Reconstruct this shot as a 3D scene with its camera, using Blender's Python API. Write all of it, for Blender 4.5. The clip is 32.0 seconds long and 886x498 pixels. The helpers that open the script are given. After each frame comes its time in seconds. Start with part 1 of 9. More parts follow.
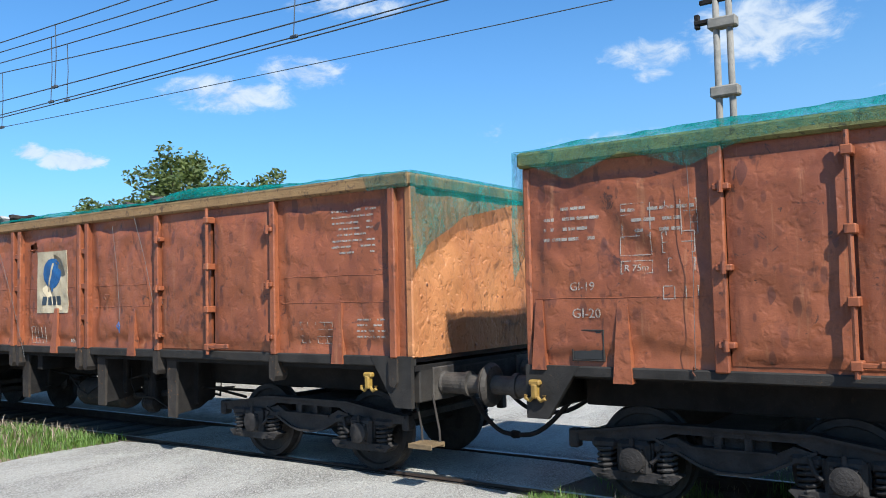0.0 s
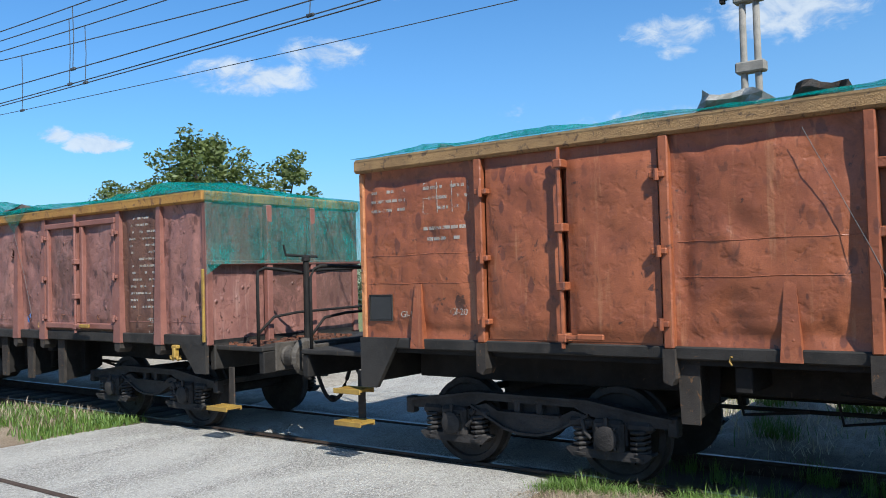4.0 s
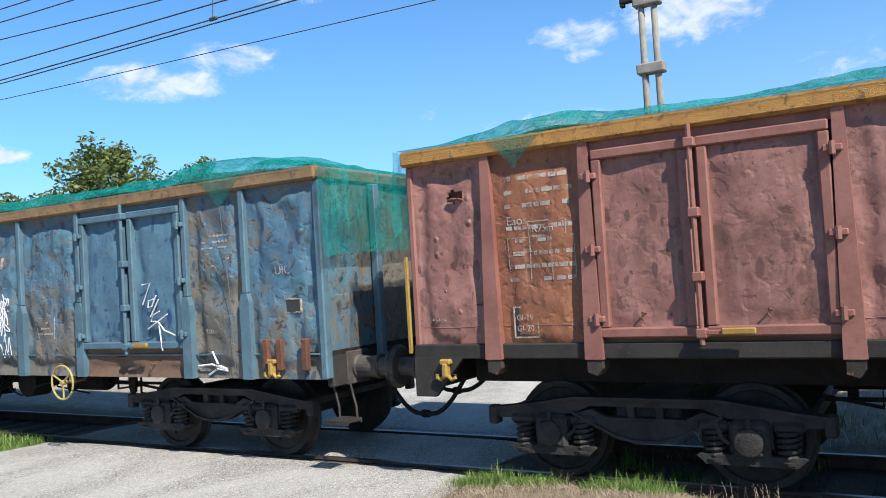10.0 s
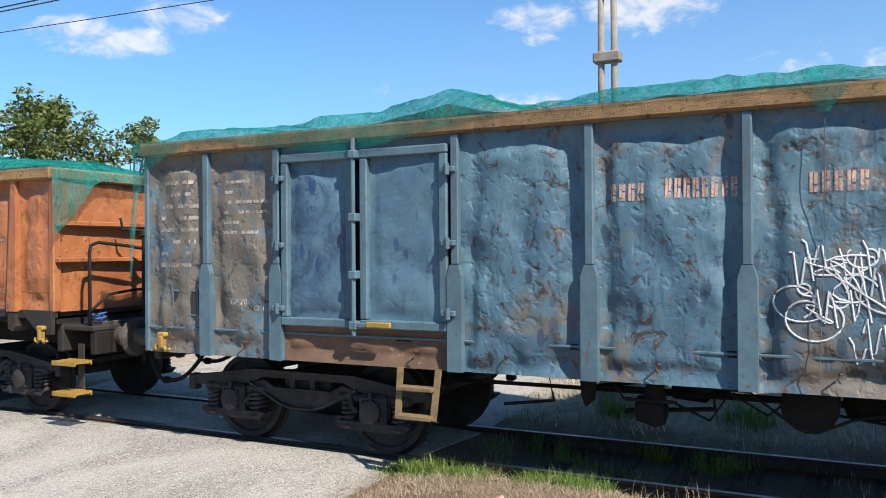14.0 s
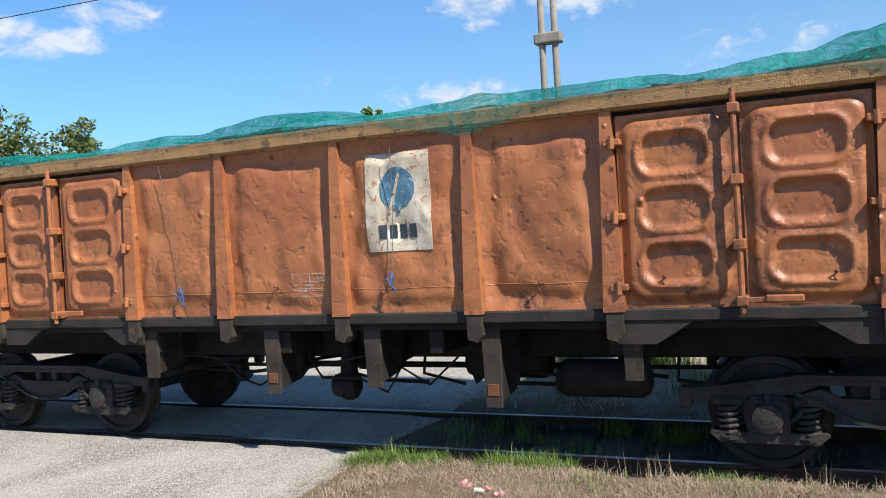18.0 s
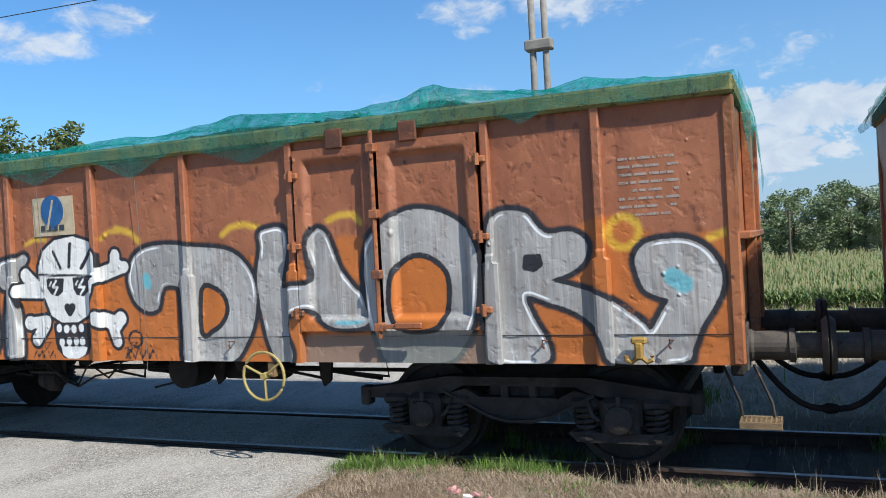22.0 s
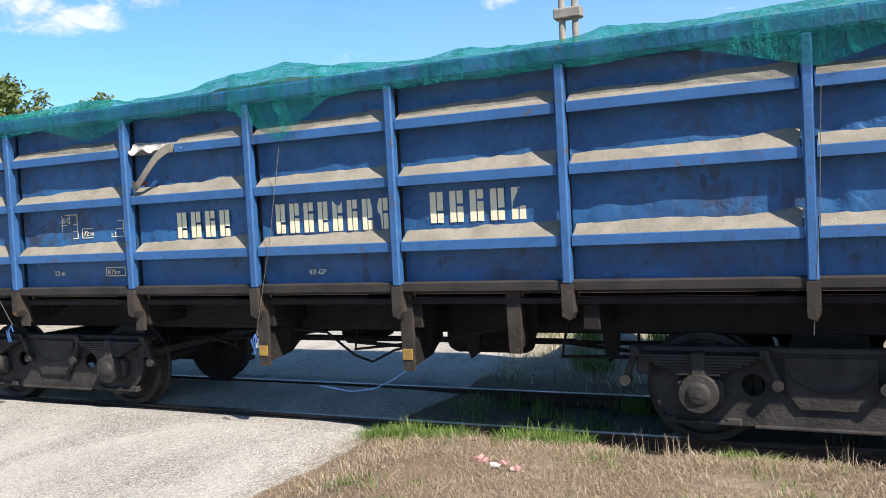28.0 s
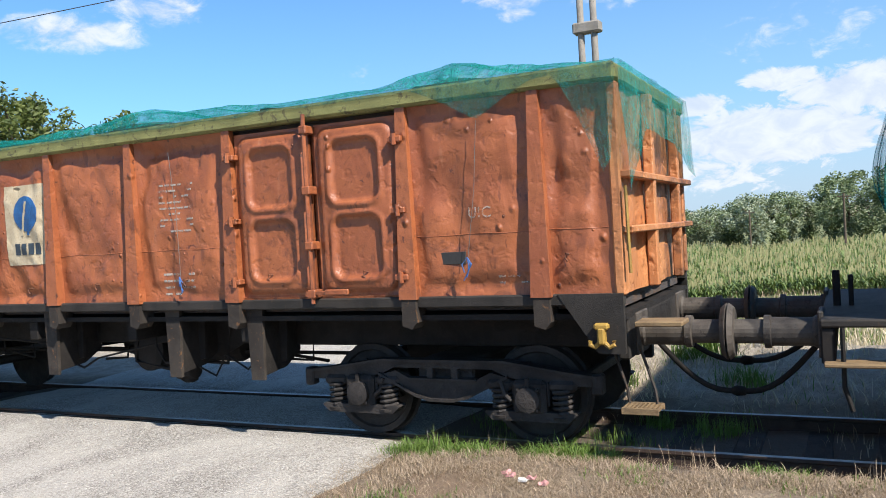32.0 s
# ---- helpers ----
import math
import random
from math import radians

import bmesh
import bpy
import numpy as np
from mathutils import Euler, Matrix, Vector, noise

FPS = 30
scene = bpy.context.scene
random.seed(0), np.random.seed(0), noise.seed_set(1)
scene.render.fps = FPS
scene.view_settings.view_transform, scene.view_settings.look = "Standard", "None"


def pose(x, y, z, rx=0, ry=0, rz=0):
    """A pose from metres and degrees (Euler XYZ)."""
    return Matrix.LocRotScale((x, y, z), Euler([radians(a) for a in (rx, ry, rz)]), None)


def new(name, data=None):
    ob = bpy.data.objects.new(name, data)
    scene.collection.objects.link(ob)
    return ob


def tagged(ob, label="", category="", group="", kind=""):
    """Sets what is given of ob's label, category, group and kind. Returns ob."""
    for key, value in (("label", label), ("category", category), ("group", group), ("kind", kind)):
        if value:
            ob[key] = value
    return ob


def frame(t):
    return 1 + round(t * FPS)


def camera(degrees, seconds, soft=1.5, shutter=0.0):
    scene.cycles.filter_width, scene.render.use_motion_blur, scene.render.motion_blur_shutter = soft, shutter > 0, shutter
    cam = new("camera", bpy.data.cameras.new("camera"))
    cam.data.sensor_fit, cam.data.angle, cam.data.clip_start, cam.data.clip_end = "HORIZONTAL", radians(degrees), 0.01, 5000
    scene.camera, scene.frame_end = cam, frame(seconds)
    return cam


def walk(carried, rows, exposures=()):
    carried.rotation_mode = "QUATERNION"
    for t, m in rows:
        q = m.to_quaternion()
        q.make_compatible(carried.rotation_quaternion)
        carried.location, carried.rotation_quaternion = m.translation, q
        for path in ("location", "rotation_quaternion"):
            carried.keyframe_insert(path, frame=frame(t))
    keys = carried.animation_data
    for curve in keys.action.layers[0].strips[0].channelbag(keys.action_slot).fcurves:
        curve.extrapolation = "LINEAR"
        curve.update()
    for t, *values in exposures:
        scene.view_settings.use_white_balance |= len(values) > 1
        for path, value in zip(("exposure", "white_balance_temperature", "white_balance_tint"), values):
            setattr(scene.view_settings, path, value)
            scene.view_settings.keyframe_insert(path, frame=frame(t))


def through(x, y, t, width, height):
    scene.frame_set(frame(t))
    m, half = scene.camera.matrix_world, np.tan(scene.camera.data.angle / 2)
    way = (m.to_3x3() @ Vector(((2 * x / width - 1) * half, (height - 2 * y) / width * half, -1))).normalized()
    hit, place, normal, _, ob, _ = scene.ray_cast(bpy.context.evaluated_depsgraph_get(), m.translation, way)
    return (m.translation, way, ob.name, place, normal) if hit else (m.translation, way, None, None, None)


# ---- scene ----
# ---------- light settings ----------
EXPO, SKY, SKY_TINT = 0.82, 0.084, (0.60, 0.98, 1.28)
# ---------- camera ----------
FOV = 56.31
# seconds, x, y, z, yaw, pitch, roll
PATH = (
    (0.0, 0.068, -8.399, 2.025, 34.87, 3.13, -1.35),
    (0.5, 0.071, -8.377, 2.030, 35.06, 3.12, -1.29),
    (1.0, 0.076, -8.356, 2.035, 35.46, 2.82, -1.35),
    (1.5, 0.078, -8.334, 2.039, 36.02, 2.55, -1.30),
    (2.0, 0.074, -8.315, 2.041, 36.51, 2.26, -1.25),
    (2.5, 0.057, -8.295, 2.043, 36.56, 2.05, -1.28),
    (3.0, 0.031, -8.274, 2.044, 36.54, 2.00, -1.29),
    (3.5, 0.009, -8.258, 2.043, 36.54, 1.84, -1.31),
    (5.5, 0.105, -8.349, 1.962, 35.41, 2.26, -3.14),
    (6.0, 0.133, -8.373, 1.946, 34.94, 2.48, -3.24),
    (6.5, 0.146, -8.380, 1.946, 34.28, 2.49, -3.34),
    (7.0, 0.150, -8.377, 1.956, 33.81, 2.43, -3.46),
    (7.5, 0.149, -8.369, 1.969, 33.45, 2.38, -3.56),
    (8.0, 0.145, -8.358, 1.979, 33.07, 2.41, -3.63),
    (8.5, 0.138, -8.345, 1.983, 32.71, 2.32, -3.78),
    (9.0, 0.128, -8.327, 1.987, 32.36, 2.29, -3.80),
    (9.5, 0.114, -8.306, 1.991, 31.49, 2.17, -3.78),
    (10.0, 0.096, -8.284, 1.997, 30.66, 1.85, -3.49),
    (10.5, 0.071, -8.260, 2.008, 30.02, 1.42, -2.96),
    (11.0, 0.040, -8.233, 2.023, 30.05, 1.14, -2.68),
    (11.5, 0.011, -8.206, 2.036, 30.23, 0.85, -2.67),
    (12.0, -0.008, -8.179, 2.047, 30.33, 0.57, -2.36),
    (12.5, -0.010, -8.153, 2.054, 30.49, 0.49, -2.33),
    (13.0, -0.002, -8.128, 2.058, 30.47, 0.46, -2.36),
    (13.5, 0.008, -8.102, 2.060, 27.88, 0.27, -0.69),
    (14.0, 0.013, -8.079, 2.059, 27.02, 0.12, -0.42),
    (14.5, 0.009, -8.055, 2.053, 26.68, 0.00, -0.69),
    (16.5, -0.018, -7.992, 2.022, 24.58, -0.84, -2.83),
    (17.0, -0.022, -7.994, 2.022, 24.21, -0.82, -3.48),
    (17.5, -0.025, -7.997, 2.022, 23.74, -0.82, -3.41),
    (18.0, -0.028, -7.997, 2.021, 23.67, -0.76, -3.29),
    (18.5, -0.031, -7.991, 2.018, 23.61, -0.74, -3.26),
    (19.0, -0.034, -7.982, 2.014, 23.63, -0.69, -3.24),
    (19.5, -0.037, -7.973, 2.010, 23.63, -0.67, -3.23),
    (20.0, -0.040, -7.966, 2.007, 23.60, -0.55, -3.22),
    (20.5, -0.041, -7.962, 2.005, 23.39, -0.51, -3.09),
    (21.0, -0.041, -7.961, 2.003, 23.24, -0.45, -3.15),
    (21.5, -0.041, -7.959, 2.002, 23.19, -0.38, -3.17),
    (22.0, -0.044, -7.956, 2.001, 22.95, -0.34, -3.03),
    (22.5, -0.051, -7.951, 1.999, 22.59, -0.37, -2.95),
    (23.0, -0.061, -7.945, 1.998, 22.11, -0.47, -3.02),
    (23.5, -0.071, -7.939, 1.996, 21.72, -0.54, -3.05),
    (24.0, -0.077, -7.934, 1.994, 21.63, -0.84, -2.88),
    (24.5, -0.079, -7.930, 1.992, 21.69, -1.16, -2.80),
    (25.0, -0.078, -7.926, 1.989, 21.88, -1.50, -2.87),
    (25.5, -0.076, -7.924, 1.987, 22.45, -1.69, -2.86),
    (26.0, -0.074, -7.923, 1.984, 23.54, -1.89, -2.89),
    (26.5, -0.071, -7.925, 1.980, 24.35, -2.00, -2.82),
    (28.5, -0.072, -7.920, 1.971, 25.06, -2.14, -3.07),
    (29.0, -0.083, -7.900, 1.974, 25.31, -2.06, -3.35),
    (29.5, -0.093, -7.885, 1.978, 25.45, -1.83, -3.29),
    (30.0, -0.099, -7.887, 1.983, 25.33, -1.52, -3.35),
    (30.5, -0.099, -7.912, 1.990, 24.98, -1.43, -3.31),
    (31.0, -0.095, -7.952, 1.999, 24.80, -1.35, -3.37),
    (31.5, -0.089, -7.999, 2.009, 24.90, -1.29, -3.37),
    (32.0, -0.084, -8.043, 2.018, 26.12, -1.22, -3.26),
)
cam = camera(FOV, 32.0, soft=0.95, shutter=0.03)


def view(x, y, z, yaw, pitch, roll):
    return Matrix.Translation((x, y, z)) @ pose(0, 0, 0, 0, 0, yaw) @ pose(0, 0, 0, 90 + pitch) @ pose(0, 0, 0, 0, 0, roll)


walk(cam, [(r[0], view(*r[1:])) for r in PATH], exposures=[(t, EXPO + e, k, g) for t, e, k, g in (
    (0.0, -0.08, 6050, 6.0), (3.0, -0.2, 6050, 6.0), (7.0, -0.2, 6050, 6.0), (9.0, -0.12, 6150, 7.0), (10.0, 0.08, 6300, 8.0), (11.0, -0.05, 6350, 8.5), (14.0, 0.02, 6700, 11.0), (17.5, -0.02, 6650, 10.5), (19.0, -0.05, 6500, 10.0),
    (21.5, -0.15, 6300, 9.0), (22.0, -0.25, 6250, 8.0), (24.0, -0.28, 6250, 8.0), (26.5, 0.0, 6500, 10.0), (29.0, 0.3, 6800, 12.0), (30.0, 0.27, 6800, 12.0), (31.0, 0.2, 6750, 11.5), (32.0, 0.1, 6600, 10.5))])

# metres gone by the train, second by second
GONE = (-0.000, 3.024, 6.048, 9.080, 12.098, 15.077, 18.038, 20.998, 23.945, 26.881, 29.782, 32.615, 35.412, 38.195, 40.962, 43.715, 46.464, 49.222, 51.975, 54.715, 57.445, 60.164, 62.872, 65.564, 68.247, 70.922, 73.593, 76.259, 78.927, 81.606, 84.294, 86.992, 89.695)


def gone(t):
    k = min(int(t), 31)
    a, b = GONE[k], GONE[k + 1]
    p = GONE[k - 1] if k > 0 else 2 * a - b
    q = GONE[k + 2] if k < 31 else 2 * b - a
    u = t - k
    return 0.5 * (2 * a + (b - p) * u + (2 * p - 5 * a + 4 * b - q) * u * u + (3 * a - p - 3 * b + q) * u ** 3)


# ---------- world and sun ----------
SUN = Vector((0.85, -0.46, 1.0)).normalized()
sun_data = bpy.data.lights.new("sun", "SUN")
sun_data.energy, sun_data.angle, sun_data.color = 5.0, radians(0.53), (1.0, 0.95, 0.87)
sun = new("sun", sun_data)
sun.rotation_mode = "QUATERNION"
sun.rotation_quaternion = SUN.to_track_quat("Z", "Y")
sun.location = SUN * 60


class Nodes:
    """A small hand for building node trees."""

    def __init__(self, tree):
        self.tree = tree
        tree.nodes.clear()

    def add(self, kind, **values):
        node = self.tree.nodes.new(kind)
        if "operation" in values:
            node.operation = values["operation"]
        if "use_clamp" in values:
            node.use_clamp = values["use_clamp"]
        if "data_type" in values:
            node.data_type = values["data_type"]
        if "blend_type" in values:
            node.blend_type = values["blend_type"]
        if "interpolation_type" in values:
            node.interpolation_type = values["interpolation_type"]
        if "sky_type" in values:
            node.sky_type, node.sun_disc = values["sky_type"], values["sun_disc"]
        return node

    def link(self, a, b):
        self.tree.links.new(a, b)

    def put(self, socket, value):
        if isinstance(value, bpy.types.NodeSocket):
            self.tree.links.new(value, socket)
        else:
            socket.default_value = value

    def math(self, op, a, b=0.0, c=0.0, clamp=False):
        node = self.add("ShaderNodeMath", operation=op, use_clamp=clamp)
        for socket, value in zip(node.inputs, (a, b, c)):
            self.put(socket, value)
        return node.outputs[0]

    def mix(self, fac, a, b, blend="MIX"):
        node = self.add("ShaderNodeMix", data_type="RGBA", blend_type=blend)
        for socket, value in ((node.inputs[0], fac), (node.inputs[6], a), (node.inputs[7], b)):
            if isinstance(value, tuple):
                value = (*value, 1.0)[:4]
            self.put(socket, value)
        return node.outputs[2]

    def ramp(self, fac, lo, hi):
        node = self.add("ShaderNodeMapRange", interpolation_type="SMOOTHSTEP")
        for k, value in enumerate((fac, lo, hi, 0.0, 1.0)):
            self.put(node.inputs[k], value)
        return node.outputs[0]

    def noise(self, vector, scale, detail=4.0, rough=0.6, distort=0.0):
        node = self.add("ShaderNodeTexNoise")
        self.put(node.inputs["Vector"], vector)
        for key, value in (("Scale", scale), ("Detail", detail), ("Roughness", rough), ("Distortion", distort)):
            node.inputs[key].default_value = value
        return node.outputs[0]

    def stretch(self, vector, x, y, z, at=(0, 0, 0)):
        node = self.add("ShaderNodeMapping")
        self.put(node.inputs["Vector"], vector)
        node.inputs["Scale"].default_value = (x, y, z)
        node.inputs["Location"].default_value = at
        return node.outputs[0]


# clouds: azimuth from +y to the right, height, half width, half height, all in degrees, and thickness
CLOUDS = (
    (-49.5, 13.6, 6.0, 1.5, 1.0), (-44.2, 15.2, 4.2, 1.3, 1.0), (-61.5, 9.4, 1.6, 0.7, 0.9), (-59.0, 9.0, 2.6, 0.9, 1.0),
    (-20.5, 15.6, 4.0, 1.3, 0.95), (-13.0, 16.3, 6.0, 2.6, 1.15), (-20.3, 14.2, 1.6, 0.6, 0.8), (-41.0, 19.5, 5.0, 1.2, 0.8),
    (-6.0, 18.5, 5.0, 1.6, 1.0), (4.0, 17.5, 5.0, 1.6, 0.9), (-22.0, 9.7, 6.5, 1.3, 0.8), (-2.0, 11.0, 8.0, 2.4, 0.42),
    (-31.0, 11.0, 1.6, 1.0, 0.45), (-4.0, 5.0, 9.5, 2.6, 1.3), (2.0, 7.4, 7.0, 1.9, 1.35), (-9.0, 7.3, 3.0, 1.0, 1.3), (-3.5, 8.4, 3.0, 1.0, 1.3),
    (-18.0, 6.0, 6.0, 1.4, 0.7), (-11.0, 3.0, 14.0, 2.4, 0.75), (14.0, 6.0, 12.0, 4.0, 1.1), (-84.0, 8.0, 9.0, 2.0, 1.0),
    (40.0, 9.0, 14.0, 3.0, 1.0), (75.0, 14.0, 12.0, 3.0, 1.0), (120.0, 10.0, 16.0, 4.0, 1.0), (170.0, 12.0, 14.0, 3.0, 1.0),
    (-130.0, 11.0, 16.0, 3.0, 1.0))


def make_world():
    world = bpy.data.worlds.new("sky")
    scene.world = world
    world.use_nodes = True
    n = Nodes(world.node_tree)
    sky = n.add("ShaderNodeTexSky", sky_type="NISHITA", sun_disc=False)
    sky.sun_elevation = math.asin(SUN.z)
    sky.sun_rotation = math.atan2(SUN.x, SUN.y)
    sky.air_density, sky.dust_density, sky.ozone_density = 1.0, 0.6, 2.2
    way = n.add("ShaderNodeTexCoord").outputs["Generated"]
    xyz = n.add("ShaderNodeSeparateXYZ")
    n.link(way, xyz.inputs[0])
    az = n.math("MULTIPLY", n.math("ARCTAN2", xyz.outputs[0], xyz.outputs[1]), 180 / math.pi)
    el = n.math("MULTIPLY", n.math("ARCSINE", xyz.outputs[2]), 180 / math.pi)
    flat = n.add("ShaderNodeCombineXYZ")
    n.put(flat.inputs[0], az)
    n.put(flat.inputs[1], n.math("MULTIPLY", el, 1.7))
    puff = n.noise(flat.outputs[0], 0.42, 8.0, 0.62, 0.6)
    wisp = n.noise(flat.outputs[0], 1.6, 5.0, 0.6, 0.2)
    total = 0.0
    for a, e, wa, we, much in CLOUDS:
        u = n.math("MULTIPLY", n.math("SUBTRACT", az, a), 1 / wa)
        v = n.math("MULTIPLY", n.math("SUBTRACT", el, e), 1 / we)
        r = n.math("ADD", n.math("MULTIPLY", u, u), n.math("MULTIPLY", v, v))
        total = n.math("MAXIMUM", total, n.math("MULTIPLY", n.math("SUBTRACT", 1.0, r), much))
    thick = n.math("ADD", n.math("MULTIPLY", total, 0.62), n.math("MULTIPLY", n.math("SUBTRACT", puff, 0.5), 1.5))
    thick = n.math("ADD", thick, n.math("MULTIPLY", n.math("SUBTRACT", wisp, 0.5), 0.35))
    crisp = n.ramp(el, 12.0, 7.0)
    mask = n.math("MULTIPLY", n.ramp(thick, n.math("ADD", 0.14, n.math("MULTIPLY", crisp, 0.12)), n.math("SUBTRACT", 0.78, n.math("MULTIPLY", crisp, 0.3))), n.ramp(total, 0.0, 0.3))
    light = n.mix(n.ramp(puff, 0.3, 0.7), (4.6, 5.2, 6.2), (6.2, 6.5, 6.9))
    tint = n.mix(1.0, sky.outputs[0], SKY_TINT, "MULTIPLY")
    haze = n.math("ADD", 0.16, n.math("MULTIPLY", n.ramp(az, -52.0, 4.0), 0.6))
    tint = n.mix(n.math("MULTIPLY", n.ramp(el, 24.0, -1.0), haze), tint, (2.7, 4.35, 6.3))
    tint = n.mix(n.math("MULTIPLY", n.ramp(el, 9.0, -1.0), 0.6), tint, (4.0, 4.7, 5.6))
    out = n.add("ShaderNodeBackground")
    n.put(out.inputs[0], n.mix(n.math("MULTIPLY", mask, 0.85), tint, light))
    out.inputs[1].default_value = SKY
    n.link(out.outputs[0], n.add("ShaderNodeOutputWorld").inputs[0])


make_world()


# ---------- materials ----------
def surface(name, base, other, scale=2.0, rough=0.6, metal=0.0, bump=0.15, fine=90.0, spots=None, spot_at=0.62, streaks=None, streak_at=0.6, coord="Object", wet=0.12, depth=0.5, painted=False, crumple=0.0, patches=None, patch_at=0.5, uneven=0.06, drops=None, drop_at=0.5, shine=0.5, knocks=0.0):
    """A painted or natural surface: two tones by noise, spots of another colour, streaks that run down, fine relief."""
    mat = bpy.data.materials.new(name)
    mat.use_nodes = True
    n = Nodes(mat.node_tree)
    at = n.add("ShaderNodeTexCoord").outputs[coord]
    rnd = n.add("ShaderNodeObjectInfo").outputs["Random"]
    shift = n.add("ShaderNodeVectorMath", operation="ADD")
    n.put(shift.inputs[0], at)
    n.put(shift.inputs[1], n.math("MULTIPLY", rnd, 17.0))
    p = shift.outputs[0]
    broad = n.noise(p, scale, 5.0, 0.62, 0.4)
    small = n.noise(p, fine, 4.0, 0.7)
    col = n.mix(n.ramp(broad, 0.36, 0.66), base, other)
    worn = n.noise(p, scale * 5.5, 6.0, 0.7, 1.0)
    col = n.mix(n.math("MULTIPLY", n.ramp(worn, 0.52, 0.72), depth), col, (base[0] * 0.5, base[1] * 0.48, base[2] * 0.5))
    col = n.mix(n.math("MULTIPLY", n.ramp(worn, 0.45, 0.28), depth * 0.6), col, tuple(min(0.9, c * 1.35 + 0.015) for c in base))
    if streaks:
        run = n.noise(n.stretch(p, 9.0, 9.0, 0.55), 1.0, 5.0, 0.7)
        col = n.mix(n.math("MULTIPLY", n.ramp(run, streak_at, streak_at + 0.14), 0.8), col, streaks)
    if patches:
        area = n.math("ADD", n.math("MULTIPLY", n.noise(at, 0.55, 3.0, 0.5), 0.6), n.math("MULTIPLY", n.noise(p, 2.6, 7.0, 0.75, 1.2), 0.6))
        area = n.math("ADD", area, n.math("MULTIPLY", n.math("SUBTRACT", rnd, 0.5), uneven))
        col = n.mix(n.math("MULTIPLY", n.ramp(area, patch_at, patch_at + 0.13), 0.85), col, n.mix(small, patches, tuple(c * 0.45 for c in patches)))
    if drops:
        # blots that have run a hand's width down the paint
        cell = n.add("ShaderNodeTexVoronoi")
        n.put(cell.inputs["Vector"], n.stretch(p, 10.0, 10.0, 4.2))
        cell.inputs["Scale"].default_value = 1.0
        pick = n.add("ShaderNodeSeparateXYZ")
        n.link(cell.outputs["Color"], pick.inputs[0])
        size = n.math("SUBTRACT", n.math("MULTIPLY", pick.outputs[0], 0.72), 0.2)
        blob = n.ramp(n.math("SUBTRACT", size, n.math("ADD", cell.outputs["Distance"], n.math("MULTIPLY", n.math("SUBTRACT", worn, 0.5), 0.25))), 0.0, 0.09)
        where = n.ramp(n.noise(at, 1.05, 3.0, 0.6), drop_at - 0.06, drop_at + 0.07)
        col = n.mix(n.math("MULTIPLY", n.math("MULTIPLY", blob, where), n.math("ADD", 0.5, n.math("MULTIPLY", pick.outputs[1], 0.45))), col, drops)
    if spots:
        drip = n.noise(n.stretch(p, 1.6, 1.6, 0.75), scale * 4.2, 3.0, 0.6, 0.3)
        col = n.mix(n.math("MULTIPLY", n.ramp(drip, 0.64, 0.70), 0.75), col, tuple(0.5 * a + 0.25 * b for a, b in zip(spots, base)))
        blot = n.noise(p, scale * 3.7, 7.0, 0.72, 0.8)
        col = n.mix(n.ramp(blot, spot_at, spot_at + 0.05), col, spots)
    col = n.mix(n.math("MULTIPLY", n.math("SUBTRACT", small, 0.32), 0.9, clamp=True), col, (base[0] * 0.35, base[1] * 0.35, base[2] * 0.35))
    if knocks:
        # knocks from within: small round swellings in swarms, some with the paint burst off
        bump_cell = n.add("ShaderNodeTexVoronoi")
        n.put(bump_cell.inputs["Vector"], n.stretch(p, 1.0, 1.0, 0.85))
        bump_cell.inputs["Scale"].default_value = 8.5
        lot = n.add("ShaderNodeSeparateXYZ")
        n.link(bump_cell.outputs["Color"], lot.inputs[0])
        swarm = n.ramp(n.noise(at, 1.5, 3.0, 0.6), 0.44, 0.56)
        knock = n.math("MULTIPLY", n.ramp(bump_cell.outputs["Distance"], n.math("MULTIPLY", lot.outputs[0], 0.42), 0.0), n.math("MULTIPLY", swarm, n.ramp(lot.outputs[1], 0.3, 0.75)))
        burst = n.math("MULTIPLY", n.ramp(bump_cell.outputs["Distance"], 0.16, 0.1), n.math("MULTIPLY", swarm, n.ramp(lot.outputs[2], 0.72, 0.76)))
        col = n.mix(n.math("MULTIPLY", burst, 0.85), col, DARK_RUST)
    if painted:
        fields = []
        for key in ("spray_a", "spray_b", "spray_c"):
            node = n.add("ShaderNodeAttribute")
            node.attribute_name = key
            split = n.add("ShaderNodeSeparateXYZ")
            n.link(node.outputs["Vector"], split.inputs[0])
            fields += [split.outputs[0], split.outputs[1], split.outputs[2]]
        letters, holes, bones, ink, chalk, arcs, teal, ground, grey = fields
        rag = n.math("MULTIPLY", n.math("SUBTRACT", n.noise(p, 40.0, 4.0, 0.7), 0.5), 0.02)
        bare = n.math("SUBTRACT", 1.0, n.math("MULTIPLY", n.ramp(worn, 0.6, 0.72), 0.55))
        run = n.noise(n.stretch(p, 30.0, 30.0, 1.2), 1.0, 4.0, 0.7)

        def coat(col, field, edge, colour, cover=1.0, soft=0.006):
            over = n.math("MULTIPLY", n.ramp(n.math("ADD", field, rag), edge + soft, edge - soft), n.math("MULTIPLY", bare, cover))
            return n.mix(over, col, colour)
        black = (0.016, 0.016, 0.02)
        col = coat(col, ground, 0.0, (0.43, 0.125, 0.02), 0.85, 0.03)
        col = coat(col, arcs, 0.0, (0.60, 0.38, 0.03), 0.8, 0.025)
        col = coat(col, letters, 0.05, black, 1.0, 0.016)
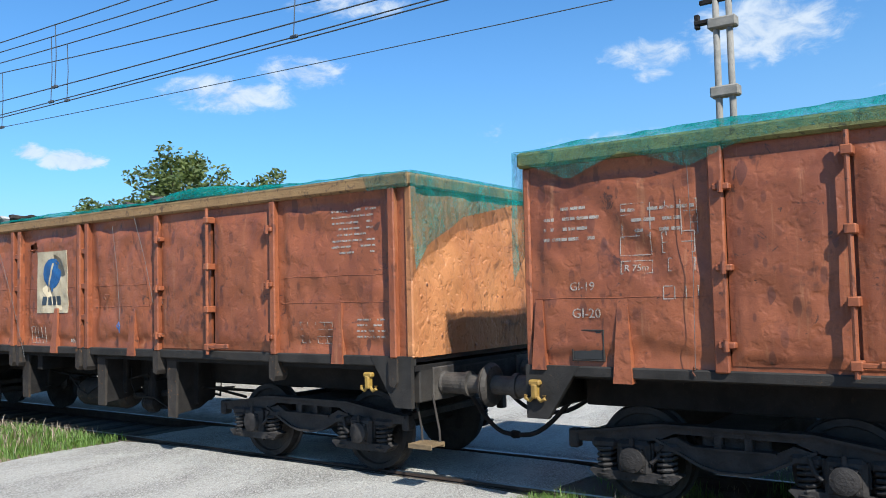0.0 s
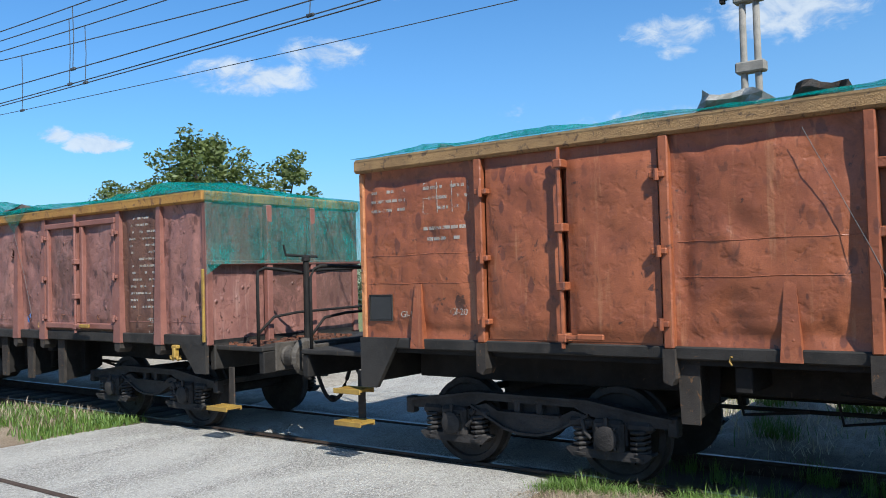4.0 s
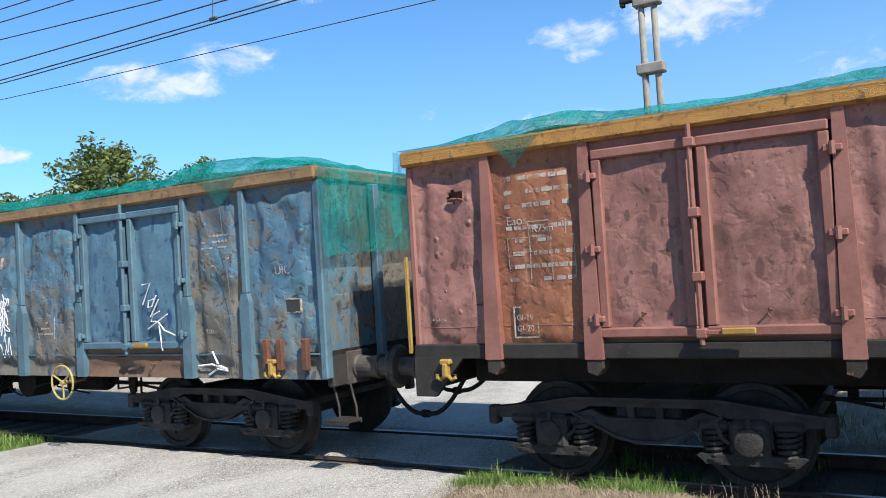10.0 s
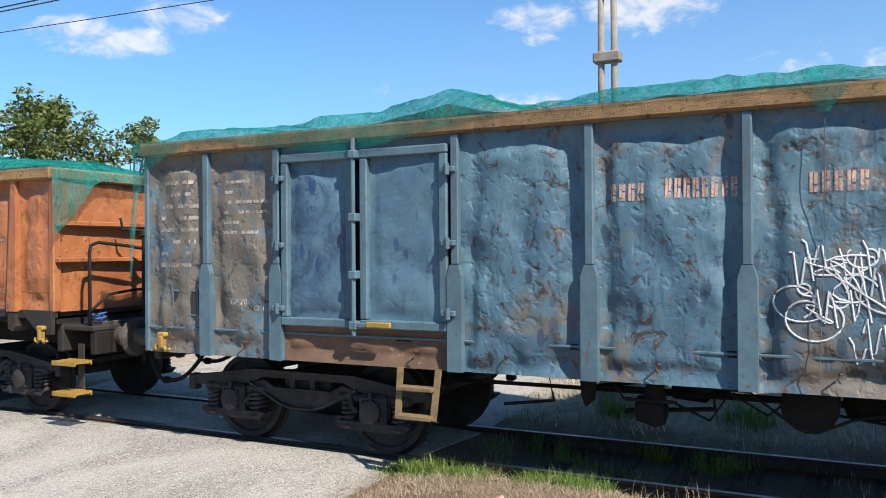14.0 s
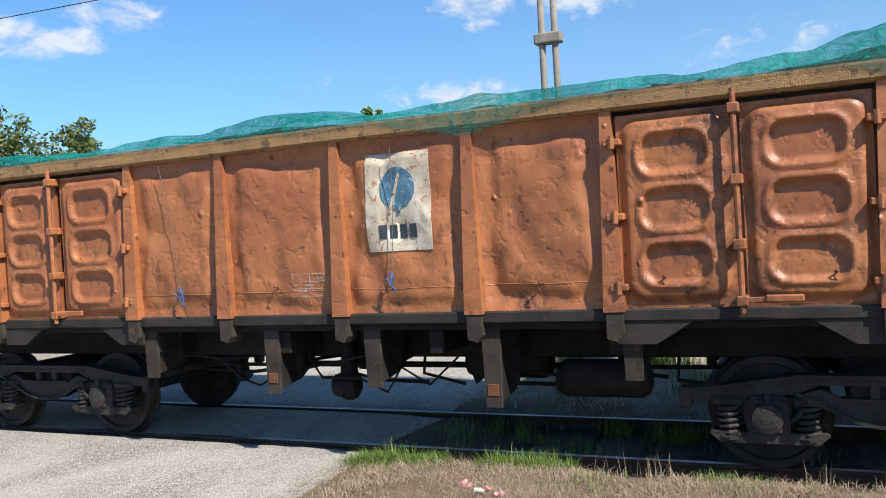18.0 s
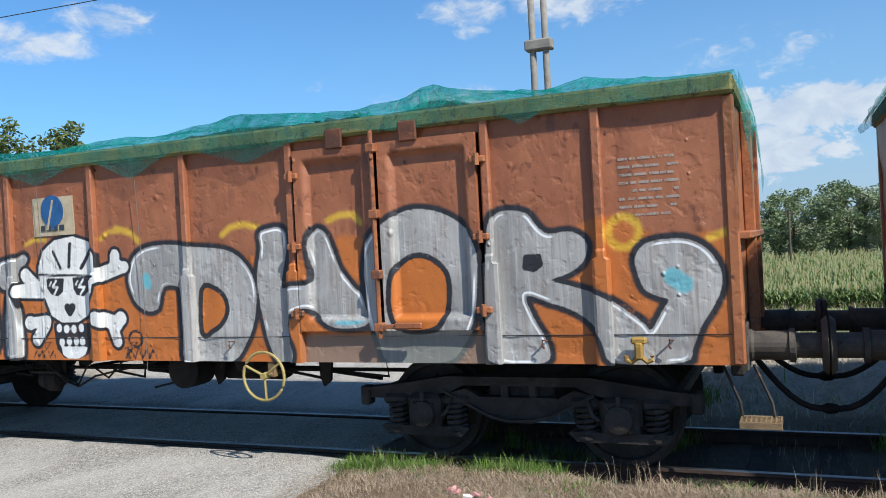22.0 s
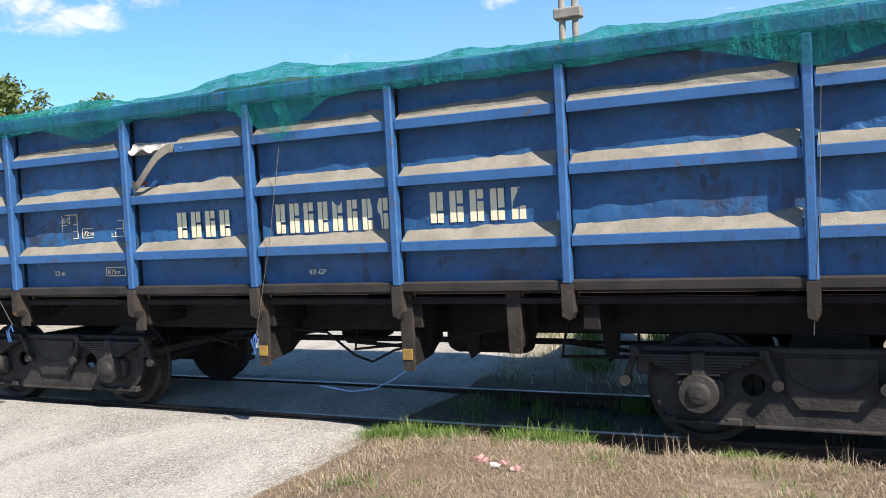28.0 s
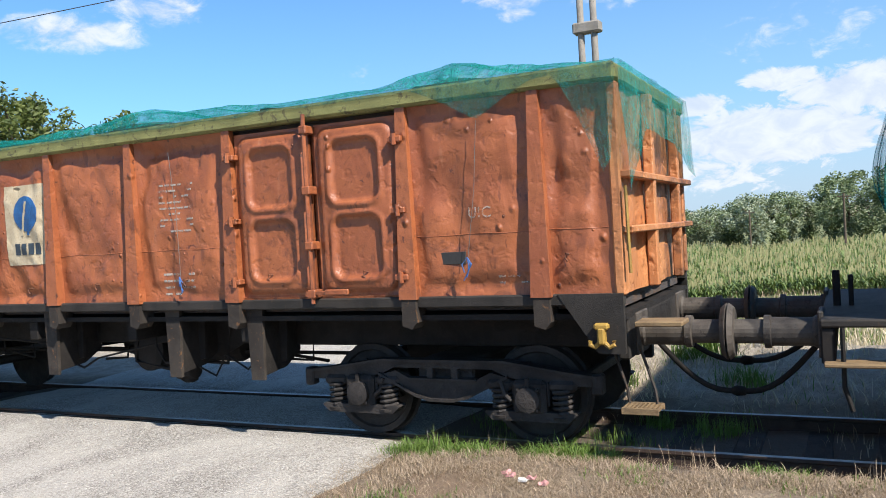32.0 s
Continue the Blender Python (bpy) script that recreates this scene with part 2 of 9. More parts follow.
        silver = n.mix(n.ramp(broad, 0.35, 0.65), (0.25, 0.245, 0.235), (0.37, 0.36, 0.345))
        silver = n.mix(n.math("MULTIPLY", n.ramp(run, 0.5, 0.7), 0.4), silver, (0.14, 0.115, 0.10))
        grime = n.noise(n.stretch(p, 22.0, 22.0, 0.9), 1.0, 5.0, 0.75)
        silver = n.mix(n.math("MULTIPLY", n.ramp(grime, 0.5, 0.66), 0.55), silver, (0.21, 0.15, 0.115))
        silver = n.mix(n.math("MULTIPLY", n.ramp(grime, 0.46, 0.34), 0.5), silver, (0.50, 0.49, 0.47))
        col = coat(col, letters, 0.0, silver, 1.0)
        glint = n.math("MULTIPLY", n.ramp(n.math("ABSOLUTE", n.math("ADD", letters, 0.026)), 0.013, 0.006), n.ramp(n.noise(p, 1.6, 2.0, 0.5), 0.5, 0.56))
        col = n.mix(n.math("MULTIPLY", glint, 0.9), col, (0.74, 0.75, 0.76))
        col = coat(col, n.math("MAXIMUM", teal, n.math("ADD", letters, 0.03)), 0.0, (0.07, 0.38, 0.46), 0.75, 0.02)
        col = coat(col, holes, 0.05, black)
        col = coat(col, holes, 0.0, (0.43, 0.125, 0.02))
        col = coat(col, bones, 0.035, black)
        white = n.mix(n.math("MULTIPLY", n.ramp(run, 0.48, 0.68), 0.55), (0.66, 0.65, 0.62), (0.34, 0.32, 0.30))
        col = coat(col, bones, 0.0, white)
        col = coat(col, ink, 0.0, black)
        col = coat(col, chalk, 0.0, (0.66, 0.66, 0.64))
        col = coat(col, grey, 0.0, (0.15, 0.155, 0.135), 0.7, 0.02)
    b = n.add("ShaderNodeBsdfPrincipled")
    n.put(b.inputs["Base Color"], col)
    n.put(b.inputs["Roughness"], n.math("ADD", rough - wet / 2, n.math("MULTIPLY", broad, wet)))
    b.inputs["Metallic"].default_value = metal
    b.inputs["Specular IOR Level"].default_value = shine
    relief = n.add("ShaderNodeBump")
    relief.inputs["Strength"].default_value = bump
    relief.inputs["Distance"].default_value = 0.02
    n.put(relief.inputs["Height"], n.math("ADD", small, n.math("MULTIPLY", broad, 1.5)))
    if crumple:
        fold = n.noise(n.stretch(p, 1.0, 1.0, 0.8), 1.9, 4.0, 0.5, 0.9)
        ridge = n.math("ABSOLUTE", n.math("SUBTRACT", n.noise(n.stretch(p, 1.2, 1.2, 0.55), 2.3, 3.0, 0.5, 1.4), 0.5))
        pit = n.noise(p, 9.0, 2.0, 0.5, 0.3)
        second = n.add("ShaderNodeBump")
        second.inputs["Strength"].default_value = 1.0
        second.inputs["Distance"].default_value = crumple
        height = n.math("ADD", n.math("MULTIPLY", fold, 1.2), n.math("MULTIPLY", ridge, -0.8))
        height = n.math("ADD", height, n.math("MULTIPLY", n.ramp(pit, 0.78, 0.5), 0.42))
        if knocks:
            height = n.math("ADD", height, n.math("MULTIPLY", knock, knocks))
        n.put(second.inputs["Height"], height)
        n.link(relief.outputs[0], second.inputs["Normal"])
        n.link(second.outputs[0], b.inputs["Normal"])
    else:
        n.link(relief.outputs[0], b.inputs["Normal"])
    n.link(b.outputs[0], n.add("ShaderNodeOutputMaterial").inputs[0])
    return mat


def faded(name, colour, cover, bare=0.66):
    """Worn stencil paint with bare patches."""
    mat = bpy.data.materials.new(name)
    mat.use_nodes = True
    n = Nodes(mat.node_tree)
    at = n.add("ShaderNodeTexCoord").outputs["Object"]
    d, tr, mix = n.add("ShaderNodeBsdfDiffuse"), n.add("ShaderNodeBsdfTransparent"), n.add("ShaderNodeMixShader")
    n.put(d.inputs[0], n.mix(n.noise(at, 14.0, 4.0, 0.7), colour, tuple(c * 0.7 for c in colour)))
    wear = n.noise(at, 7.0, 6.0, 0.75, 0.6)
    n.put(mix.inputs[0], n.math("MULTIPLY", n.ramp(wear, bare, bare - 0.24), cover))
    n.link(tr.outputs[0], mix.inputs[1])
    n.link(d.outputs[0], mix.inputs[2])
    n.link(mix.outputs[0], n.add("ShaderNodeOutputMaterial").inputs[0])
    return mat


def plain(name, colour, rough=0.6, metal=0.0):
    return surface(name, colour, tuple(c * 0.82 for c in colour), 6.0, rough, metal, 0.08, 60.0)


RUST, DARK_RUST = (0.16, 0.055, 0.025), (0.07, 0.028, 0.018)
M = {
    "brown": surface("brown_wagon_paint", (0.30, 0.09, 0.036), (0.21, 0.059, 0.025), 1.3, 0.46, bump=0.15, spots=DARK_RUST, spot_at=0.615, streaks=(0.36, 0.15, 0.07), streak_at=0.57, crumple=0.010, depth=0.85, patches=(0.105, 0.038, 0.0232), patch_at=0.655, drops=(0.09, 0.03, 0.02), drop_at=0.47, knocks=0.5),
    "mauve": surface("mauve_wagon_paint", (0.285, 0.13, 0.102), (0.19, 0.083, 0.067), 1.6, 0.52, bump=0.15, spots=(0.085, 0.035, 0.027), spot_at=0.585, streaks=(0.33, 0.19, 0.155), streak_at=0.56, crumple=0.011, depth=0.85, patches=(0.13, 0.062, 0.045), patch_at=0.6, drops=(0.07, 0.028, 0.024), drop_at=0.43, knocks=1.7),
    "rustbrown": surface("rust_brown_sill", (0.15, 0.085, 0.05), (0.10, 0.06, 0.04), 3.0, 0.85, bump=0.4, spots=(0.22, 0.16, 0.1), spot_at=0.6),
    "mauve_post": surface("mauve_post_paint", (0.249, 0.104, 0.0789), (0.183, 0.0706, 0.0523), 2.2, 0.55, bump=0.15, spots=(0.332, 0.0581, 0.0249), spot_at=0.66, depth=0.6),
    "bluegrey": surface("blue_grey_paint", (0.078, 0.16, 0.205), (0.05, 0.112, 0.17), 1.4, 0.6, bump=0.15, spots=(0.045, 0.032, 0.026), spot_at=0.575, streaks=(0.05, 0.045, 0.04), streak_at=0.58, crumple=0.02, depth=0.95, patches=(0.2, 0.145, 0.09), patch_at=0.54, uneven=0.13, drops=(0.024, 0.042, 0.075), drop_at=0.48, knocks=0.6),
    "bluedoor": surface("blue_door_paint", (0.085, 0.165, 0.215), (0.058, 0.12, 0.18), 1.6, 0.55, bump=0.12, spots=(0.018, 0.045, 0.11), spot_at=0.6, streaks=(0.06, 0.055, 0.05), streak_at=0.62, crumple=0.006, depth=0.7, patches=(0.02, 0.05, 0.12), patch_at=0.62, uneven=0.16, drops=(0.012, 0.04, 0.13), drop_at=0.4),
    "bluepost": surface("blue_post_paint", (0.083, 0.149, 0.187), (0.0581, 0.104, 0.133), 2.0, 0.6, bump=0.15, spots=(0.124, 0.0664, 0.0373), spot_at=0.64, depth=0.6),
    "orange": surface("orange_wagon_paint", (0.365, 0.136, 0.05), (0.285, 0.094, 0.038), 1.2, 0.47, bump=0.12, spots=(0.108, 0.0373, 0.0216), spot_at=0.625, streaks=(0.40, 0.175, 0.083), streak_at=0.6, crumple=0.013, depth=0.75, patches=(0.075, 0.036, 0.025), patch_at=0.635, drops=(0.17, 0.065, 0.03), drop_at=0.55, knocks=2.0),
    # Orange lightened to carry sunlight on the end walls; far sides share it.
    "end_orange": surface("lightened_orange_paint", (0.50, 0.21, 0.08), (0.40, 0.15, 0.055), 1.3, 0.55, bump=0.15, spots=(0.13, 0.05, 0.028), spot_at=0.63, streaks=(0.22, 0.09, 0.045), streak_at=0.62, crumple=0.022, depth=0.6, patches=(0.12, 0.05, 0.03), patch_at=0.64, knocks=0.7),
    "rusted_bay": surface("rusted_mauve_paint", (0.13, 0.058, 0.036), (0.085, 0.036, 0.024), 1.8, 0.6, bump=0.2, spots=(0.05, 0.024, 0.017), spot_at=0.6, streaks=(0.24, 0.115, 0.07), streak_at=0.6, crumple=0.018, depth=0.8),
    "rusty_bay": surface("rust_washed_mauve_paint", (0.25, 0.095, 0.042), (0.17, 0.06, 0.032), 1.8, 0.6, bump=0.2, spots=(0.07, 0.03, 0.02), spot_at=0.6, streaks=(0.30, 0.15, 0.09), streak_at=0.58, crumple=0.02, depth=0.8),
    "redorange": surface("red_orange_wagon_paint", (0.335, 0.104, 0.038), (0.25, 0.072, 0.029), 1.5, 0.46, bump=0.12, spots=(0.0913, 0.0291, 0.0199), spot_at=0.625, streaks=(0.37, 0.155, 0.08), streak_at=0.6, crumple=0.013, depth=0.8, patches=(0.09, 0.034, 0.0232), patch_at=0.635, drops=(0.17, 0.055, 0.028), drop_at=0.52, knocks=1.7),
    "sprayed": surface("orange_paint_with_graffiti", (0.335, 0.122, 0.055), (0.26, 0.086, 0.038), 1.2, 0.55, bump=0.1, spots=(0.108, 0.0373, 0.0216), spot_at=0.67, streaks=(0.13, 0.055, 0.035), streak_at=0.64, painted=True, crumple=0.012, depth=0.45, drops=(0.14, 0.048, 0.028), drop_at=0.54, knocks=1.2),
    "blue": surface("blue_wagon_paint", (0.017, 0.105, 0.262), (0.012, 0.068, 0.18), 1.3, 0.5, bump=0.12, spots=(0.03, 0.034, 0.045), spot_at=0.62, streaks=(0.02, 0.085, 0.22), streak_at=0.6, crumple=0.012, depth=0.8, patches=(0.06, 0.042, 0.038), patch_at=0.63, drops=(0.02, 0.03, 0.06), drop_at=0.55),
    "blue_rib": surface("worn_blue_rib_paint", (0.028, 0.11, 0.28), (0.022, 0.085, 0.215), 2.0, 0.5, bump=0.12, spots=(0.10, 0.06, 0.04), spot_at=0.62, depth=0.7),
    "bright_blue": surface("bright_blue_pillar_paint", (0.018, 0.13, 0.42), (0.014, 0.09, 0.30), 2.0, 0.42, bump=0.15, spots=(0.10, 0.06, 0.04), spot_at=0.66, depth=0.5, patches=(0.16, 0.09, 0.05), patch_at=0.66),
    "dust": surface("pale_dust", (0.27, 0.245, 0.20), (0.205, 0.185, 0.15), 3.0, 0.95, bump=0.5, shine=0.1),
    "sill": surface("dark_grey_sill_paint", (0.038, 0.033, 0.029), (0.02, 0.018, 0.016), 2.5, 0.7, bump=0.3, spots=(0.09, 0.055, 0.033), spot_at=0.64, shine=0.25),
    "darksill": surface("grimy_bracket_iron", (0.05, 0.05, 0.05), (0.032, 0.032, 0.032), 3.0, 0.8, bump=0.3, spots=(0.11, 0.06, 0.035), spot_at=0.62, shine=0.25),
    "legs": surface("brown_grey_leg_iron", (0.05, 0.041, 0.034), (0.026, 0.021, 0.018), 3.0, 0.8, bump=0.3, spots=(0.15, 0.075, 0.035), spot_at=0.6, shine=0.25),
    "buffer": surface("brown_buffer_iron", (0.085, 0.072, 0.06), (0.045, 0.038, 0.033), 5.0, 0.7, bump=0.3, spots=(0.03, 0.024, 0.02), spot_at=0.58, shine=0.3),
    "greycord": plain("grey_cord", (0.12, 0.115, 0.11), 0.8),
    "iron": surface("sooty_iron", (0.021, 0.018, 0.016), (0.011, 0.0095, 0.009), 4.0, 0.75, bump=0.4, spots=(0.05, 0.036, 0.026), spot_at=0.64, shine=0.22),
    "bogie": surface("dusty_bogie_iron", (0.046, 0.040, 0.037), (0.021, 0.0185, 0.0175), 4.0, 0.65, bump=0.5, fine=25.0, spots=(0.06, 0.045, 0.035), spot_at=0.62, shine=0.22),
    "tyre": surface("polished_wheel_steel", (0.20, 0.19, 0.18), (0.12, 0.11, 0.1), 5.0, 0.4, 0.8, 0.15),
    "rust": surface("rusty_iron", RUST, DARK_RUST, 5.0, 0.85, bump=0.5),
    "yellow": surface("worn_yellow_paint", (0.349, 0.212, 0.0373), (0.249, 0.141, 0.0291), 6.0, 0.6, bump=0.25, spots=(0.0996, 0.0581, 0.0249), spot_at=0.66),
    "paleyellow": surface("pale_yellow_paint", (0.382, 0.299, 0.0996), (0.299, 0.224, 0.0747), 6.0, 0.6, bump=0.25, spots=(0.116, 0.0747, 0.0415), spot_at=0.62),
    "step": surface("tan_step_wood", (0.22, 0.145, 0.07), (0.14, 0.09, 0.045), 6.0, 0.8, bump=0.4, spots=(0.0996, 0.0664, 0.0415), spot_at=0.62),
    "rim_tan": surface("tan_rim", (0.357, 0.212, 0.0871), (0.266, 0.154, 0.0664), 3.0, 0.8, bump=0.8, spots=(0.108, 0.0622, 0.0332), spot_at=0.56),
    "rim_yellow": surface("yellow_rim", (0.432, 0.224, 0.0456), (0.349, 0.166, 0.0373), 3.0, 0.75, bump=0.8, spots=(0.158, 0.0747, 0.0291), spot_at=0.56),
    "rim_green": surface("green_yellow_rim", (0.249, 0.249, 0.083), (0.183, 0.183, 0.0622), 3.0, 0.8, bump=0.8, spots=(0.0747, 0.0664, 0.0291), spot_at=0.56),
    "rim_brown": surface("brown_rim", (0.282, 0.166, 0.0706), (0.183, 0.112, 0.0539), 4.0, 0.8, bump=0.8, spots=(0.0747, 0.0498, 0.0332), spot_at=0.56),
    "stencil": faded("faded_white_stencil", (0.50, 0.44, 0.385), 0.6),
    "rosy": faded("faded_rosy_stencil", (0.55, 0.38, 0.32), 0.9),
    "cream_letters": faded("cream_stencil", (0.78, 0.71, 0.50), 1.0, 0.84),
    "white_spray": surface("white_spray_paint", (0.598, 0.606, 0.614), (0.515, 0.523, 0.539), 9.0, 0.6, bump=0.05),
    "cream": surface("cream_sign_paint", (0.498, 0.415, 0.282), (0.398, 0.315, 0.199), 5.0, 0.7, bump=0.2, spots=(0.216, 0.0996, 0.0498), spot_at=0.63, streaks=(0.299, 0.183, 0.0996), streak_at=0.62),
    "emblem": surface("sign_blue", (0.0166, 0.0996, 0.266), (0.0149, 0.0747, 0.199), 6.0, 0.6, bump=0.15),
    "bleached": surface("bleached_sign_paint", (0.56, 0.50, 0.40), (0.44, 0.37, 0.27), 5.0, 0.7, bump=0.2, spots=(0.30, 0.12, 0.05), spot_at=0.56, streaks=(0.33, 0.2, 0.12), streak_at=0.6),
    "bleached_blue": surface("bleached_sign_blue", (0.07, 0.19, 0.27), (0.05, 0.13, 0.22), 6.0, 0.6, bump=0.15, spots=(0.42, 0.40, 0.34), spot_at=0.56),
    "ink": plain("dark_ink", (0.03, 0.045, 0.06)),
    "blackplate": plain("black_plate", (0.03, 0.028, 0.026), 0.5),
    "bluerope": plain("blue_rope", (0.035, 0.11, 0.30), 0.85),
    "wire": plain("dark_wire", (0.07, 0.075, 0.08), 0.5),
    "concrete": surface("weathered_concrete", (0.282, 0.257, 0.224), (0.207, 0.191, 0.166), 3.0, 0.9, bump=0.5, spots=(0.108, 0.0996, 0.0913), spot_at=0.64),
    "rail_side": surface("rusty_rail", (0.075, 0.05, 0.038), (0.05, 0.034, 0.027), 6.0, 0.85, bump=0.4, shine=0.25),
    "rail_top": surface("shiny_rail_head", (0.27, 0.265, 0.26), (0.17, 0.165, 0.16), 6.0, 0.42, 1.0, 0.05),
    "sleeper": surface("dark_sleeper", (0.075, 0.06, 0.05), (0.05, 0.042, 0.036), 5.0, 0.95, bump=0.6, shine=0.25),
    "junk_dark": surface("dark_scrap", (0.06, 0.055, 0.055), (0.10, 0.06, 0.04), 4.0, 0.7, bump=0.5),
    "junk_pale": surface("pale_scrap", (0.45, 0.43, 0.40), (0.30, 0.27, 0.24), 6.0, 0.8, bump=0.4),
    "litter": plain("pink_litter", (0.55, 0.26, 0.25)),
    "litter_white": plain("white_litter", (0.68, 0.64, 0.6)),
    "hill": surface("dry_hill_grass", (0.30, 0.27, 0.16), (0.22, 0.22, 0.12), 0.02, 0.95, bump=0.1),
    "bark": surface("bark", (0.12, 0.09, 0.06), (0.08, 0.06, 0.045), 8.0, 0.95, bump=0.7),
}


def leafy(name, light, dark, through=0.35):
    mat = bpy.data.materials.new(name)
    mat.use_nodes = True
    n = Nodes(mat.node_tree)
    rnd = n.add("ShaderNodeNewGeometry").outputs["Random Per Island"]
    col = n.mix(rnd, light, dark)
    a, b = n.add("ShaderNodeBsdfPrincipled"), n.add("ShaderNodeBsdfTranslucent")
    n.put(a.inputs["Base Color"], col)
    a.inputs["Roughness"].default_value = 0.55
    n.put(b.inputs[0], n.mix(0.5, col, (light[0] * 1.3, light[1] * 1.4, light[2] * 0.6)))
    mix = n.add("ShaderNodeMixShader")
    mix.inputs[0].default_value = through
    n.link(a.outputs[0], mix.inputs[1])
    n.link(b.outputs[0], mix.inputs[2])
    n.link(mix.outputs[0], n.add("ShaderNodeOutputMaterial").inputs[0])
    return mat


M["leaf"] = leafy("walnut_leaves", (0.15, 0.18, 0.05), (0.04, 0.06, 0.016), 0.3)
M["bush"] = leafy("bush_leaves", (0.23, 0.31, 0.07), (0.10, 0.165, 0.035), 0.4)
# far leaves are paled, with the distance haze mixed into their colour
M["far_leaf"] = leafy("far_tree_leaves", (0.20, 0.25, 0.125), (0.09, 0.125, 0.065), 0.2)
M["grey_leaf"] = leafy("grey_green_leaves", (0.33, 0.37, 0.27), (0.14, 0.175, 0.11), 0.2)
M["grass"] = leafy("green_grass", (0.16, 0.24, 0.045), (0.07, 0.13, 0.025), 0.3)
M["hay"] = leafy("dry_grass", (0.43, 0.33, 0.235), (0.13, 0.092, 0.06), 0.2)
M["straw"] = leafy("bleached_stalks", (0.60, 0.51, 0.38), (0.36, 0.29, 0.20), 0.25)
M["corn"] = leafy("corn_leaves", (0.175, 0.235, 0.07), (0.06, 0.10, 0.03), 0.22)
M["tassel"] = leafy("corn_tassels", (0.33, 0.31, 0.16), (0.20, 0.19, 0.09), 0.2)


def net_material(name, least, more, light):
    """Green shade netting: a fine weave with holes."""
    mat = bpy.data.materials.new(name)
    mat.use_nodes = True
    n = Nodes(mat.node_tree)
    at = n.add("ShaderNodeTexCoord").outputs["Object"]
    uneven = n.noise(at, 1.4, 5.0, 0.65, 0.5)
    weave = n.noise(n.stretch(at, 1.0, 1.0, 1.0), 55.0, 2.0, 0.6)
    col = n.mix(n.ramp(uneven, 0.35, 0.7), tuple(c * light for c in (0.008, 0.19, 0.175)), tuple(c * light for c in (0.03, 0.36, 0.32)))
    fold = n.noise(n.stretch(at, 3.2, 3.2, 0.7), 2.0, 5.0, 0.7, 1.2)
    d, tl, tr = n.add("ShaderNodeBsdfDiffuse"), n.add("ShaderNodeBsdfTranslucent"), n.add("ShaderNodeBsdfTransparent")
    n.put(d.inputs[0], col)
    n.put(tl.inputs[0], col)
    crease = n.add("ShaderNodeBump")
    crease.inputs["Strength"].default_value, crease.inputs["Distance"].default_value = 0.9, 0.06
    n.put(crease.inputs["Height"], n.math("ADD", fold, n.noise(at, 9.0, 4.0, 0.6, 1.0)))
    n.link(crease.outputs[0], d.inputs["Normal"])
    m1, m2 = n.add("ShaderNodeMixShader"), n.add("ShaderNodeMixShader")
    m1.inputs[0].default_value = 0.45
    n.link(d.outputs[0], m1.inputs[1])
    n.link(tl.outputs[0], m1.inputs[2])
    cover = n.math("ADD", least, n.math("MULTIPLY", n.ramp(fold, 0.35, 0.68), more))
    cover = n.math("ADD", cover, n.math("MULTIPLY", n.math("SUBTRACT", weave, 0.5), 0.6), clamp=True)
    n.put(m2.inputs[0], cover)
    n.link(tr.outputs[0], m2.inputs[1])
    n.link(m1.outputs[0], m2.inputs[2])
    n.link(m2.outputs[0], n.add("ShaderNodeOutputMaterial").inputs[0])
    return mat


M["net"] = net_material("green_shade_net", 0.34, 0.5, 1.0)
M["net_hem"] = net_material("thin_green_shade_net", 0.26, 0.24, 1.0)
M["net_rim"] = net_material("doubled_green_shade_net", 0.24, 0.42, 0.9)
M["net_drape"] = net_material("hanging_green_shade_net", 0.34, 0.3, 1.1)


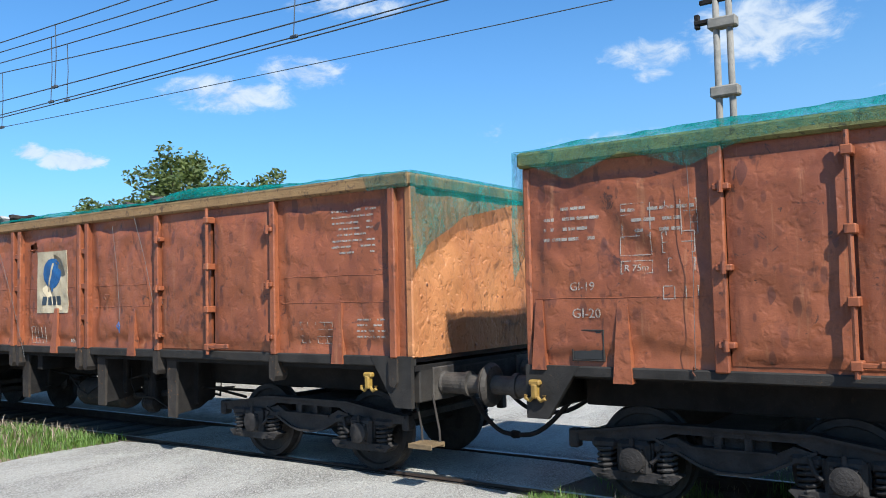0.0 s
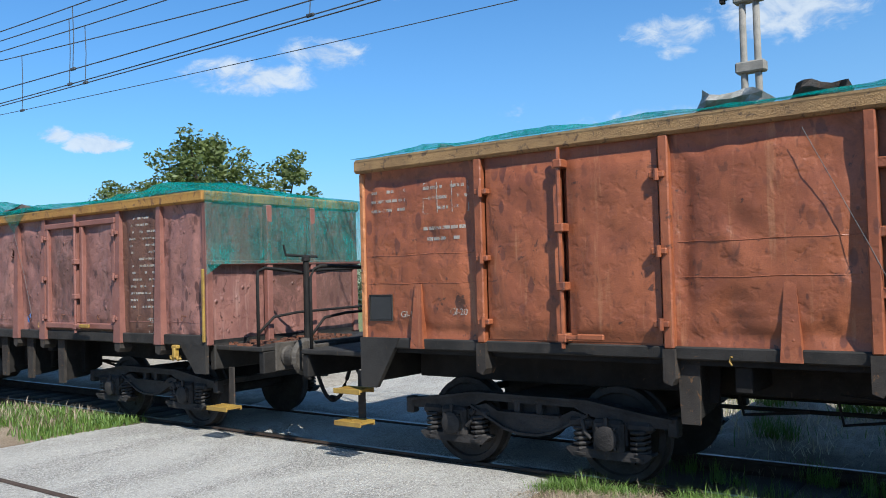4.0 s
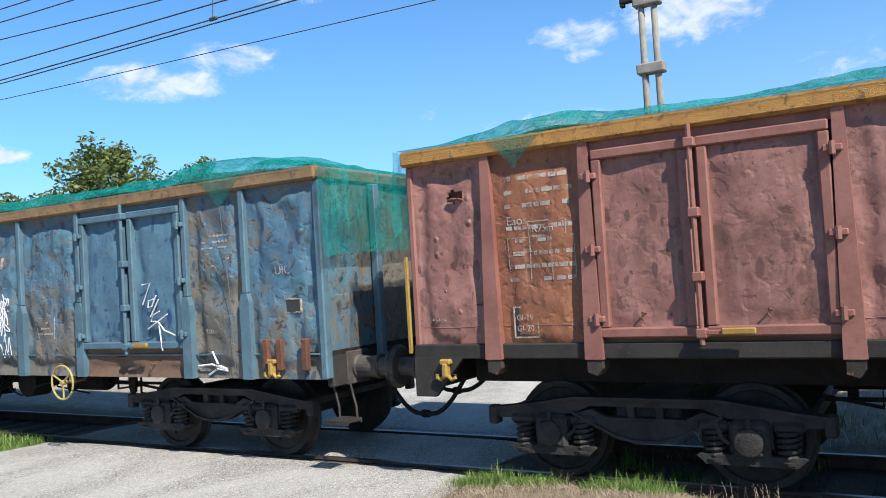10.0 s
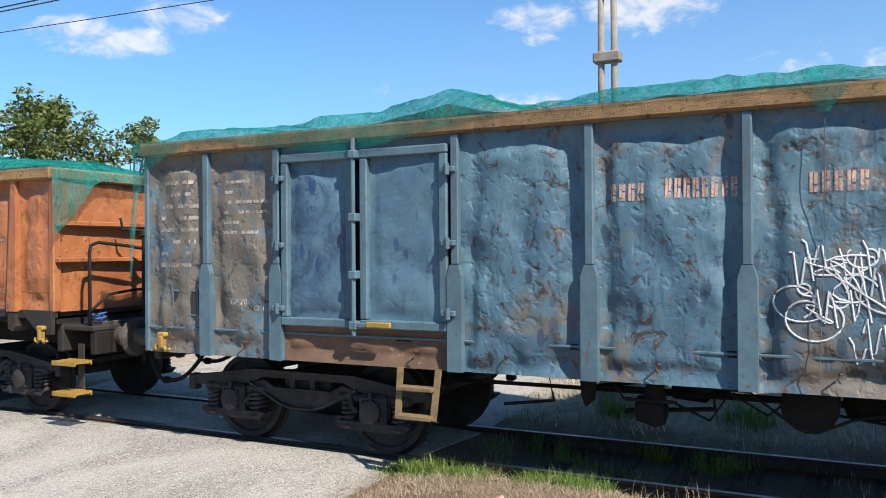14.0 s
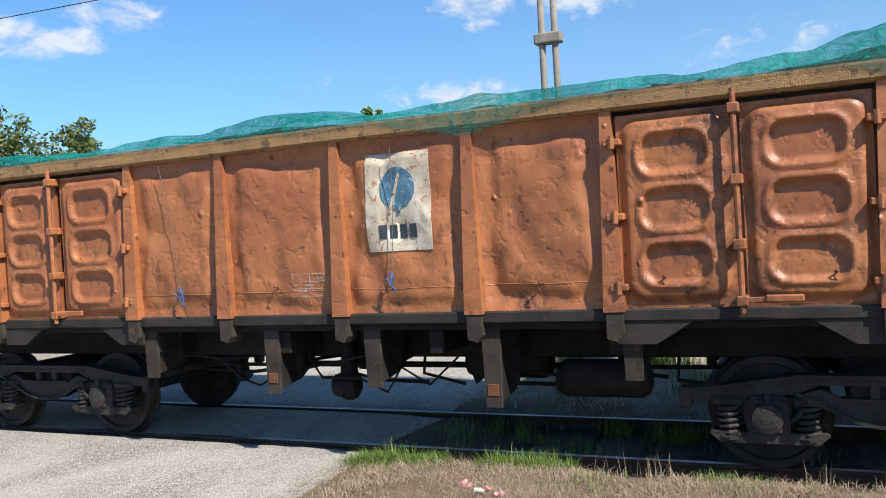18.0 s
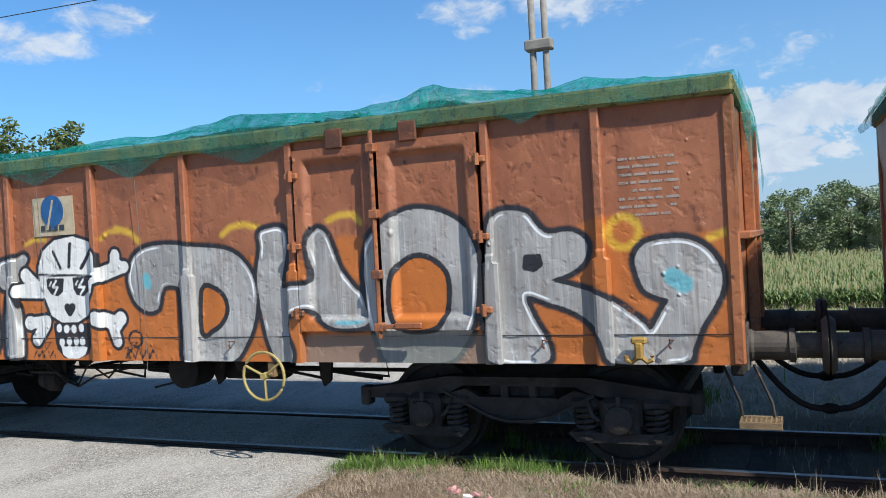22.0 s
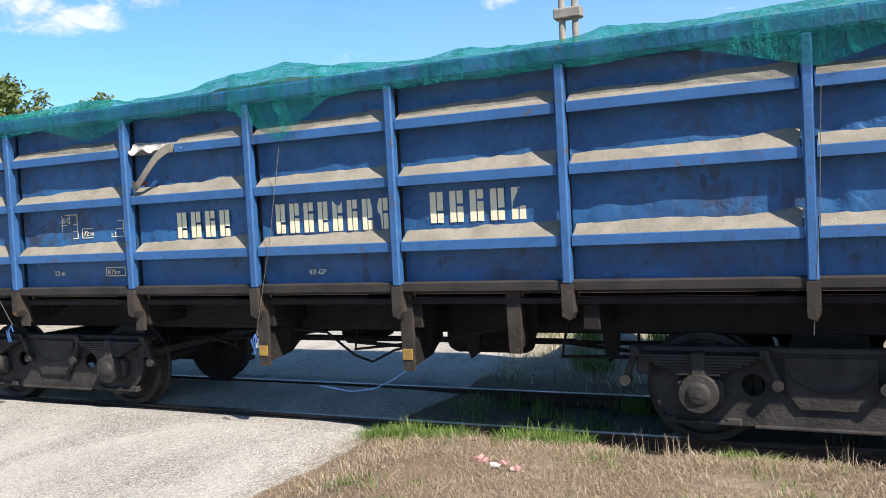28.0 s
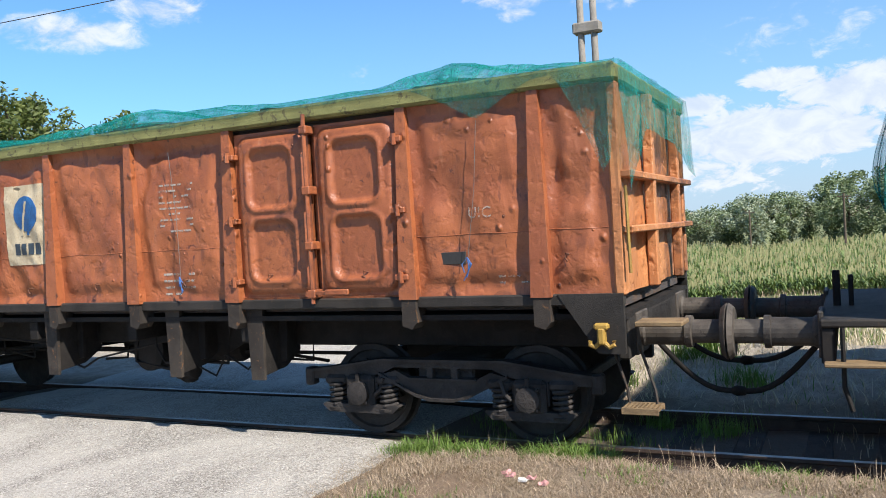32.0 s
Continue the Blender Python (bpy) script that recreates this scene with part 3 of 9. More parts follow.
# ---------- mesh tools ----------
class Shape:
    """Gathers vertices and faces of one mesh."""

    def __init__(self):
        self.v, self.f, self.smooth = [], [], False

    def hexa(self, p):
        """Eight corners: four below, four above, each ring counter-clockwise seen from above."""
        k = len(self.v)
        self.v += p
        self.f += [(k + 3, k + 2, k + 1, k), (k + 4, k + 5, k + 6, k + 7)]
        for i in range(4):
            j = (i + 1) % 4
            self.f.append((k + i, k + j, k + 4 + j, k + 4 + i))
        return self

    def box(self, x0, x1, y0, y1, z0, z1):
        return self.hexa([(x0, y0, z0), (x1, y0, z0), (x1, y1, z0), (x0, y1, z0), (x0, y0, z1), (x1, y0, z1), (x1, y1, z1), (x0, y1, z1)])

    def rbox(self, x0, x1, y0, y1, z0, z1, c=0.01):
        """A box with chamfered edges."""
        c = min(c, (x1 - x0) * 0.45, (y1 - y0) * 0.45, (z1 - z0) * 0.45)
        lo, hi, k, ids = (x0, y0, z0), (x1, y1, z1), len(self.v), {}
        for sx in (0, 1):
            for sy in (0, 1):
                for sz in (0, 1):
                    s = (sx, sy, sz)
                    for ax in range(3):
                        p = [(hi[i] if s[i] else lo[i]) if i == ax else (hi[i] - c if s[i] else lo[i] + c) for i in range(3)]
                        ids[s, ax] = len(self.v)
                        self.v.append(tuple(p))
        mid = Vector([(a + b) / 2 for a, b in zip(lo, hi)])

        def face(q):
            pts = [Vector(self.v[i]) for i in q]
            n = (pts[1] - pts[0]).cross(pts[2] - pts[0])
            self.f.append(tuple(q) if n.dot(pts[0] - mid) > 0 else tuple(reversed(q)))
        for ax in range(3):
            b, d = [i for i in range(3) if i != ax]
            for s in (0, 1):
                def key(u, w):
                    t = [0, 0, 0]
                    t[ax], t[b], t[d] = s, u, w
                    return tuple(t)
                face([ids[key(*q), ax] for q in ((0, 0), (1, 0), (1, 1), (0, 1))])
            for u in (0, 1):
                for w in (0, 1):
                    def key2(s):
                        t = [0, 0, 0]
                        t[ax], t[b], t[d] = s, u, w
                        return tuple(t)
                    face([ids[key2(0), b], ids[key2(1), b], ids[key2(1), d], ids[key2(0), d]])
        for sx in (0, 1):
            for sy in (0, 1):
                for sz in (0, 1):
                    face([ids[(sx, sy, sz), ax] for ax in range(3)])
        return self

    def tube(self, points, r, n=8, r1=None):
        """A round bar along a line of points; r1: its radius at the end."""
        k = len(self.v)
        pts = [Vector(p) for p in points]
        for i, p in enumerate(pts):
            d = (pts[min(i + 1, len(pts) - 1)] - pts[max(i - 1, 0)]).normalized()
            a = d.cross(Vector((0, 0, 1)) if abs(d.z) < 0.9 else Vector((1, 0, 0))).normalized()
            b = d.cross(a)
            rr = r if r1 is None else r + (r1 - r) * i / (len(pts) - 1)
            for j in range(n):
                w = 2 * math.pi * j / n
                self.v.append(tuple(p + (a * math.cos(w) + b * math.sin(w)) * rr))
        for i in range(len(pts) - 1):
            for j in range(n):
                self.f.append((k + i * n + j, k + i * n + (j + 1) % n, k + (i + 1) * n + (j + 1) % n, k + (i + 1) * n + j))
        self.f.append(tuple(k + j for j in reversed(range(n))))
        e = k + (len(pts) - 1) * n
        self.f.append(tuple(e + j for j in range(n)))
        return self

    def lathe(self, profile, at, axis="y", n=24):
        """A turned body: profile of (along, radius) pairs round an axis through at."""
        k = len(self.v)
        for u, r in profile:
            for j in range(n):
                w = 2 * math.pi * j / n
                a, b = r * math.cos(w), r * math.sin(w)
                d = {"x": (u, a, b), "y": (a, u, b), "z": (a, b, u)}[axis]
                self.v.append((at[0] + d[0], at[1] + d[1], at[2] + d[2]))
        for i in range(len(profile) - 1):
            for j in range(n):
                self.f.append((k + i * n + j, k + i * n + (j + 1) % n, k + (i + 1) * n + (j + 1) % n, k + (i + 1) * n + j))
        self.f.append(tuple(k + j for j in range(n)))
        e = k + (len(profile) - 1) * n
        self.f.append(tuple(e + j for j in range(n)))
        return self

    def slab(self, outline, y0, y1, plane="xz"):
        """A plate cut to an outline, from y0 to y1 across its plane."""
        k, n = len(self.v), len(outline)
        for w in (y0, y1):
            for a, b in outline:
                self.v.append({"xz": (a, w, b), "xy": (a, b, w), "yz": (w, a, b)}[plane])
        self.f += [tuple(range(k, k + n)), tuple(reversed(range(k + n, k + 2 * n)))]
        for i in range(n):
            j = (i + 1) % n
            self.f.append((k + j, k + i, k + n + i, k + n + j))
        return self

    def sheet(self, us, vs, place, back=None):
        """A grid of points place(u, v); back(u, v) closes it to a thick panel."""
        k, nu, nv = len(self.v), len(us), len(vs)
        self.v += [place(u, w) for w in vs for u in us]
        for j in range(nv - 1):
            for i in range(nu - 1):
                a = k + j * nu + i
                self.f.append((a, a + 1, a + nu + 1, a + nu))
        if back:
            b = len(self.v)
            ring = [(i, 0) for i in range(nu)] + [(nu - 1, j) for j in range(1, nv)] + [(i, nv - 1) for i in range(nu - 2, -1, -1)] + [(0, j) for j in range(nv - 2, 0, -1)]
            self.v += [back(us[i], vs[j]) for i, j in ring]
            m = len(ring)
            self.v += [place(us[i], vs[j]) for i, j in ring]
            for q in range(m):
                self.f.append((b + m + (q + 1) % m, b + m + q, b + q, b + (q + 1) % m))
            self.f.append(tuple(b + q for q in reversed(range(m))))
        return self

    def data(self, name, mat, fix=True):
        mesh = bpy.data.meshes.new(name)
        mesh.from_pydata([tuple(p) for p in self.v], [], self.f)
        mesh.materials.append(mat)
        if fix and len(self.f) < 3000:
            bm = bmesh.new()
            bm.from_mesh(mesh)
            bmesh.ops.recalc_face_normals(bm, faces=bm.faces)
            bm.to_mesh(mesh)
            bm.free()
        if self.smooth:
            mesh.polygons.foreach_set("use_smooth", [True] * len(mesh.polygons))
        return mesh


def part(name, shape, mat, parent, label=""):
    ob = new(name, shape.data(name, M[mat] if isinstance(mat, str) else mat) if isinstance(shape, Shape) else shape)
    ob.parent = parent
    if label:
        tagged(ob, label)
    return ob


def thing(name, label, category, group="", kind=""):
    return tagged(new(name), label, category, group, kind)


def lone(name, shape, mat, label, category, group="", kind=""):
    return tagged(new(name, shape.data(name, M[mat] if isinstance(mat, str) else mat)), label, category, group, kind)


def span(a, b, n):
    return [a + (b - a) * i / n for i in range(n + 1)]


def rnd(a, b):
    return random.uniform(a, b)


RIDERS = []


def rides(ob, x):
    """Notes that ob travels with the train, from x."""
    RIDERS.append((ob, x))
    return ob


# ---------- ground, road and track ----------
ROAD_L, ROAD_R = -11.0, -4.0


def ground_height(x, y):
    """Level with the rails at the road, lower in the track bed beside it, a low bank before it."""
    h = 0.04 * noise.noise(Vector((x * 0.5, y * 0.5, 3.0))) + 0.015 * noise.noise(Vector((x * 2.5, y * 2.5, 7.0)))
    if ROAD_L - 0.2 < x < ROAD_R + 0.2 and y < 5.0:
        return -0.05
    d = max(ROAD_L - x, x - ROAD_R) - 0.2
    s = min(1.0, d / 0.6)
    if y < -1.05:
        base = min(1.0, (-1.05 - y) / 0.7) * 0.17 - 0.06
    elif y < 1.6:
        base = -0.15
    else:
        base = min(1.0, (y - 1.6) / 1.5) * 0.12 - 0.1
        heap = math.exp(-((y - 3.0) / 0.9) ** 2) * min(1.0, max(0.0, (x + 4.2) / 1.5))
        base += heap * (0.3 + 0.35 * noise.noise(Vector((x * 0.6, y * 0.6, 40.0))) + 0.12 * noise.noise(Vector((x * 2.1, y * 2.1, 44.0))))
    drop = 0.0
    if y > 5.0:
        w = min(1.0, (y - 5.0) / 14.0)
        drop = -1.9 * w * w * (3 - 2 * w)
    if abs(y) > 25 or abs(x) > 60:
        h *= 0.3
    return -0.05 + s * (base + 0.05 + h) + drop


def ground_material():
    mat = bpy.data.materials.new("dry_verge_soil")
    mat.use_nodes = True
    n = Nodes(mat.node_tree)
    at = n.add("ShaderNodeTexCoord").outputs["Object"]
    xyz = n.add("ShaderNodeSeparateXYZ")
    n.link(at, xyz.inputs[0])
    broad, mid, fine = n.noise(at, 0.9, 6.0, 0.65, 0.5), n.noise(at, 6.0, 6.0, 0.7), n.noise(at, 70.0, 4.0, 0.7)
    straw = n.mix(n.ramp(mid, 0.35, 0.68), (0.21, 0.155, 0.105), (0.31, 0.24, 0.165))
    soil = n.mix(n.ramp(broad, 0.42, 0.62), straw, (0.20, 0.135, 0.085))
    green = n.mix(n.ramp(mid, 0.4, 0.65), (0.10, 0.13, 0.04), (0.20, 0.20, 0.08))
    # the field beyond the track is green, the track bed darkened for the train's shade
    far = n.ramp(xyz.outputs[1], 4.5, 9.0)
    col = n.mix(far, soil, green)
    spoil = n.math("MULTIPLY", n.ramp(xyz.outputs[1], 1.5, 2.1), n.ramp(xyz.outputs[1], 6.5, 4.5))
    col = n.mix(n.math("MULTIPLY", spoil, 0.9), col, n.mix(n.ramp(mid, 0.35, 0.65), (0.29, 0.25, 0.20), (0.44, 0.385, 0.31)))
    bed = n.math("MULTIPLY", n.ramp(n.math("ABSOLUTE", xyz.outputs[1]), 1.9, 0.9), 0.85)
    col = n.mix(bed, col, n.mix(mid, (0.042, 0.034, 0.027), (0.095, 0.075, 0.055)))
    col = n.mix(n.math("MULTIPLY", n.ramp(fine, 0.5, 0.66), 0.75), col, (0.07, 0.05, 0.03))
    b = n.add("ShaderNodeBsdfPrincipled")
    n.put(b.inputs["Base Color"], col)
    b.inputs["Roughness"].default_value = 0.95
    relief = n.add("ShaderNodeBump")
    relief.inputs["Strength"].default_value, relief.inputs["Distance"].default_value = 0.8, 0.03
    n.put(relief.inputs["Height"], n.math("ADD", fine, n.math("MULTIPLY", mid, 2.0)))
    n.link(relief.outputs[0], b.inputs["Normal"])
    n.link(b.outputs[0], n.add("ShaderNodeOutputMaterial").inputs[0])
    return mat


def road_material():
    mat = bpy.data.materials.new("worn_gravelly_asphalt")
    mat.use_nodes = True
    n = Nodes(mat.node_tree)
    at = n.add("ShaderNodeTexCoord").outputs["Object"]
    broad = n.noise(n.stretch(at, 1.0, 0.45, 1.0), 0.8, 6.0, 0.65, 0.7)
    mid, fine = n.noise(at, 9.0, 6.0, 0.75), n.noise(at, 95.0, 3.0, 0.8)
    vor = n.add("ShaderNodeTexVoronoi")
    n.put(vor.inputs["Vector"], at)
    vor.inputs["Scale"].default_value = 42.0
    col = n.mix(n.ramp(broad, 0.35, 0.65), (0.325, 0.30, 0.265), (0.455, 0.422, 0.375))
    col = n.mix(n.math("MULTIPLY", n.ramp(mid, 0.48, 0.7), 0.5), col, (0.22, 0.20, 0.18))
    chip = n.add("ShaderNodeTexVoronoi")
    n.put(chip.inputs["Vector"], at)
    chip.inputs["Scale"].default_value = 75.0
    tone = n.add("ShaderNodeSeparateXYZ")
    n.link(chip.outputs["Color"], tone.inputs[0])
    col = n.mix(n.math("MULTIPLY", n.ramp(tone.outputs[0], 0.66, 0.70), 0.7), col, (0.56, 0.52, 0.46))
    col = n.mix(n.math("MULTIPLY", n.ramp(tone.outputs[1], 0.70, 0.74), n.math("ADD", 0.25, n.math("MULTIPLY", n.ramp(broad, 0.6, 0.4), 0.45))), col, (0.12, 0.105, 0.088))
    col = n.mix(n.math("MULTIPLY", n.ramp(fine, 0.5, 0.64), 0.45), col, (0.14, 0.12, 0.10))
    b = n.add("ShaderNodeBsdfPrincipled")
    n.put(b.inputs["Base Color"], col)
    b.inputs["Roughness"].default_value = 0.9
    relief = n.add("ShaderNodeBump")
    relief.inputs["Strength"].default_value, relief.inputs["Distance"].default_value = 0.9, 0.012
    n.put(relief.inputs["Height"], n.math("ADD", n.math("MULTIPLY", mid, 2.0), n.math("ADD", fine, n.math("ADD", tone.outputs[2], vor.outputs[0]))))
    n.link(relief.outputs[0], b.inputs["Normal"])
    n.link(b.outputs[0], n.add("ShaderNodeOutputMaterial").inputs[0])
    return mat


def make_ground():
    near_x = [-60, -40, -28, -20] + [-16 + 0.25 * i for i in range(97)] + [10, 12, 16, 22, 30, 45]
    xs = [-3000, -1200, -500, -220, -110] + near_x + [80, 160, 400, 1200, 3000]
    ys = [-3000, -800, -200, -60, -25, -14] + [-9 + 0.2 * i for i in range(81)] + [8, 9, 11, 14, 18, 25, 40, 70, 120, 220, 500, 1200, 3000]
    s = Shape()
    s.sheet(xs, ys, lambda x, y: (x, y, ground_height(x, y)))
    s.smooth = True
    g = new("ground", s.data("ground", ground_material(), fix=False))
    tagged(g, "dry straw-coloured verge soil and green field", "ground", kind="structure")
    # road: one thick slab that crosses the track, its edges crumbling
    s = Shape()
    ys = [-40, -20, -14] + [-10 + 0.2 * i for i in range(86)] + [8, 10, 12, 14, 16, 18, 20, 24, 40, 70]
    us = span(0, 1, 28)

    def top(u, y):
        l = ROAD_L + 0.25 * noise.noise(Vector((y * 0.7, 1.0, 0))) + 0.08 * noise.noise(Vector((y * 4, 2.0, 0)))
        r = ROAD_R + 0.12 * noise.noise(Vector((y * 0.8, 5.0, 0))) + 0.06 * noise.noise(Vector((y * 5, 6.0, 0)))
        if y > 2:
            r -= (y - 2) * 0.25
            l -= (y - 2) * 0.2
        x = l + (r - l) * u
        edge = min(u, 1 - u) * 12
        z = -0.005 - 0.03 * max(0, 1 - edge) + 0.006 * noise.noise(Vector((x, y, 0)))
        for rail in (-0.755, 0.755):
            if abs(y - rail) < 0.11:
                z -= 0.05
        if y > 5:
            w = min(1.0, (y - 5.0) / 14.0)
            z += -1.9 * w * w * (3 - 2 * w) + 0.03
        return (x, y, z)
    s.sheet(us, ys, top, lambda u, y: (top(u, y)[0], y, top(u, y)[2] - 0.2))
    s.smooth = True
    r = new("road", s.data("road", road_material(), fix=False))
    tagged(r, "pale worn asphalt road over the level crossing", "road", kind="structure")


make_ground()


def make_track():
    for y in (-0.755, 0.755):
        r = tagged(new("rail"), "rusty steel rail with a polished head", "rail", "rails of the track", "structure")
        s = Shape()
        prof = [(-0.07, -0.17), (0.07, -0.17), (0.07, -0.155), (0.012, -0.13), (0.012, -0.045), (0.035, -0.03), (0.035, -0.004), (-0.035, -0.004), (-0.035, -0.03), (-0.012, -0.045), (-0.012, -0.13), (-0.07, -0.155)]
        s.slab([(y + a, b) for a, b in prof], -130, 60, "yz")
        part("rail_web", s, "rail_side", r)
        part("rail_head", Shape().rbox(-130, 60, y - 0.03, y + 0.03, -0.004, 0.0, 0.002), "rail_top", r, "polished rail head")
    mesh = Shape().rbox(-0.12, 0.12, -1.25, 1.25, -0.26, -0.135, 0.015).data("sleeper", M["sleeper"])
    bed = tagged(new("track_bed"), "oily wooden sleepers in the track bed", "track", kind="structure")
    for i in range(150):
        x = -70 + i * 0.6
        if ROAD_L - 0.1 < x < ROAD_R + 0.1:
            continue
        o = new("sleeper", mesh)
        o.parent = bed
        o.location = (x, rnd(-0.02, 0.02), rnd(-0.008, 0.004))


make_track()


# ---------- pole, wires ----------
def make_pole():
    px, py = -6.18, 14.0
    root = thing("concrete_mast", "weathered twin-leg concrete catenary mast with collars", "mast")
    for dx in (-0.2, 0.2):
        s = Shape().tube([(px + dx, py, -2.3), (px + dx * 0.92, py, 6.0), (px + dx * 0.85, py, 11.5)], 0.105, 12, 0.085)
        s.smooth = True
        part("leg", s, "concrete", root)
    for z in (-1.3, 0.5, 2.85, 5.2, 7.28, 9.15, 10.9):
        part("collar", Shape().rbox(px - 0.38, px + 0.38, py - 0.17, py + 0.17, z - 0.15, z + 0.15, 0.04), "concrete", root)
    part("bracket", Shape().rbox(px - 0.75, px - 0.3, py - 0.1, py + 0.1, 9.2, 9.32, 0.02).rbox(px - 0.75, px - 0.62, py - 0.08, py + 0.08, 9.1, 9.5, 0.02), "iron", root)
    part("cross_arm", Shape().rbox(px - 0.6, px + 0.5, py - 0.06, py + 0.06, 9.75, 9.87, 0.01), "iron", root)
    return root


make_pole()


# wires: y, and (x, z) at two places, thickness
WIRES = (
    (0.3, (-17.1, 5.68), (-3.56, 5.31), 0.0065), (0.3, (-17.1, 6.82), (-8.08, 6.33), 0.010),
    (0.0, (-16.5, 5.75), (-5.63, 5.69), 0.010), (0.0, (-16.5, 6.86), (-9.96, 6.67), 0.010),
    (-0.1, (-16.3, 5.76), (-5.83, 5.71), 0.010), (-0.1, (-16.3, 7.02), (-10.9, 6.86), 0.010),
    (-0.6, (-15.3, 5.79), (-6.3, 5.67), 0.010), (-0.6, (-15.3, 6.9), (-11.3, 6.81), 0.010))
DROPPERS = ((-17.0, 0.3, 6.82, 5.68), (-14.1, 0.0, 6.79, 5.74), (-14.46, -0.1, 6.96, 5.75), (-13.46, -0.6, 6.86, 5.77), (-8.2, -0.1, 6.78, 5.72))


def make_wires():
    """One overhead line: its wires hang from two far masts beyond the view."""
    line = thing("overhead_line", "dark overhead line wires with thin droppers", "wire")
    for y, (xa, za), (xb, zb), r in WIRES:
        k = (zb - za) / (xb - xa)
        pts = [(x, y, za + k * (x - xa) + 0.0006 * (x - xa) * (x - xb)) for x in span(-70, 30, 40)]
        part("wire", Shape().tube(pts, r, 6), "wire", line)
    for x, y, za, zb in DROPPERS:
        s = Shape().tube([(x, y, za), (x + 0.03, y, (za + zb) / 2), (x - 0.01, y, zb)], 0.008, 5).rbox(x - 0.07, x + 0.07, y - 0.02, y + 0.02, zb - 0.03, zb + 0.02, 0.008)
        part("dropper", s, "wire", line)
    for x in (-69.9, 29.9):
        s = Shape().tube([(x, 3.4, -0.6), (x, 3.4, 9.0)], 0.13, 10, 0.1).rbox(x - 0.05, x + 0.05, -0.7, 3.4, 7.4, 7.52, 0.01)
        for y in (-0.6, -0.1, 0.0, 0.3):
            s.rbox(x - 0.05, x + 0.05, y - 0.02, y + 0.02, 4.2, 9.2, 0.005)
        part("line_mast", s, "concrete", line)


make_wires()


# ---------- trees, field, grass ----------
def leaf_cloud(s, centre, radius, count, size, seed, flat=1.0):
    """Small leaves in tufts through a rounded volume with gaps."""
    rng = random.Random(seed)
    c = Vector(centre)
    for _ in range(count):
        d = Vector((rng.gauss(0, 1), rng.gauss(0, 1), rng.gauss(0, 1))).normalized()
        p = c + Vector((d.x * radius[0], d.y * radius[1], d.z * radius[2])) * (rng.random() ** 0.45)
        a = Vector((rng.gauss(0, 1), rng.gauss(0, 1), rng.gauss(0, 0.6))).normalized() * size * rng.uniform(0.6, 1.3)
        b = a.cross(Vector((rng.gauss(0, 1), rng.gauss(0, 1), rng.gauss(0, 1)))).normalized() * size * rng.uniform(0.35, 0.6)
        k = len(s.v)
        s.v += [tuple(p - a), tuple(p + b), tuple(p + a), tuple(p - b)]
        s.f.append((k, k + 1, k + 2, k + 3))


def make_tree(name, x, y, height, spread, label, leaf, tufts, per, size, seed, trunk=0.16, low=0.35):
    rng = random.Random(seed)
    root = thing(name, label, "tree")
    s = Shape()
    s.tube([(x, y, -0.3), (x + 0.1, y, height * 0.3), (x, y + 0.1, height * 0.62)], trunk, 9, trunk * 0.5)
    crown = Shape()
    for i in range(tufts):
        u = (i + 0.5) / tufts
        h = height * (low + (1 - low) * (u ** 0.8))
        w = spread * math.sqrt(max(0.05, 1 - ((h / height - 0.55) / 0.5) ** 2))
        a, r = rng.uniform(0, 6.283), w * rng.uniform(0.25, 1.0)
        p = (x + r * math.cos(a), y + r * math.sin(a), h + rng.uniform(-0.3, 0.3))
        if i % 3 == 0:
            s.tube([(x, y, h * 0.55), ((x + p[0]) / 2, (y + p[1]) / 2, h * 0.8), p], 0.05 * trunk / 0.16, 5, 0.012)
        q = spread * rng.uniform(0.16, 0.3)
        leaf_cloud(crown, p, (q, q, q * 0.8), per, size, seed * 1000 + i)
    part("trunk", s, "bark", root)
    ob = new("crown", crown.data("crown", M[leaf], fix=False))
    ob.parent = root
    return root


make_tree("walnut_tree", -27.6, 13.0, 7.6, 2.6, "broad walnut tree with sparse olive-green leaves", "leaf", 130, 75, 0.115, 3, 0.2, 0.35)
make_tree("walnut_tree", -31.8, 12.2, 6.2, 2.2, "lower walnut tree with sparse olive-green leaves", "leaf", 60, 80, 0.10, 4, 0.18, 0.3)
make_tree("walnut_tree", -24.6, 14.4, 6.75, 1.7, "small leafy walnut tree", "leaf", 46, 60, 0.115, 5, 0.14, 0.4)
make_tree("slim_tree", -14.6, 19.2, 6.9, 0.75, "slim young tree with light green leaves", "bush", 40, 50, 0.1, 7, 0.08, 0.3)
make_tree("young_ash_tree", -11.75, 20.6, 5.9, 1.6, "bright green young tree behind the mast", "bush", 150, 130, 0.1, 6, 0.1, -0.3)


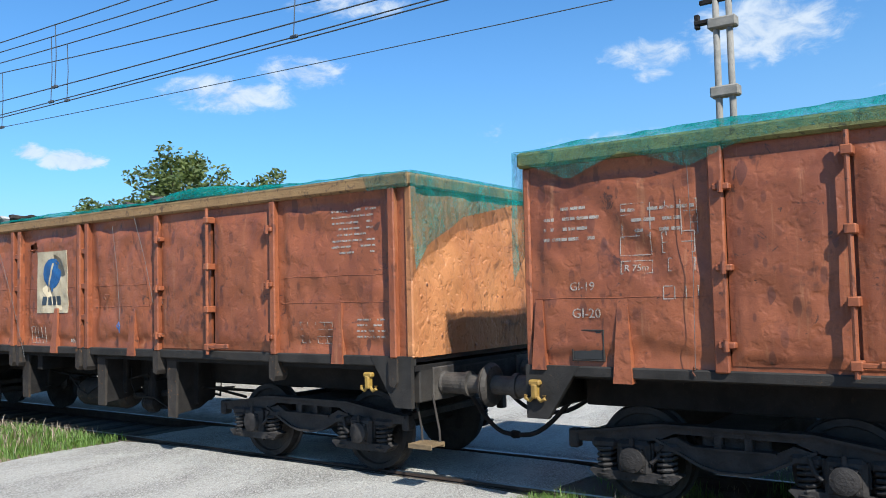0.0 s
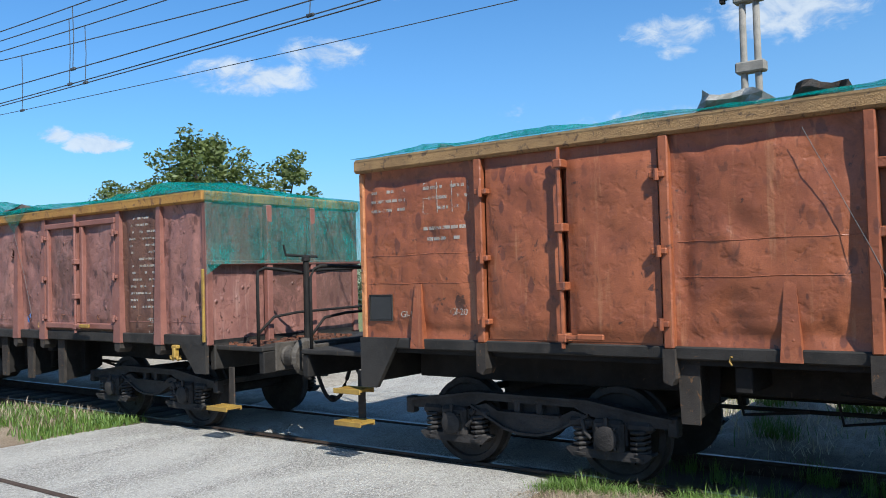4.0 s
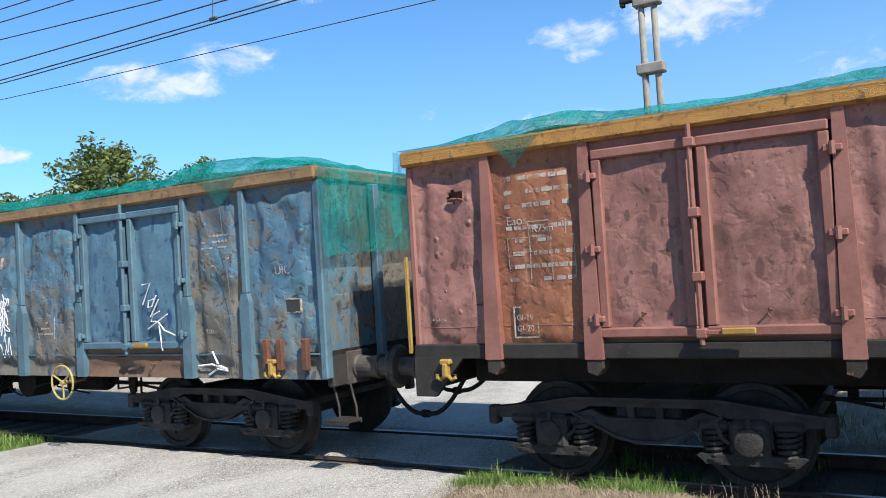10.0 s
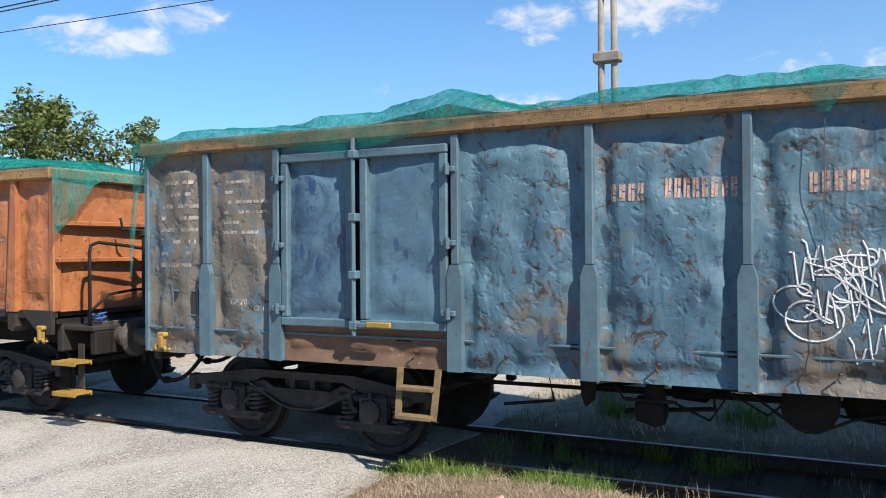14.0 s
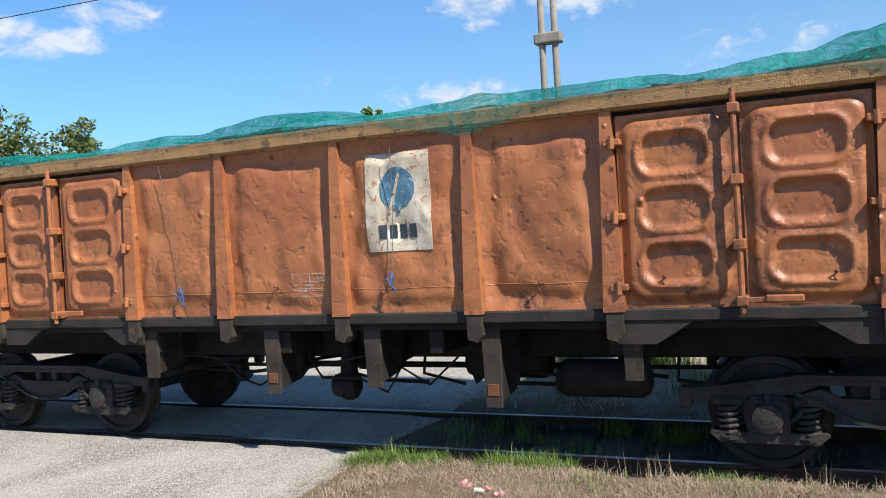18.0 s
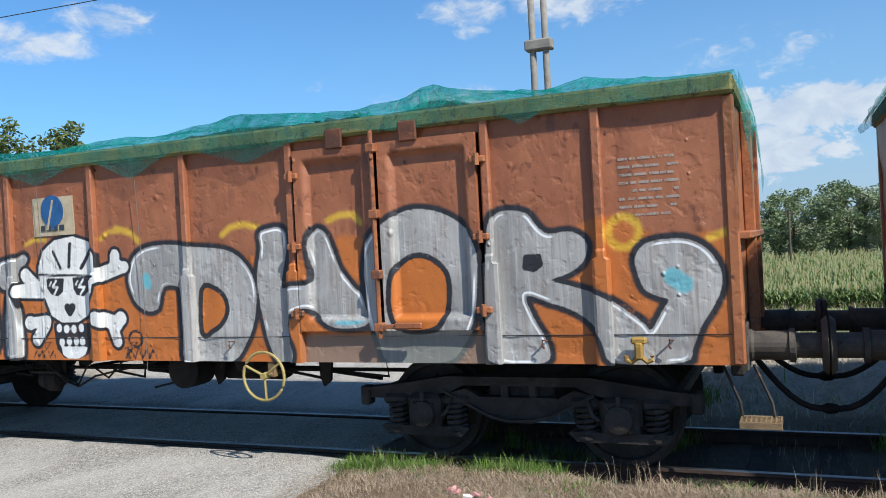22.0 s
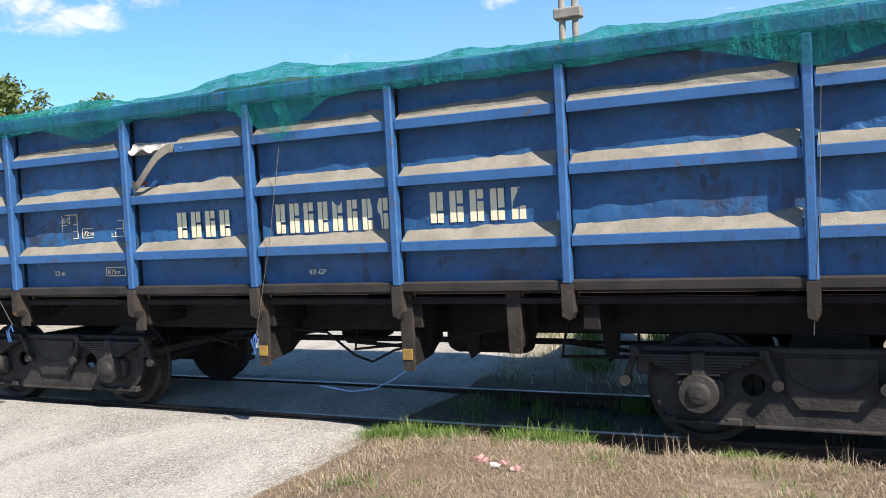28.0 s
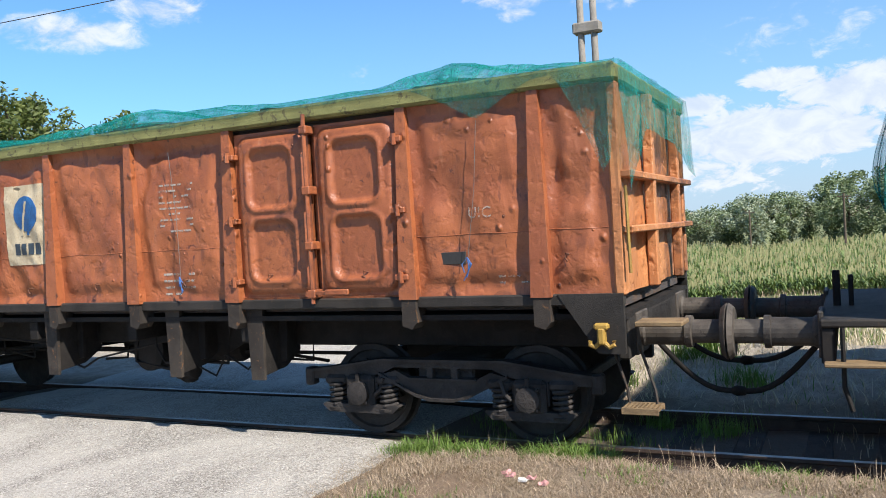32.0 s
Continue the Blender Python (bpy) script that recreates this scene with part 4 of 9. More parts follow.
def make_far_wood():
    """A wood at the field's end: rounded crowns of many leaf clumps."""
    rng = random.Random(9)
    for i in range(84):
        az = radians(-62 + 84 * i / 83 + rng.uniform(-0.4, 0.4))
        dist = rng.uniform(92, 108)
        x, y = math.sin(az) * dist, -8 + math.cos(az) * dist
        deg = math.degrees(az)
        h = 1.6 + 1.5 * rng.random()
        if -7 < deg < 12:
            h = 2.0 + min(1.0, (deg + 7) / 7) * 2.6 + 1.5 * rng.random()
        elif deg < -11:
            h = 2.4 + 2.4 * rng.random()
        grey = rng.random() < 0.45
        r = rng.uniform(2.8, 5.0)
        make_tree("field_tree", x, y, h, r, "silvery grey-green tree at the field edge" if grey else "dark green tree at the field edge", "grey_leaf" if grey else "far_leaf", 40, 120, 0.17, 100 + i, 0.16, -0.55)
    for x, y, h in ((-0.3, 62, 6.4), (-8.9, 80, 5.6), (-26.5, 70, 6.0)):
        lone("field_pole", Shape().tube([(x, y, -2.2), (x, y, h - 3.2)], 0.11, 8, 0.08).rbox(x - 0.5, x + 0.5, y - 0.05, y + 0.05, h - 3.5, h - 3.42, 0.01), "bark", "weathered wooden power pole in the field", "pole", "field poles")


def make_hill():
    """A low bare hill on the horizon."""
    s = Shape()
    s.sheet(span(-900, 900, 60), span(0, 1, 6), lambda x, v: (x, 620 + 200 * v, -3 + v * (9 + 5 * noise.noise(Vector((x * 0.004, 2, 0))))), lambda x, v: (x, 640 + 200 * v, -6))
    ob = new("hill", s.data("hill", M["hill"], fix=False))
    tagged(ob, "low straw-coloured hill on the horizon", "hill", kind="structure")


make_hill()
make_far_wood()


def make_corn():
    """Rows of corn beyond the track."""
    rng = random.Random(12)
    s, top = Shape(), Shape()
    for i in range(5200):
        y = 34 + 40 * rng.random() ** 1.5
        x = rng.uniform(1.5 - (y + 8) * 0.24, 4 + (y + 8) * 0.25)
        ground = ground_height(x, y)
        h = rng.uniform(1.0, 1.5) * min(1.0, 0.6 + (y - 34) * 0.06)
        for j in range(7):
            a, z = rng.uniform(0, 6.28), ground + h * (0.2 + 0.75 * j / 7)
            l = rng.uniform(0.25, 0.5)
            dx, dy = math.cos(a) * l, math.sin(a) * l
            nx, ny = -math.sin(a) * 0.035, math.cos(a) * 0.035
            k = len(s.v)
            s.v += [(x - nx, y - ny, z), (x + nx, y + ny, z), (x + dx * 0.6 + nx, y + dy * 0.6 + ny, z + 0.22), (x + dx * 0.6 - nx, y + dy * 0.6 - ny, z + 0.22), (x + dx, y + dy, z + 0.05)]
            s.f += [(k, k + 1, k + 2, k + 3), (k + 3, k + 2, k + 4)]
        k = len(top.v)
        top.v += [(x - 0.012, y, ground + h * 0.9), (x + 0.012, y, ground + h * 0.9), (x + 0.03, y + 0.02, ground + h + 0.24), (x - 0.012, y - 0.02, ground + h + 0.26)]
        top.f.append((k, k + 1, k + 2, k + 3))
    tagged(new("corn_field", s.data("corn_field", M["corn"], fix=False)), "tall green corn in a field beyond the track", "crop", kind="stuff")
    tagged(new("corn_tassels", top.data("corn_tassels", M["tassel"], fix=False)), "pale brown corn tassels above the leaves", "crop", kind="stuff")


make_corn()


def blades(s, x, y, z, n, h, spread, rng, w=0.006, bend=(0.15, 0.9)):
    for _ in range(n):
        a, l = rng.uniform(0, 6.28), h * rng.uniform(0.4, 1.15)
        bx, by = x + rng.gauss(0, spread), y + rng.gauss(0, spread)
        lean = rng.uniform(*bend) * l
        dx, dy = math.cos(a) * lean, math.sin(a) * lean
        nx, ny = -math.sin(a) * w, math.cos(a) * w
        k = len(s.v)
        s.v += [(bx - nx, by - ny, z - 0.02), (bx + nx, by + ny, z - 0.02), (bx + dx * 0.4 + nx * 0.7, by + dy * 0.4 + ny * 0.7, z + l * 0.6), (bx + dx * 0.4 - nx * 0.7, by + dy * 0.4 - ny * 0.7, z + l * 0.6), (bx + dx, by + dy, z + l)]
        s.f += [(k, k + 1, k + 2, k + 3), (k + 3, k + 2, k + 4)]


def make_grass():
    rng = random.Random(21)
    green, hay, straw = Shape(), Shape(), Shape()
    # short green turf at the foot of the bank, in a few stretches along the near rail
    for xa, xb, n, h in ((-4.05, -3.0, 150, 0.1), (-2.75, -1.95, 120, 0.13), (-0.9, -0.4, 40, 0.08), (0.7, 2.0, 110, 0.13), (2.9, 4.2, 90, 0.12)):
        for _ in range(n):
            x = rng.uniform(xa, xb)
            y = -1.2 + rng.gauss(0, 0.085)
            blades(green, x, y, ground_height(x, y), 16, h * rng.uniform(0.5, 1.3), 0.045, rng, 0.0035, (0.3, 1.5))
    for x in (-3.6, -2.4, -2.2, 0.9, 1.5, 3.3):
        blades(green, x, -1.16 + rng.gauss(0, 0.05), ground_height(x, -1.16), 70, 0.2, 0.08, rng, 0.004)
    for _ in range(34):
        x, y = rng.uniform(ROAD_R + 0.1, 4.5), -1.18 + rng.gauss(0, 0.08)
        blades(hay, x, y, ground_height(x, y), 7, 0.2, 0.05, rng, 0.0022, (0.1, 0.6))
    # clumps between the rails and thin dry stalks
    for _ in range(18):
        x, y = rng.uniform(ROAD_R + 0.5, 6), rng.choice((-0.55, -0.4, -0.3, 0.1, 0.5, 0.6)) + rng.gauss(0, 0.06)
        for _ in range(5):
            blades(green, x + rng.gauss(0, 0.16), y + rng.gauss(0, 0.07), ground_height(x, y), 22, rng.uniform(0.12, 0.27), 0.06, rng, 0.003, (0.1, 0.7))
    for _ in range(160):
        x, y = rng.uniform(ROAD_R + 0.2, 6), rng.uniform(-0.6, 1.5)
        blades(hay if rng.random() < 0.6 else green, x, y, ground_height(x, y), 6, 0.12, 0.09, rng, 0.004)
    # the spoil heap: matted dry stalks, green tufts and a few low bushes
    for _ in range(1500):
        x, y = rng.uniform(ROAD_R - 0.2, 10), rng.uniform(1.5, 5.5)
        blades(straw if rng.random() < 0.85 else green, x, y, ground_height(x, y), 7, rng.uniform(0.06, 0.2), 0.12, rng, 0.006, (0.3, 2.2))
    for _ in range(22):
        x, y = rng.uniform(ROAD_R + 0.3, 9), rng.uniform(1.7, 4.6)
        for _ in range(6):
            blades(green, x + rng.gauss(0, 0.14), y + rng.gauss(0, 0.14), ground_height(x, y), 40, rng.uniform(0.16, 0.4), 0.08, rng, 0.006, (0.2, 1.0))
    for _ in range(1500):
        x, y = rng.uniform(-4.4, 10), rng.uniform(4.5, 13)
        blades(straw if rng.random() < 0.7 else green, x, y, ground_height(x, y), 8, 0.26, 0.2, rng, 0.01)
    for _ in range(3400):
        y = 13 + 40 * rng.random() ** 1.6
        x = rng.uniform(-3 - (y + 8) * 0.45, 4 + (y + 8) * 0.2)
        blades(hay if rng.random() < 0.6 else green, x, y, ground_height(x, y), 7, 0.36, 0.35, rng, 0.022)
    # the left verge
    for _ in range(420):
        x, y = ROAD_L - 0.1 - abs(rng.gauss(0, 1.2)), rng.uniform(-2.6, -0.9)
        blades(green, x, y, ground_height(x, y), 10, 0.13, 0.09, rng, 0.008)
    for _ in range(90):
        x, y = ROAD_L - 0.5 - abs(rng.gauss(0, 1.2)), rng.uniform(-2.6, -0.8)
        blades(hay, x, y, ground_height(x, y), 8, 0.18, 0.12, rng, 0.007)
    # dry straw on the bank
    for _ in range(17000):
        x, y = rng.uniform(ROAD_R - 0.15, 5), -1.2 - abs(rng.gauss(0, 1.3))
        if noise.noise(Vector((x * 1.6, y * 1.6, 15))) + 0.5 * noise.noise(Vector((x * 5, y * 5, 16))) > -0.14:
            blades(hay, x, y, ground_height(x, y), 6, rng.uniform(0.014, 0.05), 0.08, rng, 0.0026, (0.8, 4.0))
    for _ in range(260):
        x, y = rng.uniform(ROAD_R + 0.2, 4), rng.uniform(-4.2, -1.4)
        if noise.noise(Vector((x * 1.1, y * 1.1, 8))) > 0.0:
            blades(green, x, y, ground_height(x, y), 26, 0.05, 0.07, rng, 0.0035, (0.4, 1.8))
    tagged(new("grass", green.data("grass", M["grass"], fix=False)), "green grass tufts along the rails", "grass", kind="stuff")
    tagged(new("bleached_stalks", straw.data("bleached_stalks", M["straw"], fix=False)), "matted pale stalks on the spoil heap", "grass", kind="stuff")
    tagged(new("dry_grass", hay.data("dry_grass", M["hay"], fix=False)), "dry straw-coloured grass on the verge", "grass", kind="stuff")


make_grass()


def make_litter():
    for i, (dx, dy) in enumerate(((-0.14, 0.1), (0.0, 0.0), (0.04, 0.07), (0.17, -0.04), (-0.2, 0.16))):
        x, y = -2.33 + dx, -2.33 + dy
        z = ground_height(x, y) + 0.012
        s = Shape()
        s.sheet(span(-0.032, 0.032, 6), span(-0.028, 0.028, 5), lambda u, v: (x + u, y + v, z + 0.016 + 0.03 * noise.noise(Vector((u * 26, v * 26, i)))), lambda u, v: (x + u, y + v, z))
        lone("crumpled_wrapper", s, "litter_white" if i == 1 else "litter", "crumpled pink and white wrapper on dry grass", "litter", "litter on the verge")


make_litter()
# rail of a disused track, sunk in the road
lone("sunken_rail", Shape().rbox(-14.0, -7.4, -4.02, -3.955, -0.08, 0.012, 0.008), "rail_side", "dark worn rail head sunk in the road", "rail", kind="structure")


# ---------- the train ----------
R_WHEEL = 0.46
SPIN = []


def wheelset_mesh():
    s = Shape()
    s.tube([(0, -1.0, 0), (0, 1.0, 0)], 0.07, 10)
    for k in (-1, 1):
        prof = [(0.685, 0.05), (0.685, 0.485), (0.705, 0.49), (0.72, 0.465), (0.83, 0.458), (0.83, 0.40), (0.80, 0.385), (0.77, 0.22), (0.83, 0.13), (0.85, 0.13), (0.85, 0.06)]
        s.lathe([(k * u, r) for u, r in prof], (0, 0, 0), "y", 32)
        for j in range(3):
            w = j * 2.094
            s.tube([(0.3 * math.cos(w), k * 0.775, 0.3 * math.sin(w)), (0.3 * math.cos(w), k * 0.815, 0.3 * math.sin(w))], 0.022, 8)
    return s.data("wheelset", M["bogie"])


WHEELSET = wheelset_mesh()


def arc(x, z, r, a0, a1, n):
    return [(x + r * math.cos(radians(a0 + (a1 - a0) * i / n)), z + r * math.sin(radians(a0 + (a1 - a0) * i / n))) for i in range(n + 1)]


def frame_mesh(half, kind):
    """The cross beam of a bogie, its two side frames and its leaf springs."""
    sides, leaves = [], []
    for k in (-1, 1):
        s = Shape()
        y0, y1 = sorted((k * 0.96, k * 1.06))
        if kind == "cast":
            # arms that slope to the ends, a belly that hangs between the axles, struts in its windows, proud flanges
            over = [(-half - 0.62, 0.685), (-half - 0.36, 0.715), (-0.66, 0.805), (0.66, 0.805), (half + 0.36, 0.715), (half + 0.62, 0.685)]
            s.slab(over + [(half + 0.62, 0.59), (half + 0.2, 0.585), (0.66, 0.655), (0.52, 0.72), (-0.52, 0.72), (-0.66, 0.655), (-half - 0.2, 0.585), (-half - 0.62, 0.59)], y0 + 0.012, y1 - 0.012)
            under = [(-0.68, 0.645), (-0.52, 0.565), (-0.28, 0.445), (-0.12, 0.405), (0.12, 0.405), (0.28, 0.445), (0.52, 0.565), (0.68, 0.645)]
            s.slab(under + [(0.5, 0.69), (0.34, 0.61), (-0.34, 0.61), (-0.5, 0.69)], y0 + 0.012, y1 - 0.012)
            for line, t in ((over, 0.028), (under, -0.028)):
                for (xa, za), (xb, zb) in zip(line, line[1:]):
                    s.slab([(xa, za), (xb, zb), (xb, zb - t), (xa, za - t)], y0 - 0.022, y1 + 0.022)
            s.slab([(-0.36, 0.625), (0.36, 0.625), (0.36, 0.605), (-0.36, 0.605)], y0 - 0.012, y1 + 0.012)
            for x in (-0.13, 0.13):
                s.rbox(x - 0.035, x + 0.035, y0 + 0.01, y1 - 0.01, 0.6, 0.74, 0.008)
            for d in (-1, 1):
                # the pedestal legs and spring caps round each axle box
                for x in (d * half - 0.3, d * half + 0.3):
                    s.rbox(x - 0.13, x + 0.13, y0 - 0.02, y1 + 0.02, 0.535, 0.635, 0.03)
                s.rbox(d * half - 0.18, d * half - 0.15, y0, y1, 0.40, 0.62, 0.008)
                s.rbox(d * half + 0.15, d * half + 0.18, y0, y1, 0.40, 0.62, 0.008)
                s.tube([(d * (half - 0.27), k * 1.09, 0.62), (d * (half - 0.23), k * 1.1, 0.5), (d * (half - 0.17), k * 1.1, 0.45)], 0.022, 7)
                s.rbox(d * (half + 0.62) - 0.05, d * (half + 0.62) + 0.05, y0 - 0.01, y1 + 0.01, 0.52, 0.70, 0.015)
        else:
            # a deep riveted plate with round holes left open at its ends
            hx, hz, hr = 0.556, 0.53, 0.09
            for d in (-1, 1):
                end = [(hx, 0.20), (hx, hz - hr)] + arc(hx, hz, hr, -90, 90, 8)[1:] + [(hx, 0.785), (half + 0.5, 0.785), (half + 0.5, 0.66)]
                end += arc(half, 0.56, 0.40, 10, -100, 10) + [(half - 0.2, 0.20)]
                s.slab([(d * u, v) for u, v in end], y0 + 0.03, y1 - 0.04)
            mid = [(-hx, 0.20), (hx, 0.20), (hx, hz - hr)] + [(2 * hx - u, v) for u, v in arc(hx, hz, hr, -90, 90, 8)[1:]] + [(hx, 0.785), (-hx, 0.785)] + [(u - 2 * hx, v) for u, v in reversed(arc(hx, hz, hr, -90, 90, 8))]
            s.slab(mid, y0 + 0.03, y1 - 0.04)
            s.rbox(-half - 0.56, half + 0.56, y0, y1, 0.785, 0.835, 0.01)
            for x in (-half - 0.5, half + 0.38):
                s.rbox(x, x + 0.12, y0 - 0.03, y1, 0.60, 0.785, 0.02)
            s.rbox(-hx, hx, y0 - 0.01, y1 - 0.03, 0.19, 0.215, 0.006)
            o = k * 1.09
            for a in (-half, half):
                # leaf spring, buckle, links and the tie bar under the axle box
                whole, s = s, Shape()
                for q in range(7):
                    l = 0.50 - 0.055 * q
                    s.rbox(a - l, a + l, *sorted((o - 0.05, o + 0.05)), 0.755 - 0.024 * q, 0.777 - 0.024 * q, 0.004)
                s.rbox(a - 0.055, a + 0.055, *sorted((o - 0.065, o + 0.065)), 0.55, 0.80, 0.012)
                leaves.append(s.data("leaf_spring", M["bogie"]))
                s = whole
                for d in (-1, 1):
                    s.tube([(a + d * 0.5, o, 0.80), (a + d * 0.59, o, 0.55)], 0.03, 7)
                    s.tube([(a + d * 0.59, o + k * 0.05, 0.55), (a + d * 0.59, o - k * 0.08, 0.55)], 0.045, 9)
                    s.tube([(a + d * 0.5, o + k * 0.04, 0.79), (a + d * 0.5, o - k * 0.06, 0.79)], 0.04, 9)
                    s.rbox(a + d * 0.25 - 0.06, a + d * 0.25 + 0.06, y0 - 0.01, y1, 0.20, 0.26, 0.01)
                s.rbox(a - 0.28, a + 0.28, *sorted((k * 1.03, k * 1.07)), 0.205, 0.235, 0.006)
            s.tube([(0.30 * math.cos(radians(w)), k * 1.05, 0.70 + 0.2 * math.sin(radians(w))) for w in range(-170, -9, 20)], 0.022, 6)
            s.slab([(-0.32, 0.5), (-0.22, 0.36), (0.22, 0.36), (0.32, 0.5), (0.32, 0.76), (-0.32, 0.76)], y0, y1)
        sides.append(s.data("side_frame", M["bogie"]))
    s = Shape().rbox(-0.3, 0.3, -0.96, 0.96, 0.46, 0.79, 0.02)
    beams = [Shape().rbox(x, x + 0.08, -1.0, 1.0, 0.60, 0.68, 0.01).data("end_beam", M["bogie"]) for x in (-half - 0.5, half + 0.42)]
    return s.data("bogie_beam", M["bogie"]), [("side_frame", m) for m in sides] + [("leaf_spring", m) for m in leaves] + [("end_beam", m) for m in beams]


def box_mesh(kind):
    s = Shape()
    if kind == "cast":
        s.rbox(-0.16, 0.16, -0.1, 0.08, -0.15, 0.17, 0.035)
        s.slab([(-0.44, -0.13), (-0.36, -0.2), (0.36, -0.2), (0.44, -0.13), (0.42, -0.115), (-0.42, -0.115)], -0.09, 0.07)
        s.lathe([(-0.155, 0.03), (-0.15, 0.075), (-0.14, 0.115), (-0.1, 0.125), (0.0, 0.13)], (0, 0, 0), "y", 18)
        s.rbox(-0.02, 0.02, -0.125, -0.1, 0.11, 0.2, 0.006)
    else:
        s.rbox(-0.19, 0.19, -0.1, 0.0, -0.11, 0.11, 0.03)
        s.lathe([(-0.2, 0.02), (-0.19, 0.07), (-0.17, 0.10), (-0.165, 0.15), (-0.13, 0.16), (0.0, 0.16)], (0, 0, 0), "y", 18)
    for x in (-0.09, 0.09):
        for z in (-0.09, 0.09):
            s.tube([(x, -0.16 if kind == "plate" else -0.13, z), (x, -0.09, z)], 0.014, 6)
    return s.data("axle_box", M["bogie"])


def spring_mesh():
    s = Shape()
    s.tube([(0.085 * math.cos(i * 0.785), 0.085 * math.sin(i * 0.785), -0.12 + 0.24 * i / 40) for i in range(41)], 0.0185, 6)
    s.lathe([(-0.14, 0.11), (-0.115, 0.115), (-0.11, 0.05), (0.12, 0.045)], (0, 0, 0), "z", 12)
    s.smooth = False
    return s.data("coil_spring", M["bogie"])


FRAMES = {"cast": frame_mesh(0.89, "cast"), "plate": frame_mesh(0.96, "plate")}
BOXES = {"cast": box_mesh("cast"), "plate": box_mesh("plate")}
SPRING = spring_mesh()


def far_box(kind):
    mesh = BOXES[kind].copy()
    mesh.transform(Matrix.Rotation(math.pi, 4, "Z"))
    return mesh


FAR_BOXES = {"cast": far_box("cast"), "plate": far_box("plate")}


def add_bogie(wagon, x, kind):
    half = 0.89 if kind == "cast" else 0.96
    b = new("bogie", FRAMES[kind][0])
    b.parent = wagon
    b.location = (x, 0, 0)
    tagged(b, "sooty cast bogie with coil springs" if kind == "cast" else "sooty plate-frame bogie with leaf springs")
    for name, mesh in FRAMES[kind][1]:
        new(name, mesh).parent = b
    for a in (-half, half):
        w = new("wheelset", WHEELSET)
        w.parent = b
        w.location = (a, 0, R_WHEEL)
        SPIN.append(w)
        for k in (-1, 1):
            o = new("axle_box", (BOXES if k < 0 else FAR_BOXES)[kind])
            o.parent = b
            o.location = (a, k * 1.02, R_WHEEL + 0.01)
            if kind == "cast":
                for d in (-0.29, 0.29):
                    q = new("coil_spring", SPRING)
                    q.parent = b
                    q.location = (a + d, k * 1.02, R_WHEEL - 0.03)
    return b


PANEL_Y, POST_Y, RIM_Y = 1.43, 1.50, 1.51


def dent(x, z, amp, seed):
    """How far a battered panel is pushed in."""
    a = noise.noise(Vector((x * 0.9, z * 0.8, seed))) + 0.3
    b = noise.noise(Vector((x * 2.9 + 0.4 * z, z * 2.3, seed + 9.0)))
    c = noise.noise(Vector((x * 7.5, z * 6.0, seed + 31.0)))
    return amp * (0.9 * max(0.0, a) + 0.85 * max(0.0, b + 0.1) + 0.22 * max(0.0, c - 0.1) + 0.3 * max(0.0, abs(b) - 0.3))


